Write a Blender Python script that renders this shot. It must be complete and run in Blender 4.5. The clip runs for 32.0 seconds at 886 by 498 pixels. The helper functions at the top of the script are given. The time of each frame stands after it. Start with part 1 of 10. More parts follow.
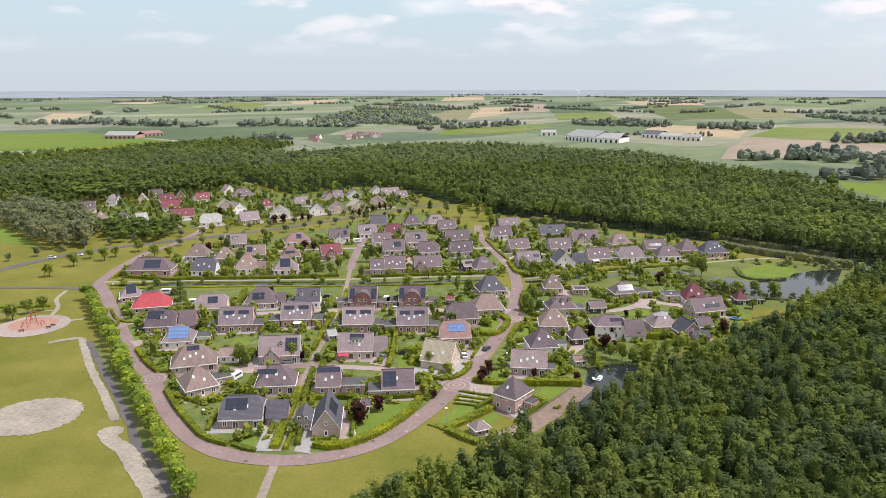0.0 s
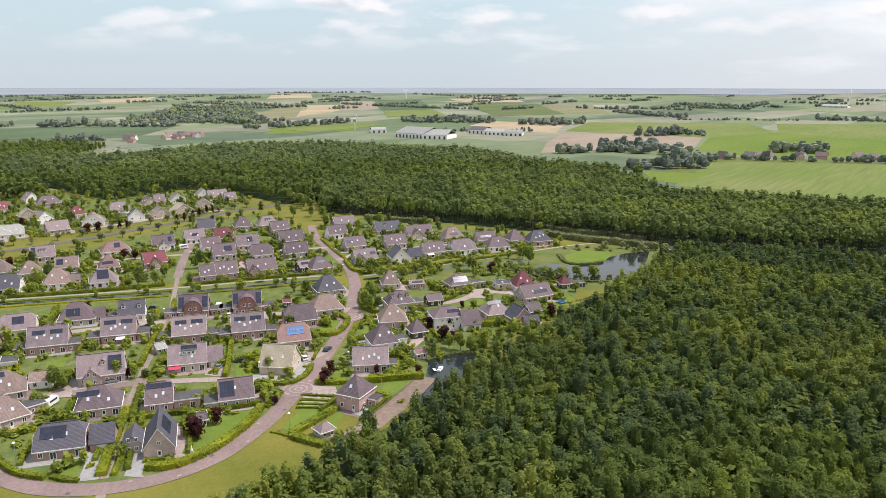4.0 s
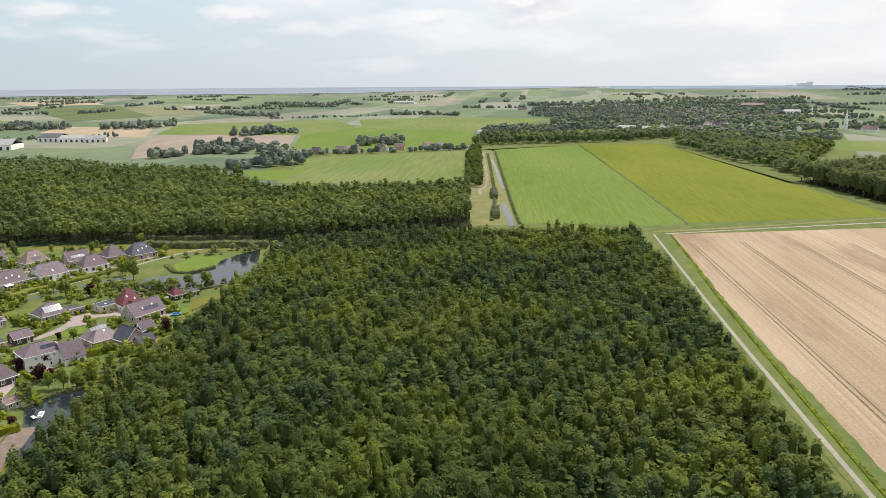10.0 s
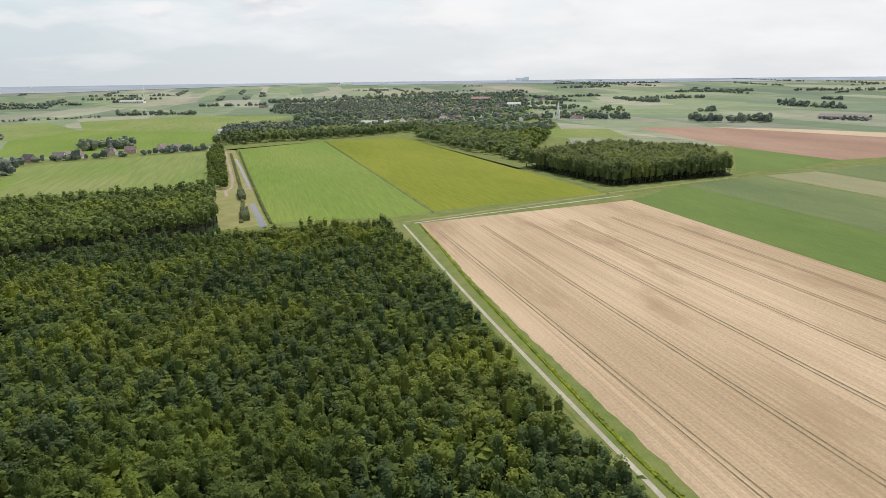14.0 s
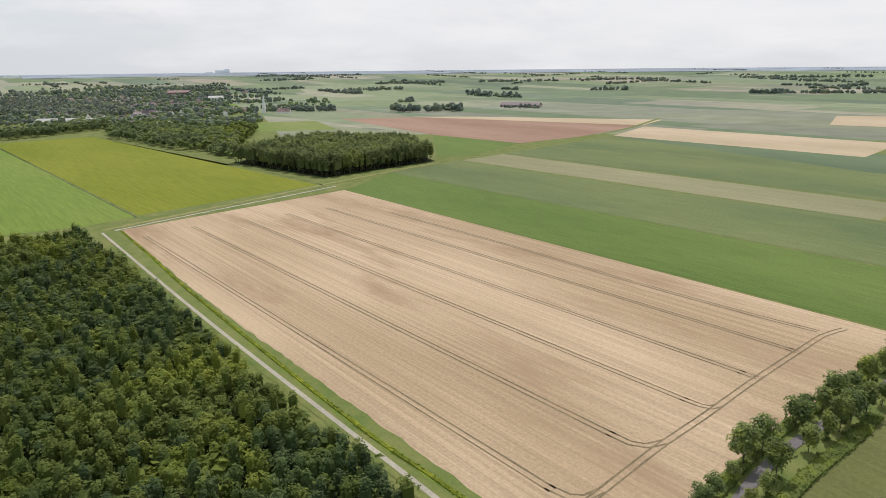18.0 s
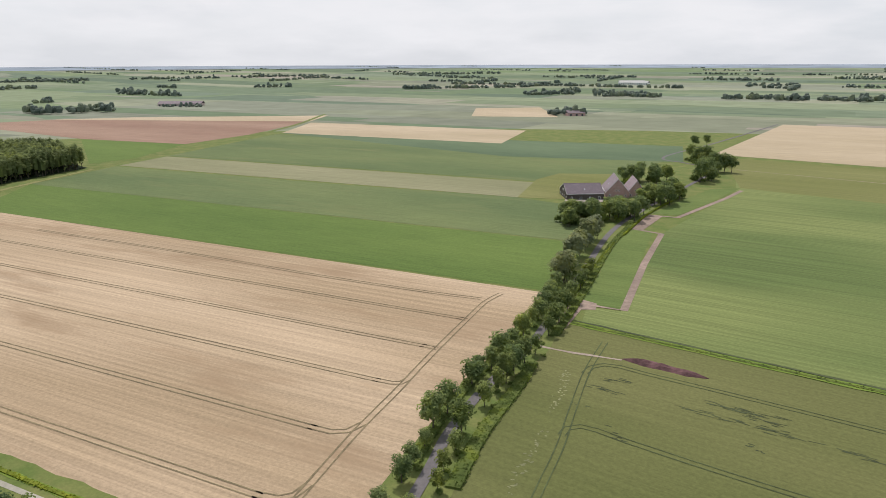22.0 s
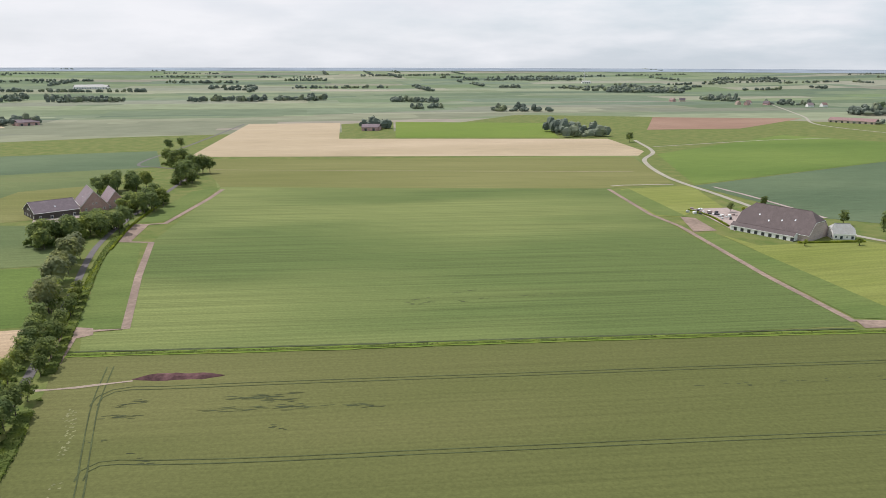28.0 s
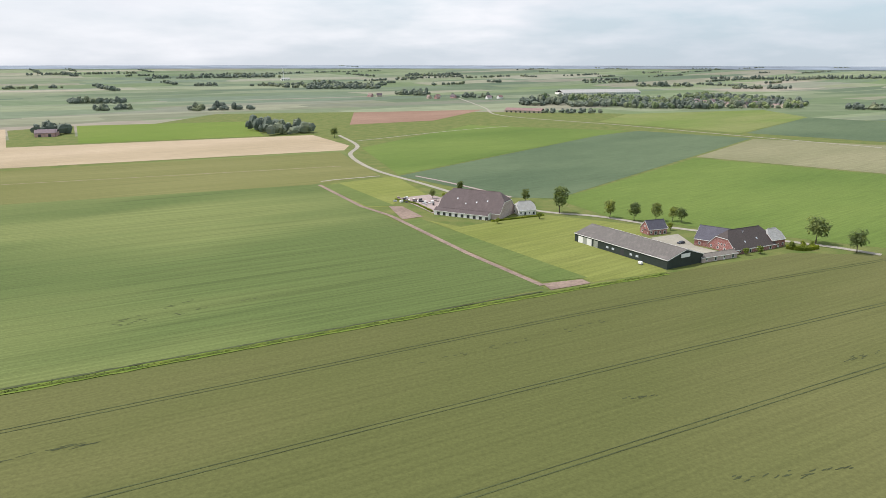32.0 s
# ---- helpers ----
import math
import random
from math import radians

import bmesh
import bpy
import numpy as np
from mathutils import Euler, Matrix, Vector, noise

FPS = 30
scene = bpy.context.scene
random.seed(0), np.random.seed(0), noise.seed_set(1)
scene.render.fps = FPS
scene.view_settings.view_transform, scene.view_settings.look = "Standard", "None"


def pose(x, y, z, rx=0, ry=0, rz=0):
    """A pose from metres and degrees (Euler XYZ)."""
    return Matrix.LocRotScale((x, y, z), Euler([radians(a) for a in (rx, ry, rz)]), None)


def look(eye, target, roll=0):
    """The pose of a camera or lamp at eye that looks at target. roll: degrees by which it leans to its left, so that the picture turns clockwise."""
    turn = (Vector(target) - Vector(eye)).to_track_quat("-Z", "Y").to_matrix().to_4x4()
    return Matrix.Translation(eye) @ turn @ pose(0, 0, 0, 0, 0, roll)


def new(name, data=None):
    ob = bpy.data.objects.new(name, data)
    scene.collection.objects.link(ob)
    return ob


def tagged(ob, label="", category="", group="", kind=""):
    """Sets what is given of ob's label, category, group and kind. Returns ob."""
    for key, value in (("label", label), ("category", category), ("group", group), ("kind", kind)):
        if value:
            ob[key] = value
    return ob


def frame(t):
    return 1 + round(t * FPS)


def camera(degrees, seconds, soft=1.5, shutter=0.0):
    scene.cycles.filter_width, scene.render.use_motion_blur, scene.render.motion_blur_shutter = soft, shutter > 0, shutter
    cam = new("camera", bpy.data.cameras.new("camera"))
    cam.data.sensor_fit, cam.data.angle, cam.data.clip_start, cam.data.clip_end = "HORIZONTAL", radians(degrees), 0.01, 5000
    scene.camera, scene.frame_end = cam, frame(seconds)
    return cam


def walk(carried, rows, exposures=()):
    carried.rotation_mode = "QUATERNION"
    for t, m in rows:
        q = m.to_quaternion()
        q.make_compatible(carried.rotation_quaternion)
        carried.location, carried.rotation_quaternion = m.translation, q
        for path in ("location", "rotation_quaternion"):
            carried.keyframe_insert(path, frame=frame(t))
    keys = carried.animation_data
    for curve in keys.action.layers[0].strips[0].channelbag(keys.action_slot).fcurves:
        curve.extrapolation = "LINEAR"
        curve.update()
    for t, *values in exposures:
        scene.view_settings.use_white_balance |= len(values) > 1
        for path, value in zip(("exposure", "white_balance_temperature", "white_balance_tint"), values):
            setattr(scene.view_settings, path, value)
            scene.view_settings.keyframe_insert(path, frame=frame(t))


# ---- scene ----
EYE = 92.0


def cam_pose(yaw, pitch, roll):
    return pose(0, 0, EYE, 0, 0, yaw) @ pose(0, 0, 0, 90 + pitch) @ pose(0, 0, 0, 0, 0, roll)


cam = camera(63.74, 32.0, soft=0.85)
PATH = [
    (0, -0.02, -12.903, -0.062), (0.5, -1.07, -12.897, -0.098), (1, -2.39, -12.910, -0.058),
    (1.5, -3.53, -12.930, -0.083), (2, -5.02, -12.955, -0.086), (2.5, -6.74, -13.007, -0.016),
    (4.5, -16.15, -13.111, 0.021), (5, -18.80, -13.130, -0.023), (5.5, -21.07, -13.131, -0.042),
    (6, -23.72, -13.124, -0.073), (6.5, -25.99, -13.130, -0.082), (7, -29.01, -13.124, -0.134),
    (7.5, -31.69, -13.133, -0.192), (8, -34.77, -13.116, -0.192), (8.5, -37.22, -13.118, -0.271),
    (9, -39.94, -13.129, -0.278), (9.5, -42.11, -13.138, -0.279), (10, -44.80, -13.170, -0.335),
    (10.5, -47.54, -13.204, -0.470), (11, -50.07, -13.232, -0.570), (11.5, -52.53, -13.299, -0.654),
    (12, -54.91, -13.340, -0.648), (12.5, -57.28, -13.397, -0.640), (13, -59.69, -13.459, -0.617),
    (13.5, -62.20, -13.531, -0.672), (14, -64.85, -13.610, -0.691), (14.5, -67.56, -13.695, -0.735),
    (16.5, -78.26, -14.136, -0.780), (17, -81.29, -14.218, -0.691), (17.5, -84.44, -14.326, -0.687),
    (18, -87.77, -14.427, -0.575), (18.5, -91.06, -14.504, -0.582), (19, -94.21, -14.561, -0.518),
    (19.5, -97.30, -14.643, -0.468), (20, -100.42, -14.711, -0.446), (20.5, -103.48, -14.730, -0.429),
    (21, -106.81, -14.775, -0.346), (21.5, -110.28, -14.810, -0.262), (22, -113.79, -14.824, -0.202),
    (22.5, -117.31, -14.814, -0.119), (23, -120.71, -14.834, 0.079), (23.5, -124.20, -14.823, 0.140),
    (24, -127.39, -14.782, 0.194), (24.5, -130.51, -14.736, 0.272), (25, -133.91, -14.683, 0.304),
    (25.5, -137.31, -14.644, 0.356), (27.5, -150.87, -14.581, 0.183), (28, -154.19, -14.604, 0.150),
    (28.5, -157.70, -14.618, 0.107), (29, -160.74, -14.636, 0.078), (29.5, -163.97, -14.686, 0.045),
    (30, -166.96, -14.716, -0.034), (30.5, -169.86, -14.737, 0.028), (31, -172.70, -14.788, 0.027),
    (31.5, -175.06, -14.798, -0.005), (32, -177.38, -14.796, 0.076),
]
walk(cam, [(t, cam_pose(a, b, c)) for t, a, b, c in PATH],
     exposures=[(0.0, 0.10, 6350, 14), (8.0, 0.07, 6350, 11), (14.0, -0.05, 6350, 10), (20.0, -0.17, 6300, 12), (26.0, -0.15, 6200, 12), (32.0, 0.03, 6200, 12)])

# ---- daylight: hazy June noon, thin broken cloud ----
SUN_AZ, SUN_EL = 95.0, 60.0          # degrees clockwise from +y, and above the horizon
world = bpy.data.worlds.new("sky")
scene.world = world
world.use_nodes = True
wn, wl = world.node_tree.nodes, world.node_tree.links
wn.clear()


def wnode(kind, **kw):
    n = wn.new(kind)
    for k, v in kw.items():
        n.inputs[k].default_value = v
    return n


def wmath(op, a, b=None):
    n = wn.new("ShaderNodeMath")
    n.operation = op
    for i, v in enumerate((a, b)):
        if v is None:
            continue
        if isinstance(v, (int, float)):
            n.inputs[i].default_value = v
        else:
            wl.new(v, n.inputs[i])
    return n.outputs[0]


sky = wn.new("ShaderNodeTexSky")
sky.sky_type = "NISHITA"
sky.sun_disc = False
sky.sun_elevation, sky.sun_rotation = radians(SUN_EL), radians(SUN_AZ)
sky.air_density, sky.dust_density, sky.ozone_density = 1.0, 3.0, 1.0
sky_low = wn.new("ShaderNodeVectorMath")
sky_low.operation = "SCALE"
sky_low.inputs["Scale"].default_value = 0.10
wl.new(sky.outputs[0], sky_low.inputs[0])
co = wn.new("ShaderNodeTexCoord")
sep = wn.new("ShaderNodeSeparateXYZ")
wl.new(co.outputs["Generated"], sep.inputs[0])
flat = wn.new("ShaderNodeCombineXYZ")
wl.new(sep.outputs[0], flat.inputs[0])
wl.new(sep.outputs[1], flat.inputs[1])
wl.new(wmath("MULTIPLY", sep.outputs[2], 4.2), flat.inputs[2])
cloud = wnode("ShaderNodeTexNoise", Scale=6.5, Detail=6.0, Roughness=0.52)
wl.new(flat.outputs[0], cloud.inputs["Vector"])
veil = wnode("ShaderNodeTexNoise", Scale=3.0, Detail=4.0, Roughness=0.5)
wl.new(flat.outputs[0], veil.inputs["Vector"])
# more cloud towards the sun's side of the sky
lean = wmath("MULTIPLY", sep.outputs[0], 0.20)
south = wmath("MULTIPLY", wmath("MULTIPLY", sep.outputs[1], -1.0), 0.15)
high = wmath("MULTIPLY", wmath("SUBTRACT", wmath("MINIMUM", sep.outputs[2], 0.14), 0.075), 2.4)
amount = wmath("ADD", wmath("ADD", wmath("ADD", cloud.outputs["Fac"], lean), south), high)
mask = wn.new("ShaderNodeValToRGB")
mask.color_ramp.elements[0].position, mask.color_ramp.elements[1].position = 0.42, 0.80
wl.new(amount, mask.inputs[0])
tone = wn.new("ShaderNodeValToRGB")
tone.color_ramp.elements[0].color, tone.color_ramp.elements[1].color = (0.70, 0.725, 0.76, 1), (0.93, 0.92, 0.91, 1)
tone.color_ramp.elements[0].position, tone.color_ramp.elements[1].position = 0.30, 0.62
wl.new(wmath("ADD", veil.outputs["Fac"], wmath("MULTIPLY", lean, 0.8)), tone.inputs[0])
hazy = wn.new("ShaderNodeMix")
hazy.data_type = "RGBA"
hazy.inputs["Factor"].default_value = 0.85
glow = wn.new("ShaderNodeMix")
glow.data_type = "RGBA"
glow.inputs["B"].default_value = (0.93, 0.93, 0.935, 1)
rise = wn.new("ShaderNodeMix")
rise.data_type = "RGBA"
rise.inputs["A"].default_value, rise.inputs["B"].default_value = (0.640, 0.712, 0.748, 1), (0.590, 0.760, 0.815, 1)
wl.new(wmath("MINIMUM", wmath("MULTIPLY", wmath("MAXIMUM", sep.outputs[2], 0.0), 7.5), 1.0), rise.inputs["Factor"])
wl.new(rise.outputs["Result"], glow.inputs["A"])
wl.new(wmath("MINIMUM", wmath("MULTIPLY", wmath("MAXIMUM", wmath("ADD", sep.outputs[0], wmath("MULTIPLY", sep.outputs[1], -0.25)), 0.0), 0.85), 0.85), glow.inputs["Factor"])
wl.new(glow.outputs["Result"], hazy.inputs["B"])
wl.new(sky_low.outputs[0], hazy.inputs["A"])
mixc = wn.new("ShaderNodeMix")
mixc.data_type = "RGBA"
wl.new(mask.outputs[0], mixc.inputs["Factor"])
wl.new(hazy.outputs["Result"], mixc.inputs["A"])
wl.new(tone.outputs[0], mixc.inputs["B"])
# loose heaped clouds, lit on top and grey below, fading out in the low haze
puffs = []
for up in (0.0, 0.012):
    raised = wn.new("ShaderNodeCombineXYZ")
    wl.new(sep.outputs[0], raised.inputs[0])
    wl.new(sep.outputs[1], raised.inputs[1])
    wl.new(wmath("MULTIPLY", wmath("ADD", sep.outputs[2], up), 3.0), raised.inputs[2])
    puff = wnode("ShaderNodeTexNoise", Scale=8.5, Detail=5.0, Roughness=0.5)
    wl.new(raised.outputs[0], puff.inputs["Vector"])
    puffs.append(puff.outputs["Fac"])
heap = wn.new("ShaderNodeValToRGB")
heap.color_ramp.elements[0].position, heap.color_ramp.elements[1].position = 0.50, 0.63
wl.new(puffs[0], heap.inputs[0])
lit = wn.new("ShaderNodeValToRGB")
lit.color_ramp.elements[0].color, lit.color_ramp.elements[1].color = (0.685, 0.680, 0.715, 1), (0.95, 0.91, 0.895, 1)
wl.new(wmath("ADD", wmath("MULTIPLY", wmath("SUBTRACT", puffs[0], puffs[1]), 7.0), 0.55), lit.inputs[0])
above = wmath("MINIMUM", wmath("MAXIMUM", wmath("MULTIPLY", wmath("SUBTRACT", sep.outputs[2], 0.035), 13.0), 0.0), 0.85)
north = wmath("MINIMUM", wmath("MAXIMUM", wmath("ADD", wmath("MULTIPLY", sep.outputs[1], 0.8), 0.45), 0.22), 1.0)
heaped = wn.new("ShaderNodeMix")
heaped.data_type = "RGBA"
wl.new(wmath("MULTIPLY", wmath("MULTIPLY", heap.outputs[0], above), north), heaped.inputs["Factor"])
wl.new(mixc.outputs["Result"], heaped.inputs["A"])
wl.new(lit.outputs[0], heaped.inputs["B"])
bg = wnode("ShaderNodeBackground", Strength=1.04)
wl.new(heaped.outputs["Result"], bg.inputs[0])
wout = wn.new("ShaderNodeOutputWorld")
wl.new(bg.outputs[0], wout.inputs[0])

sun = new("sun", bpy.data.lights.new("sun", "SUN"))
sun.data.energy, sun.data.angle, sun.data.color = 4.3, radians(1.0), (1.0, 0.945, 0.895)
sa, se = radians(SUN_AZ), radians(SUN_EL)
sun_way = Vector((math.sin(sa) * math.cos(se), math.cos(sa) * math.cos(se), math.sin(se)))
sun.matrix_world = look(sun_way * 500, (0, 0, 0))


# ---- materials ----
def material(name, rough=0.9, metal=0.0, spec=0.3):
    m = bpy.data.materials.new(name)
    m.use_nodes = True
    b = m.node_tree.nodes["Principled BSDF"]
    b.inputs["Roughness"].default_value, b.inputs["Metallic"].default_value = rough, metal
    b.inputs["Specular IOR Level"].default_value = spec
    return m, m.node_tree.nodes, m.node_tree.links, b


def ramp(n, l, fac, *stops):
    r = n.new("ShaderNodeValToRGB")
    while len(r.color_ramp.elements) < len(stops):
        r.color_ramp.elements.new(0.5)
    for e, (p, c) in zip(r.color_ramp.elements, stops):
        e.position, e.color = p, (*c, 1)
    l.new(fac, r.inputs[0])
    return r.outputs[0]


def noise_fac(n, l, scale, detail=4.0, rough=0.55, stretch=None, turn=0.0, local=False):
    tc = n.new("ShaderNodeTexCoord") if local else n.new("ShaderNodeNewGeometry")
    out = tc.outputs["Object"] if local else tc.outputs["Position"]
    if stretch:
        mp = n.new("ShaderNodeMapping")
        mp.vector_type = "TEXTURE"
        mp.inputs["Rotation"].default_value = (0, 0, radians(turn))
        mp.inputs["Scale"].default_value = stretch
        l.new(out, mp.inputs[0])
        out = mp.outputs[0]
    t = n.new("ShaderNodeTexNoise")
    t.inputs["Scale"].default_value, t.inputs["Detail"].default_value, t.inputs["Roughness"].default_value = scale, detail, rough
    l.new(out, t.inputs["Vector"])
    return t.outputs["Fac"]


def mixed(n, l, a, b, fac, how="MIX"):
    x = n.new("ShaderNodeMix")
    x.data_type, x.blend_type = "RGBA", how
    if isinstance(fac, float):
        x.inputs["Factor"].default_value = fac
    else:
        l.new(fac, x.inputs["Factor"])
    for key, v in (("A", a), ("B", b)):
        if isinstance(v, tuple):
            x.inputs[key].default_value = (*v, 1)
        else:
            l.new(v, x.inputs[key])
    return x.outputs["Result"]


def bump(n, l, b, fac, strength, dist):
    u = n.new("ShaderNodeBump")
    u.inputs["Strength"].default_value, u.inputs["Distance"].default_value = strength, dist
    l.new(fac, u.inputs["Height"])
    l.new(u.outputs[0], b.inputs["Normal"])


def shade(c, k):
    return tuple(v * k for v in c)


def grainy(name, c, rough=0.9, scale=0.6, vary=0.25, big=0.08, metal=0.0, spec=0.3, bumped=0.0, local=False, each=0.0):
    """A surface with fine grain and broad stains; each: how much single pieces differ."""
    m, n, l, b = material(name, rough, metal, spec)
    fine = ramp(n, l, noise_fac(n, l, scale, 5, 0.6, local=local), (0.3, shade(c, 1 - vary)), (0.7, shade(c, 1 + vary)))
    wide = ramp(n, l, noise_fac(n, l, scale * big, 3, local=local), (0.3, (1 - vary,) * 3), (0.7, (1 + vary * 0.6,) * 3))
    col = mixed(n, l, fine, wide, 1.0, "MULTIPLY")
    if each:
        oi = n.new("ShaderNodeObjectInfo")
        col = mixed(n, l, col, ramp(n, l, oi.outputs["Random"], (0.0, (1 - each,) * 3), (1.0, (1 + each,) * 3)), 1.0, "MULTIPLY")
    l.new(col, b.inputs["Base Color"])
    if bumped:
        bump(n, l, b, noise_fac(n, l, scale * 2, 4, local=local), 0.6, bumped)
    return m


def foliage(name, dark, light, patch=0.05, each=False, thin=0.52):
    m, n, l, b = material(name, 0.85, spec=0.15)
    g = n.new("ShaderNodeNewGeometry")
    leaf = ramp(n, l, g.outputs["Random Per Island"], (0.0, shade(dark, 0.88)), (0.5, tuple(0.82 * a + 0.18 * b for a, b in zip(dark, light))), (1.0, tuple(0.35 * a + 0.65 * b for a, b in zip(dark, light))))
    broad = ramp(n, l, noise_fac(n, l, patch, 2, 0.5), (0.32, (0.72, 0.75, 0.76)), (0.5, (1.0, 1.0, 1.0)), (0.68, (1.34, 1.27, 0.90)))
    col = mixed(n, l, leaf, broad, 1.0, "MULTIPLY")
    if each:
        oi = n.new("ShaderNodeObjectInfo")
        tint = ramp(n, l, oi.outputs["Random"], (0.0, (0.76, 0.81, 0.80)), (0.5, (1, 1, 1)), (1.0, (1.26, 1.18, 0.90)))
        col = mixed(n, l, col, tint, 1.0, "MULTIPLY")
    l.new(col, b.inputs["Base Color"])
    tr = n.new("ShaderNodeBsdfTranslucent")
    l.new(col, tr.inputs[0])
    mx = n.new("ShaderNodeMixShader")
    mx.inputs[0].default_value = thin
    l.new(b.outputs[0], mx.inputs[1])
    l.new(tr.outputs[0], mx.inputs[2])
    l.new(mx.outputs[0], n["Material Output"].inputs[0])
    return m


def crop(name, c1, c2, turn, row=1.6, wide=0.010, fleck=0.0, c3=None, long=18.0, sharp=0.16, deep=1.0):
    """A sown field: faint rows along turn (degrees from +x), broad patches from c1 to c2, fine grain."""
    m, n, l, b = material(name, 0.95, spec=0.1)
    rows = noise_fac(n, l, 1.0 / row, 3, 0.6, stretch=(long, 1.0, 1.0), turn=turn)
    broad = noise_fac(n, l, wide, 3, 0.5, stretch=(3.0, 1.0, 1.0), turn=turn)
    grain = noise_fac(n, l, 0.9, 5, 0.7)
    col = ramp(n, l, broad, (0.5 - sharp, c1), (0.5 + sharp, c2))
    col = mixed(n, l, col, ramp(n, l, rows, (0.3, (1 - 0.17 * deep,) * 3), (0.7, (1 + 0.13 * deep,) * 3)), 1.0, "MULTIPLY")
    col = mixed(n, l, col, ramp(n, l, grain, (0.25, (0.78,) * 3), (0.75, (1.19,) * 3)), 1.0, "MULTIPLY")
    if c3:
        spots = ramp(n, l, noise_fac(n, l, 0.035, 5, 0.65, stretch=(4.0, 1.0, 1.0), turn=turn), (0.53, (0, 0, 0)), (0.70, (1, 1, 1)))
        col = mixed(n, l, col, c3, spots)
    l.new(col, b.inputs["Base Color"])
    bump(n, l, b, rows, 0.5, 0.15)
    return m


def patchwork():
    """The wide polder: strips of meadow, grain and root crops, with far haze in the colours."""
    m, n, l, b = material("polder", 0.95, spec=0.1)
    g = n.new("ShaderNodeNewGeometry")
    cols = None
    for i, (sx, sy, turn) in enumerate(((520, 170, 37), (900, 330, 37))):
        mp = n.new("ShaderNodeMapping")
        mp.vector_type = "TEXTURE"
        mp.inputs["Rotation"].default_value = (0, 0, radians(turn))
        mp.inputs["Scale"].default_value = (sx, sy, 1000000)
        l.new(g.outputs["Position"], mp.inputs[0])
        v = n.new("ShaderNodeTexVoronoi")
        v.distance = "CHEBYCHEV"
        v.inputs["Scale"].default_value, v.inputs["Randomness"].default_value = 1.0, 0.75
        l.new(mp.outputs[0], v.inputs["Vector"])
        sp = n.new("ShaderNodeSeparateColor")
        l.new(v.outputs["Color"], sp.inputs[0])
        # crop colours greyed and, below, blued: the haze is painted into them
        one = ramp(n, l, sp.outputs[i], (0.0, (0.128, 0.162, 0.087)), (0.16, (0.189, 0.218, 0.122)), (0.30, (0.105, 0.137, 0.087)),
                   (0.45, (0.226, 0.246, 0.150)), (0.58, (0.147, 0.190, 0.089)), (0.70, (0.324, 0.293, 0.219)), (0.78, (0.142, 0.176, 0.117)), (0.92, (0.273, 0.237, 0.182)))
        one.node.color_ramp.interpolation = "CONSTANT"
        cols = one if cols is None else mixed(n, l, cols, one, 0.4)
    col = mixed(n, l, cols, ramp(n, l, noise_fac(n, l, 0.02, 5), (0.3, (0.74, 0.76, 0.78)), (0.7, (0.98, 1.0, 1.04))), 1.0, "MULTIPLY")
    l.new(col, b.inputs["Base Color"])
    return m


def grass_mat(name, c1, c2, scale=0.05, dry=(0.20, 0.19, 0.07)):
    m, n, l, b = material(name, 0.95, spec=0.1)
    col = ramp(n, l, noise_fac(n, l, scale, 4, 0.6), (0.32, c1), (0.68, c2))
    col = mixed(n, l, col, ramp(n, l, noise_fac(n, l, 1.1, 5, 0.7), (0.25, (0.82,) * 3), (0.75, (1.16,) * 3)), 1.0, "MULTIPLY")
    col = mixed(n, l, col, dry, ramp(n, l, noise_fac(n, l, 0.11, 5, 0.7), (0.58, (0, 0, 0)), (0.80, (0.7,) * 3)))
    l.new(col, b.inputs["Base Color"])
    return m


def water_mat():
    m, n, l, b = material("water", 0.05, spec=0.36)
    col = ramp(n, l, noise_fac(n, l, 0.08, 3), (0.3, (0.014, 0.018, 0.022)), (0.7, (0.026, 0.031, 0.034)))
    l.new(col, b.inputs["Base Color"])
    bump(n, l, b, noise_fac(n, l, 1.5, 3), 0.15, 0.05)
    return m


def tiles(name, c):
    """Roof tiles: courses along the slope, weathered in patches, each house a little different."""
    m, n, l, b = material(name, 0.75, spec=0.3)
    tc = n.new("ShaderNodeTexCoord")
    w = n.new("ShaderNodeTexWave")
    w.wave_type, w.bands_direction = "BANDS", "Z"
    w.inputs["Scale"].default_value, w.inputs["Distortion"].default_value = 1.3, 0.6
    l.new(tc.outputs["Object"], w.inputs["Vector"])
    fine = ramp(n, l, noise_fac(n, l, 2.2, 5, 0.65, local=True), (0.3, shade(c, 0.72)), (0.7, shade(c, 1.28)))
    oi = n.new("ShaderNodeObjectInfo")
    col = mixed(n, l, fine, ramp(n, l, oi.outputs["Random"], (0.0, (0.8, 0.8, 0.82)), (1.0, (1.22, 1.18, 1.14))), 1.0, "MULTIPLY")
    col = mixed(n, l, col, ramp(n, l, w.outputs["Fac"], (0.0, (0.86,) * 3), (1.0, (1.06,) * 3)), 1.0, "MULTIPLY")
    col = mixed(n, l, col, shade(c, 1.6), ramp(n, l, noise_fac(n, l, 0.35, 4, 0.6, local=True), (0.5, (0, 0, 0)), (0.8, (0.5,) * 3)))
    l.new(col, b.inputs["Base Color"])
    bump(n, l, b, w.outputs["Fac"], 0.5, 0.05)
    return m


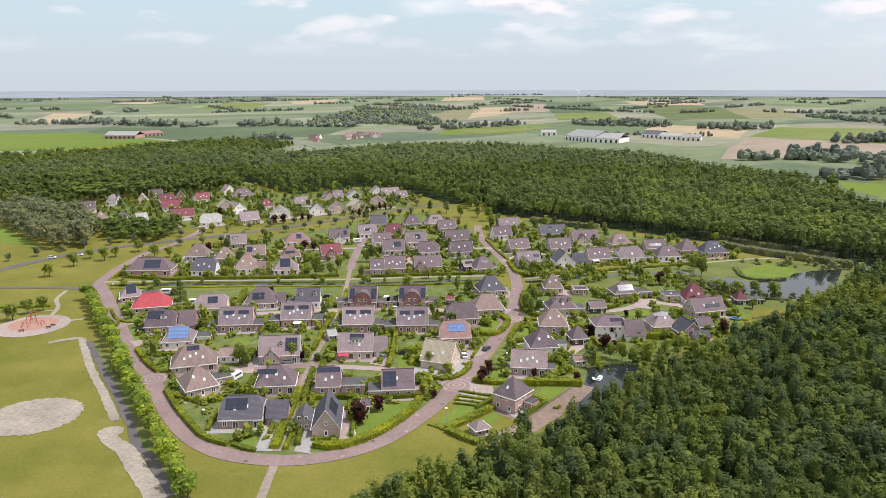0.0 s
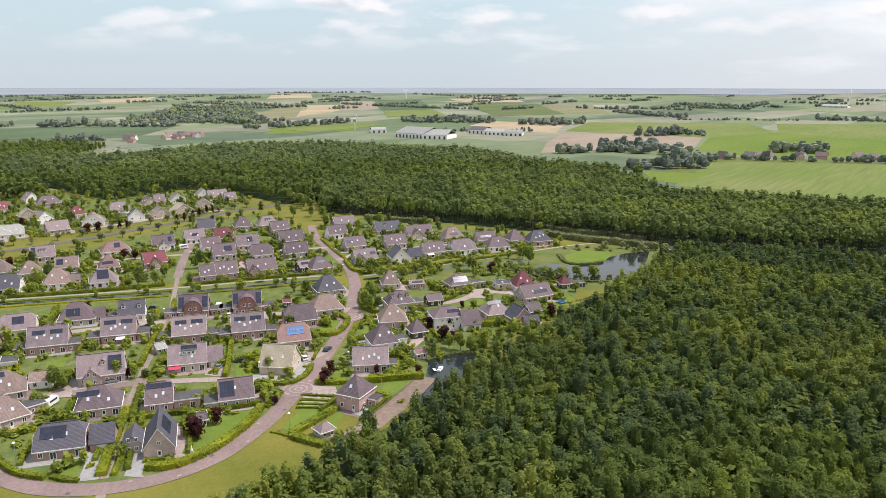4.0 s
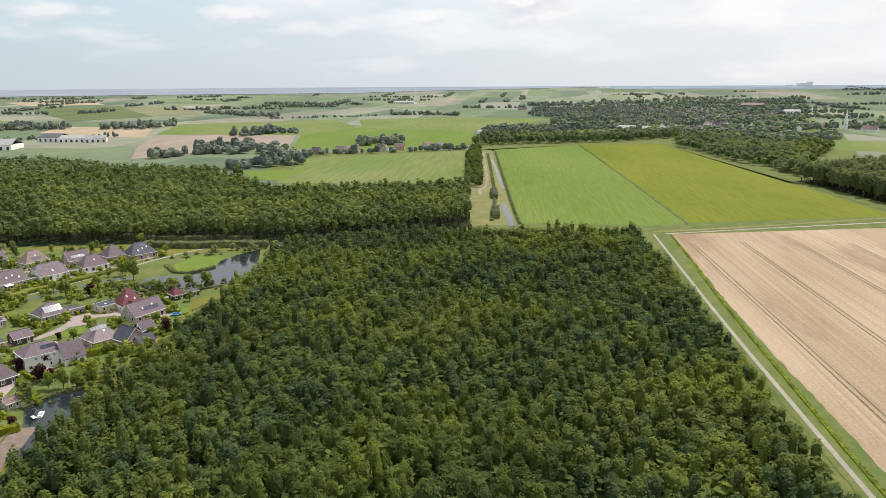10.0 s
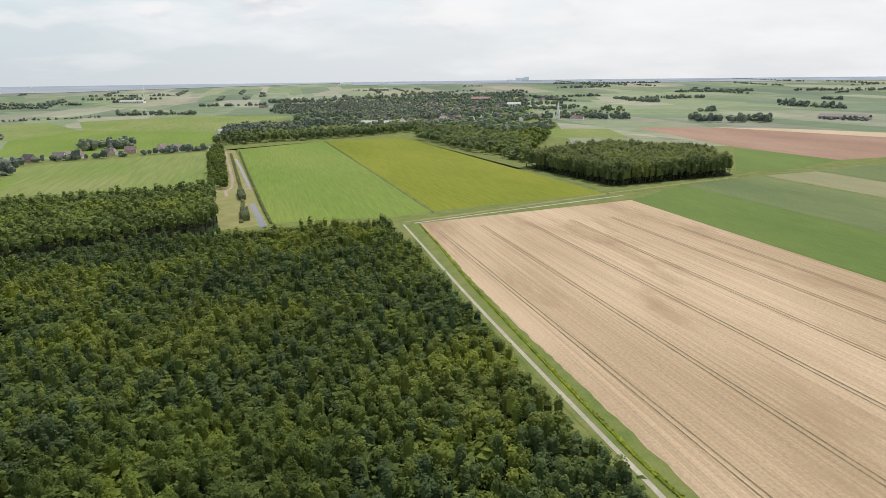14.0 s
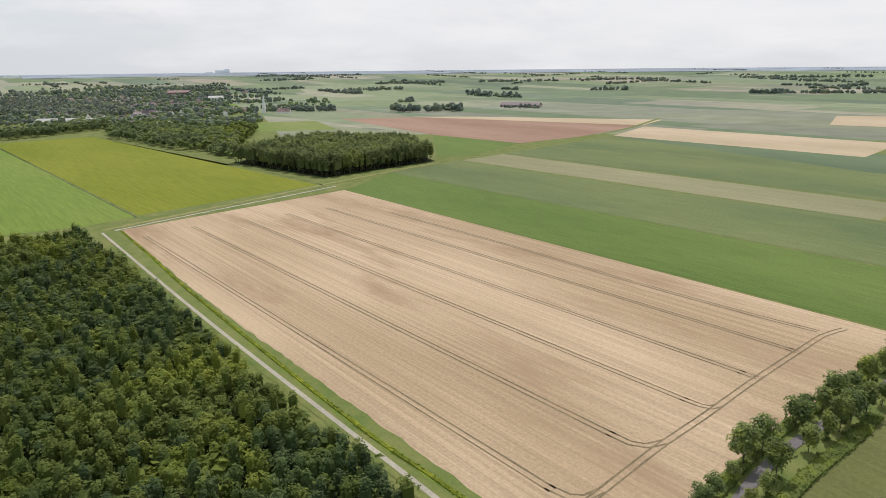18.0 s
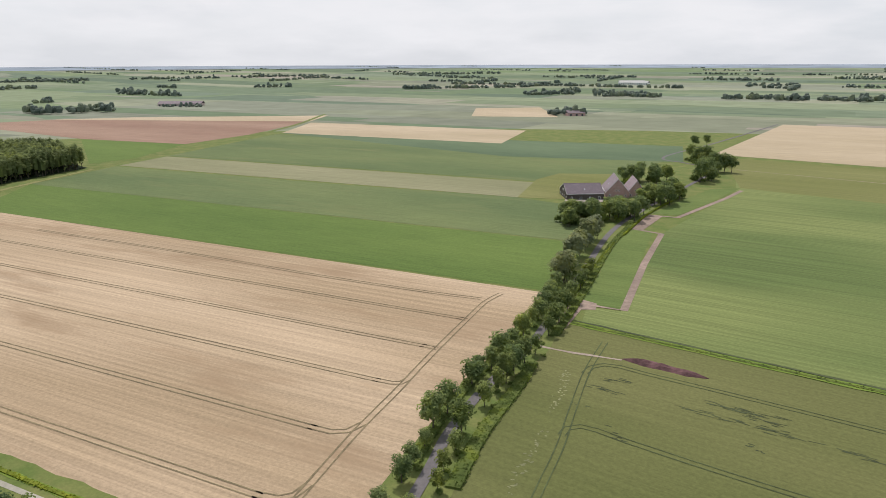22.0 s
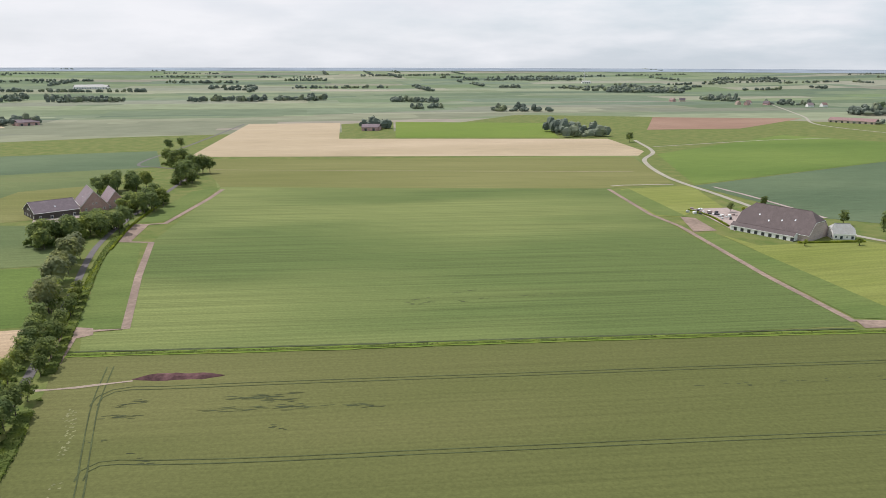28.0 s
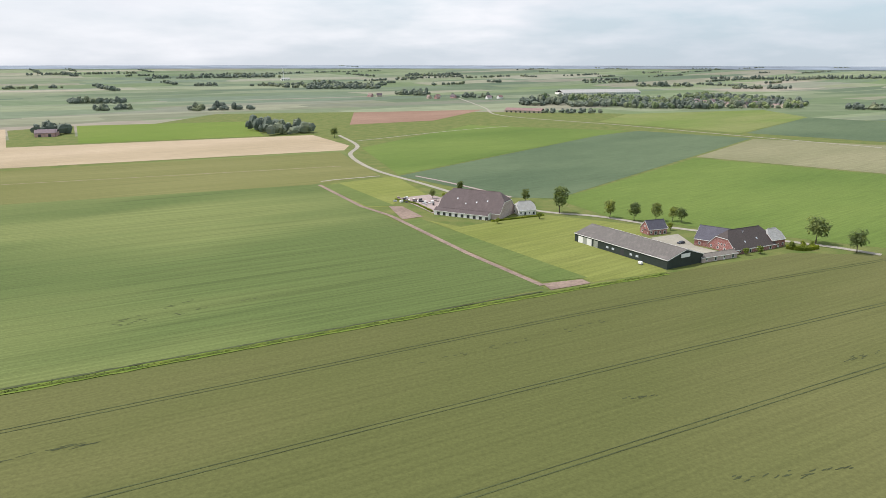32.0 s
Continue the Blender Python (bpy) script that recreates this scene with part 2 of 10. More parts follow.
def bricks(name, c, mortar=(0.42, 0.40, 0.37)):
    m, n, l, b = material(name, 0.9, spec=0.2)
    tc = n.new("ShaderNodeTexCoord")
    mp = n.new("ShaderNodeMapping")
    mp.inputs["Rotation"].default_value = (radians(90), 0, 0)
    l.new(tc.outputs["Object"], mp.inputs[0])
    k = n.new("ShaderNodeTexBrick")
    k.inputs["Color1"].default_value, k.inputs["Color2"].default_value = (*shade(c, 0.8), 1), (*shade(c, 1.2), 1)
    k.inputs["Mortar"].default_value = (*mortar, 1)
    k.inputs["Scale"].default_value, k.inputs["Mortar Size"].default_value = 4.6, 0.012
    l.new(mp.outputs[0], k.inputs["Vector"])
    oi = n.new("ShaderNodeObjectInfo")
    col = mixed(n, l, k.outputs["Color"], ramp(n, l, oi.outputs["Random"], (0.0, (0.82,) * 3), (1.0, (1.18,) * 3)), 1.0, "MULTIPLY")
    col = mixed(n, l, col, ramp(n, l, noise_fac(n, l, 0.5, 5, local=True), (0.3, (0.85,) * 3), (0.7, (1.12,) * 3)), 1.0, "MULTIPLY")
    l.new(col, b.inputs["Base Color"])
    return m


M_POLDER = patchwork()
M_GRASS = grass_mat("mown_grass", (0.116, 0.123, 0.022), (0.185, 0.166, 0.038), 0.035)
M_LAWN = grass_mat("garden_lawn", (0.105, 0.160, 0.024), (0.145, 0.185, 0.036), 0.12)
M_ROUGH = grass_mat("rough_grass", (0.085, 0.120, 0.030), (0.150, 0.155, 0.052), 0.09, (0.20, 0.17, 0.08))
M_GARDEN = grass_mat("garden_soil_and_green", (0.080, 0.118, 0.028), (0.152, 0.168, 0.056), 0.25, (0.29, 0.225, 0.185))
M_DRY = grass_mat("dry_bank_grass", (0.150, 0.160, 0.055), (0.215, 0.195, 0.085), 0.09, (0.27, 0.22, 0.12))
# shade under the trees put into the floor colour, near black
M_FLOOR_SHADE = grass_mat("wood_floor_painted_shade", (0.015, 0.025, 0.01), (0.03, 0.045, 0.015), 0.2, (0.03, 0.03, 0.015))
M_WHEAT = crop("ripe_grain", (0.292, 0.214, 0.134), (0.385, 0.290, 0.194), 39, 1.5, 0.014, c3=(0.232, 0.160, 0.098), long=140, sharp=0.12, deep=1.15)
M_WHEAT2 = crop("ripe_grain_pale", (0.320, 0.256, 0.166), (0.384, 0.307, 0.211), 39, 2.5, 0.01)
M_BEET = crop("root_crop", (0.078, 0.118, 0.028), (0.104, 0.146, 0.036), 39, 1.2, 0.012)
M_BEETS = crop("grain_in_ear", (0.089, 0.118, 0.048), (0.124, 0.148, 0.059), 39, 1.5, 0.012, c3=(0.130, 0.142, 0.059))
# cloud shadow and sunlit patches painted in as the swing from c1 to c2
M_GREEN = crop("green_grain", (0.094, 0.125, 0.040), (0.150, 0.174, 0.060), 32, 1.4, 0.0075, long=110, sharp=0.07, deep=1.5)
M_OLIVE = crop("olive_grain", (0.094, 0.102, 0.034), (0.122, 0.122, 0.046), 32, 1.3, 0.010, long=90, sharp=0.10, deep=0.6)
M_YELLOW = crop("yellowing_grain", (0.128, 0.134, 0.042), (0.162, 0.160, 0.060), 32, 1.6, 0.010, long=90)
M_FLAX = crop("yellow_green_crop", (0.118, 0.142, 0.011), (0.155, 0.168, 0.018), 40, 2.0, 0.010)
M_FRESH = crop("fresh_green_crop", (0.106, 0.160, 0.026), (0.138, 0.180, 0.037), 40, 2.0, 0.010)
M_MEADOW = crop("pale_meadow", (0.121, 0.166, 0.039), (0.166, 0.185, 0.064), 40, 4.0, 0.010)
M_PADDOCK = crop("yellowish_paddock", (0.150, 0.172, 0.042), (0.188, 0.202, 0.058), 40, 3.0, 0.02)
M_RIPEN = crop("ripening_grain", (0.172, 0.170, 0.092), (0.215, 0.204, 0.118), 39, 2.5, 0.01)
M_POTATO = crop("potato_ridges", (0.074, 0.106, 0.058), (0.108, 0.142, 0.078), 39, 1.5, 0.010)
M_PLOT = crop("green_trial_plot", (0.092, 0.128, 0.036), (0.128, 0.158, 0.048), 39, 1.5, 0.02)
M_VIVID = crop("vivid_green_crop", (0.088, 0.134, 0.029), (0.134, 0.180, 0.043), 39, 1.5, 0.008)
M_PINK = crop("reddish_soil", (0.212, 0.130, 0.094), (0.260, 0.171, 0.124), 39, 3.0, 0.010)
M_STUB = crop("pinkish_stubble", (0.245, 0.195, 0.150), (0.290, 0.235, 0.185), 39, 3.0, 0.010)
M_SOIL = grainy("bare_soil", (0.225, 0.165, 0.130), 0.95, 0.5, 0.25)
M_RUT = grainy("trodden_crop_line", (0.164, 0.127, 0.070), 0.95, 0.6, 0.3)
M_LODGED = grainy("flattened_grain", (0.046, 0.055, 0.021), 0.95, 0.6, 0.3)
M_RUTG = grainy("wheel_rut_in_green", (0.057, 0.070, 0.025), 0.95, 0.6, 0.3)
M_HEAP = grainy("dark_manure_heap", (0.10, 0.05, 0.05), 0.95, 0.5, 0.4, bumped=0.3)
M_SAND = grainy("dry_sand", (0.285, 0.250, 0.205), 0.95, 0.9, 0.24, bumped=0.15)
M_SHELL = grainy("shell_path", (0.285, 0.262, 0.21), 0.9, 0.8, 0.15)
M_ROAD = grainy("clinker_paving", (0.222, 0.160, 0.150), 0.85, 0.9, 0.16)
M_PAVE = grainy("drive_paving", (0.315, 0.250, 0.228), 0.85, 0.9, 0.18)
M_PAVEG = grainy("grey_drive_paving", (0.30, 0.29, 0.28), 0.85, 0.9, 0.15)
M_ASPH = grainy("worn_asphalt", (0.112, 0.100, 0.099), 0.9, 0.7, 0.15)
M_BRICKPATH = grainy("brick_path", (0.25, 0.20, 0.165), 0.9, 0.8, 0.2)
M_WATER = water_mat()
M_WOOD_LEAF = foliage("woodland_leaves", (0.116, 0.162, 0.044), (0.237, 0.274, 0.073), 0.045)
M_EDGE_LEAF = foliage("planted_wood_leaves", (0.143, 0.190, 0.060), (0.269, 0.314, 0.099), 0.03)
# darker and paler copies of the woodland leaf, dealt out by patch and chance
M_DEEP_LEAF = foliage("deep_woodland_leaves", (0.087, 0.132, 0.054), (0.185, 0.230, 0.095), 0.045)
M_PALE_LEAF = foliage("pale_woodland_leaves", (0.132, 0.172, 0.040), (0.245, 0.282, 0.070), 0.045)
M_LIGHT_LEAF = foliage("palest_woodland_leaves", (0.170, 0.205, 0.050), (0.300, 0.330, 0.085), 0.045)
M_DARKEST_LEAF = foliage("darkest_woodland_leaves", (0.075, 0.112, 0.046), (0.160, 0.200, 0.080), 0.045)
M_POPLAR_LEAF = foliage("poplar_leaves", (0.163, 0.198, 0.076), (0.276, 0.308, 0.120), 0.04)
M_WOOD_EACH = foliage("woodland_leaves_single", (0.109, 0.155, 0.043), (0.228, 0.269, 0.073), 0.045, True)
# leaves of distant trees, greyed: the haze is mixed into their colour
M_FAR_HAZE_LEAF = foliage("haze_greyed_wood_leaves", (0.135, 0.160, 0.130), (0.195, 0.220, 0.175), 0.02, thin=0.08)
M_FARG_HAZE_LEAF = foliage("haze_greyed_garden_leaves", (0.132, 0.172, 0.092), (0.212, 0.250, 0.135), 0.02, thin=0.08)
# paler copy of the woodland leaf with middle-distance haze painted in
M_MID_HAZE_LEAF = foliage("hazy_green_wood_leaves", (0.146, 0.190, 0.079), (0.258, 0.300, 0.126), 0.012)
M_GARDEN_LEAF = foliage("garden_tree_leaves", (0.176, 0.232, 0.048), (0.365, 0.400, 0.096), 0.3, True)
M_LIME_LEAF = foliage("avenue_tree_leaves", (0.220, 0.306, 0.048), (0.442, 0.510, 0.094), 0.3, True)
M_WILLOW = foliage("grey_willow_leaves", (0.190, 0.215, 0.125), (0.310, 0.335, 0.205), 0.2, True)
M_RED_LEAF = foliage("copper_beech_leaves", (0.05, 0.018, 0.02), (0.10, 0.04, 0.04), 0.3, True)
M_HEDGE = foliage("hedge_leaves", (0.192, 0.238, 0.029), (0.356, 0.380, 0.054), 0.12, True)
M_ASH = foliage("ash_leaves", (0.150, 0.188, 0.062), (0.268, 0.300, 0.104), 0.3, True)
M_AVENUE = foliage("avenue_oak_leaves", (0.168, 0.216, 0.084), (0.310, 0.352, 0.136), 0.3, True)
M_REED = foliage("reeds", (0.155, 0.180, 0.075), (0.265, 0.270, 0.125), 0.2)
M_WEEDS = foliage("rank_weeds", (0.140, 0.188, 0.046), (0.245, 0.275, 0.078), 0.2)
M_BARK = grainy("bark", (0.10, 0.08, 0.06), 0.95, 1.5, 0.3)
M_TILE = {"dark": tiles("anthracite_roof_tiles", (0.130, 0.099, 0.111)), "grey": tiles("grey_roof_tiles", (0.205, 0.163, 0.173)),
          "blue": tiles("blue_black_roof_tiles", (0.084, 0.082, 0.102)), "brown": tiles("brown_grey_roof_tiles", (0.211, 0.156, 0.141)),
          "sooty": tiles("brown_black_roof_tiles", (0.104, 0.080, 0.078)), "mossy": tiles("black_mossy_roof_tiles", (0.058, 0.048, 0.046)),
          "red": tiles("bright_red_roof_tiles", (0.34, 0.060, 0.075)), "maroon": tiles("maroon_roof_tiles", (0.165, 0.054, 0.064)),
          "pink": tiles("faded_red_roof_tiles", (0.220, 0.142, 0.132)), "tan": tiles("pale_thatch", (0.30, 0.265, 0.205)),
          "shed": tiles("weathered_brown_sheets", (0.155, 0.140, 0.124)), "pale": tiles("light_grey_roof_sheets", (0.30, 0.30, 0.29)), "orange": tiles("orange_roof_tiles", (0.42, 0.15, 0.08))}
M_WALL = {"brick": bricks("red_brown_brick", (0.430, 0.258, 0.240)), "pinkb": bricks("pink_brick", (0.50, 0.312, 0.300)),
          "greyb": bricks("grey_brown_brick", (0.470, 0.370, 0.342)), "tanb": bricks("sand_brick", (0.529, 0.437, 0.345)),
          "white": grainy("white_render", (0.78, 0.76, 0.72), 0.85, 0.5, 0.06, local=True, each=0.05),
          "cream": grainy("cream_render", (0.66, 0.62, 0.44), 0.85, 0.5, 0.08, local=True),
          "wood": grainy("dark_boards", (0.075, 0.062, 0.055), 0.8, 1.4, 0.25, local=True),
          "green": grainy("dark_green_sheet", (0.035, 0.045, 0.040), 0.6, 0.4, 0.15, local=True),
          "redw": bricks("farm_red_brick", (0.27, 0.115, 0.102))}
M_TRIM = grainy("white_paint", (0.78, 0.77, 0.74), 0.5, 1.0, 0.05, local=True)
M_GLASS = grainy("window_glass", (0.035, 0.045, 0.055), 0.08, 0.3, 0.2, spec=0.7, local=True)
M_SOLAR = grainy("solar_cells", (0.022, 0.026, 0.050), 0.15, 0.6, 0.2, spec=0.6, local=True, each=0.2)
M_SOLARB = grainy("bright_blue_solar_cells", (0.14, 0.22, 0.42), 0.15, 0.6, 0.2, spec=0.6, local=True)
M_SKYL = grainy("roof_window_glass", (0.52, 0.56, 0.60), 0.12, 0.6, 0.1, spec=0.6, local=True)
M_FLATR = grainy("bitumen_flat_roof", (0.085, 0.083, 0.085), 0.9, 0.6, 0.2, local=True)
M_DARK = grainy("dark_metal", (0.05, 0.05, 0.055), 0.5, 1.0, 0.1, local=True)
M_RUBBER = grainy("tyre_rubber", (0.02, 0.02, 0.02), 0.9, 2.0, 0.1, local=True)
M_AWN = grainy("red_awning_cloth", (0.55, 0.05, 0.10), 0.8, 1.0, 0.08, local=True)
M_GALV = grainy("galvanised_steel", (0.48, 0.49, 0.49), 0.45, 1.0, 0.1, metal=0.6, local=True)
M_PLAY = grainy("rubber_play_surface", (0.33, 0.19, 0.145), 0.9, 0.6, 0.15)
M_CAR = {"white": grainy("white_car_paint", (0.75, 0.75, 0.74), 0.25, 1.0, 0.03, spec=0.6, local=True),
         "grey": grainy("silver_car_paint", (0.35, 0.36, 0.37), 0.25, 1.0, 0.03, spec=0.6, metal=0.4, local=True),
         "dark": grainy("dark_car_paint", (0.03, 0.035, 0.05), 0.2, 1.0, 0.05, spec=0.6, local=True),
         "red": grainy("red_car_paint", (0.35, 0.02, 0.03), 0.2, 1.0, 0.05, spec=0.6, local=True)}



# ---- building helpers ----
def ground_z(x, y):
    """Level polder, rising very gently towards the far rim."""
    d = max(0.0, math.hypot(x, y) - 2600.0)
    return 0.0365 * d * d / (d + 500.0)


def mesh_object(name, bm, mat, smooth=False):
    me = bpy.data.meshes.new(name)
    bm.to_mesh(me)
    bm.free()
    for mm in mat if isinstance(mat, (list, tuple)) else [mat]:
        me.materials.append(mm)
    if smooth:
        me.shade_smooth()
    return new(name, me)


def part(name, bm, mat, parent, label="", m=None, smooth=False):
    ob = mesh_object(name, bm, mat, smooth)
    ob.parent = parent
    if m is not None:
        ob.matrix_local = m
    return tagged(ob, label)


def thing(name, m, label, category, group="", kind=""):
    ob = new(name)
    ob.empty_display_size = 0.5
    ob.matrix_world = m
    return tagged(ob, label, category, group, kind)


def poly(bm, pts):
    return bm.faces.new([bm.verts.new(p) for p in pts])


def box(bm, x0, x1, y0, y1, z0, z1):
    v = [bm.verts.new((x, y, z)) for z in (z0, z1) for x, y in ((x0, y0), (x1, y0), (x1, y1), (x0, y1))]
    for q in ((3, 2, 1, 0), (4, 5, 6, 7), (0, 1, 5, 4), (1, 2, 6, 5), (2, 3, 7, 6), (3, 0, 4, 7)):
        bm.faces.new([v[i] for i in q])


def boxed(*dims):
    bm = bmesh.new()
    box(bm, *dims)
    return bm


def tube(bm, a, b, r0, r1, n=6):
    a, b = Vector(a), Vector(b)
    q = (b - a).to_track_quat("Z", "Y")
    ra = [bm.verts.new(a + q @ Vector((r0 * math.cos(k * math.tau / n), r0 * math.sin(k * math.tau / n), 0))) for k in range(n)]
    rb = [bm.verts.new(b + q @ Vector((r1 * math.cos(k * math.tau / n), r1 * math.sin(k * math.tau / n), 0))) for k in range(n)]
    for k in range(n):
        bm.faces.new((ra[k], ra[(k + 1) % n], rb[(k + 1) % n], rb[k]))
    bm.faces.new(rb)
    bm.faces.new(ra[::-1])


def slab(bm, tops, faces, thick):
    """A sheet of given thickness from its upper faces."""
    up = [bm.verts.new(p) for p in tops]
    lo = [bm.verts.new((p[0], p[1], p[2] - thick)) for p in tops]
    edges = {}
    for f in faces:
        bm.faces.new([up[i] for i in f])
        bm.faces.new([lo[i] for i in reversed(f)])
        for i, j in zip(f, f[1:] + f[:1]):
            edges[(i, j)] = 1
    for i, j in edges:
        if (j, i) not in edges:
            bm.faces.new((up[j], up[i], lo[i], lo[j]))


def quads_mesh(name, verts, mats, index=None, flat=True):
    """A mesh of loose quads, four vertices each, from an array (n, 4, 3)."""
    v = np.asarray(verts, np.float32).reshape(-1, 3)
    n = len(v) // 4
    me = bpy.data.meshes.new(name)
    me.vertices.add(len(v))
    me.vertices.foreach_set("co", v.ravel())
    me.loops.add(len(v))
    me.loops.foreach_set("vertex_index", np.arange(len(v), dtype=np.int32))
    me.polygons.add(n)
    me.polygons.foreach_set("loop_start", np.arange(0, len(v), 4, dtype=np.int32))
    for mm in mats:
        me.materials.append(mm)
    if index is not None:
        me.polygons.foreach_set("material_index", np.asarray(index, np.int32))
    me.update(calc_edges=True)
    return me


# ---- leaves and trees ----
def leaf_quads(rng, centres, radii, count, size, up=0.25):
    """Leaf sprays laid over a cluster of lumps: (count, 4, 3)."""
    centres, radii = np.asarray(centres, float), np.asarray(radii, float)
    area = radii[:, 0] * radii[:, 2]
    pick_ = rng.choice(len(centres), count, p=area / area.sum())
    d = rng.normal(size=(count, 3))
    d[:, 2] = d[:, 2] + up * 2
    d /= np.linalg.norm(d, axis=1)[:, None]
    p = centres[pick_] + d * radii[pick_] * rng.uniform(0.80, 1.10, (count, 1))
    nrm = d * 0.8 + rng.normal(size=(count, 3)) * 0.28 + np.array([0, 0, 0.55])
    nrm /= np.linalg.norm(nrm, axis=1)[:, None]
    a = np.cross(nrm, rng.normal(size=(count, 3)))
    a /= np.linalg.norm(a, axis=1)[:, None] + 1e-9
    b = np.cross(nrm, a)
    s = size * rng.uniform(0.55, 1.25, (count, 1))
    k = rng.uniform(0.5, 1.0, (count, 1))
    return np.stack([p - a * s, p - b * s * k, p + a * s, p + b * s * k], 1)


def core_quads(centres, radii, scale=0.78):
    """Rounded blocks that fill the inside of the lumps."""
    c = np.array([(x, y, z) for z in (-1, 1) for x, y in ((-1, -1), (1, -1), (1, 1), (-1, 1))], float) / math.sqrt(3)
    f = np.array([(3, 2, 1, 0), (4, 5, 6, 7), (0, 1, 5, 4), (1, 2, 6, 5), (2, 3, 7, 6), (3, 0, 4, 7)])
    return np.concatenate([(np.asarray(o) + c * np.asarray(r) * scale * 1.25)[f] for o, r in zip(centres, radii)])


def crown_shape(rng, height, width, base, lumps, form="round"):
    cs, rs = [(0, 0, (height + base) / 2)], [(width * 0.36, width * 0.36, (height - base) * 0.42)]
    for _ in range(lumps):
        a, f = rng.uniform(0, math.tau), rng.uniform(0.05, 0.95)
        if form == "cone":
            reach = width * 0.42 * (1 - f) + 0.15
        elif form == "tall":
            reach = width * 0.30 * math.sin(math.pi * (0.12 + 0.76 * f))
        else:
            reach = width * 0.34 * math.sin(math.pi * (0.18 + 0.66 * f))
        z = base + (height - base) * (0.12 + 0.76 * f)
        r = width * rng.uniform(0.15, 0.25)
        cs.append((reach * math.cos(a), reach * math.sin(a), z))
        rs.append((r, r, r * rng.uniform(0.7, 1.0)))
    return cs, rs


def crown_quads(rng, height, width, base, leaves, size, lumps=8, form="round", cores=3, up=0.25):
    cs, rs = crown_shape(rng, height, width, base, lumps, form)
    return np.concatenate([core_quads(cs[:cores], rs[:cores], 0.72), leaf_quads(rng, cs, rs, leaves, size, up)])


def trunk_bm(rng, height, width, base, girth):
    bm = bmesh.new()
    lean = (rng.uniform(-0.2, 0.2), rng.uniform(-0.2, 0.2))
    tube(bm, (0, 0, -0.3), (lean[0], lean[1], base + 0.3), girth, girth * 0.75)
    top = (lean[0] * 2, lean[1] * 2, base + (height - base) * 0.6)
    tube(bm, (lean[0], lean[1], base), top, girth * 0.75, girth * 0.3)
    for k in range(4):
        a = k * 1.6 + rng.uniform(0, 0.8)
        z = base + (height - base) * rng.uniform(0.0, 0.3)
        tube(bm, (lean[0], lean[1], z), (width * 0.3 * math.cos(a), width * 0.3 * math.sin(a), z + (height - base) * 0.3), girth * 0.45, girth * 0.15, 5)
    return bm


def tree_kind(name, seed, height, width, base, leaves, size, mat, label, category="tree", lumps=9, form="round", girth=0.22):
    """One tree, standing far below the ground until copied: kept as a pattern of meshes."""
    rng = np.random.default_rng(seed)
    crown = quads_mesh("crown", crown_quads(rng, height, width, base, leaves, size, lumps, form), [mat])
    bm = trunk_bm(rng, height, width, base, girth)
    tm = bpy.data.meshes.new("trunk")
    bm.to_mesh(tm)
    bm.free()
    tm.materials.append(M_BARK)
    return name, crown, tm, label, category


def plant(kind, x, y, scale=1.0, group="", turn=None):
    name, crown, tm, label, category = kind
    turn = random.uniform(0, 360) if turn is None else turn
    m = pose(x, y, ground_z(x, y), 0, 0, turn) @ Matrix.Diagonal((scale * random.uniform(0.9, 1.1), scale * random.uniform(0.9, 1.1), scale, 1))
    ob = thing(name, m, label, category, group)
    for nm, me in (("trunk", tm), ("crown", crown)):
        if me:
            c = new(nm, me)
            c.parent = ob
    return ob


def scatter(templates, places, rng, low=0.8, high=1.25, uneven=0.15):
    """All quads of many trees in one array."""
    out = []
    which = rng.integers(0, len(templates), len(places))
    for k, tpl in enumerate(templates):
        pts = places[which == k]
        if not len(pts):
            continue
        a = rng.uniform(0, math.tau, len(pts))
        s = rng.uniform(low, high, len(pts))
        s = s * (1 - pts[:, 2] / 110.0)
        h = s * rng.uniform(1 - uneven, 1 + uneven, len(pts))
        c, sn = np.cos(a) * s, np.sin(a) * s
        v = tpl.reshape(1, -1, 3)
        x = v[..., 0] * c[:, None] - v[..., 1] * sn[:, None] + pts[:, :1]
        y = v[..., 0] * sn[:, None] + v[..., 1] * c[:, None] + pts[:, 1:2]
        z = v[..., 2] * h[:, None] + pts[:, 2:3]
        out.append(np.stack([x, y, z], -1).reshape(-1, 4, 3))
    return np.concatenate(out)


def inside(poly_pts, p):
    q = np.asarray(poly_pts, float)
    r = np.zeros(len(p), bool)
    for (x0, y0), (x1, y1) in zip(q, np.roll(q, -1, 0)):
        hit = ((y0 > p[:, 1]) != (y1 > p[:, 1])) & (p[:, 0] < (x1 - x0) * (p[:, 1] - y0) / (y1 - y0 + 1e-12) + x0)
        r ^= hit
    return r


def grove(poly_pts, step, rng, jitter=0.42, rows=None):
    """Places of trees inside an outline, unevenly spaced."""
    q = np.asarray(poly_pts, float)
    lo, hi = q.min(0), q.max(0)
    gx, gy = np.meshgrid(np.arange(lo[0], hi[0], step), np.arange(lo[1], hi[1], step))
    p = np.stack([gx.ravel(), gy.ravel()], 1) + rng.uniform(-jitter, jitter, (gx.size, 2)) * step
    p = p[inside(q, p)]
    z = np.array([ground_z(*v) for v in p]).reshape(-1, 1)
    return np.hstack([p, z])


def stuff(name, quads, mats, label, category, index=None):
    return tagged(new(name, quads_mesh(name, quads, mats, index)), label, category, kind="stuff")


# ---- sheets, strips and hedges ----
LAYERS = {}


def layer(z):
    """Sheets laid at one level are lifted a hair above one another."""
    LAYERS[z] = LAYERS.get(z, 0) + 1
    return z * 2 + 0.0004 * (LAYERS[z] % 24)


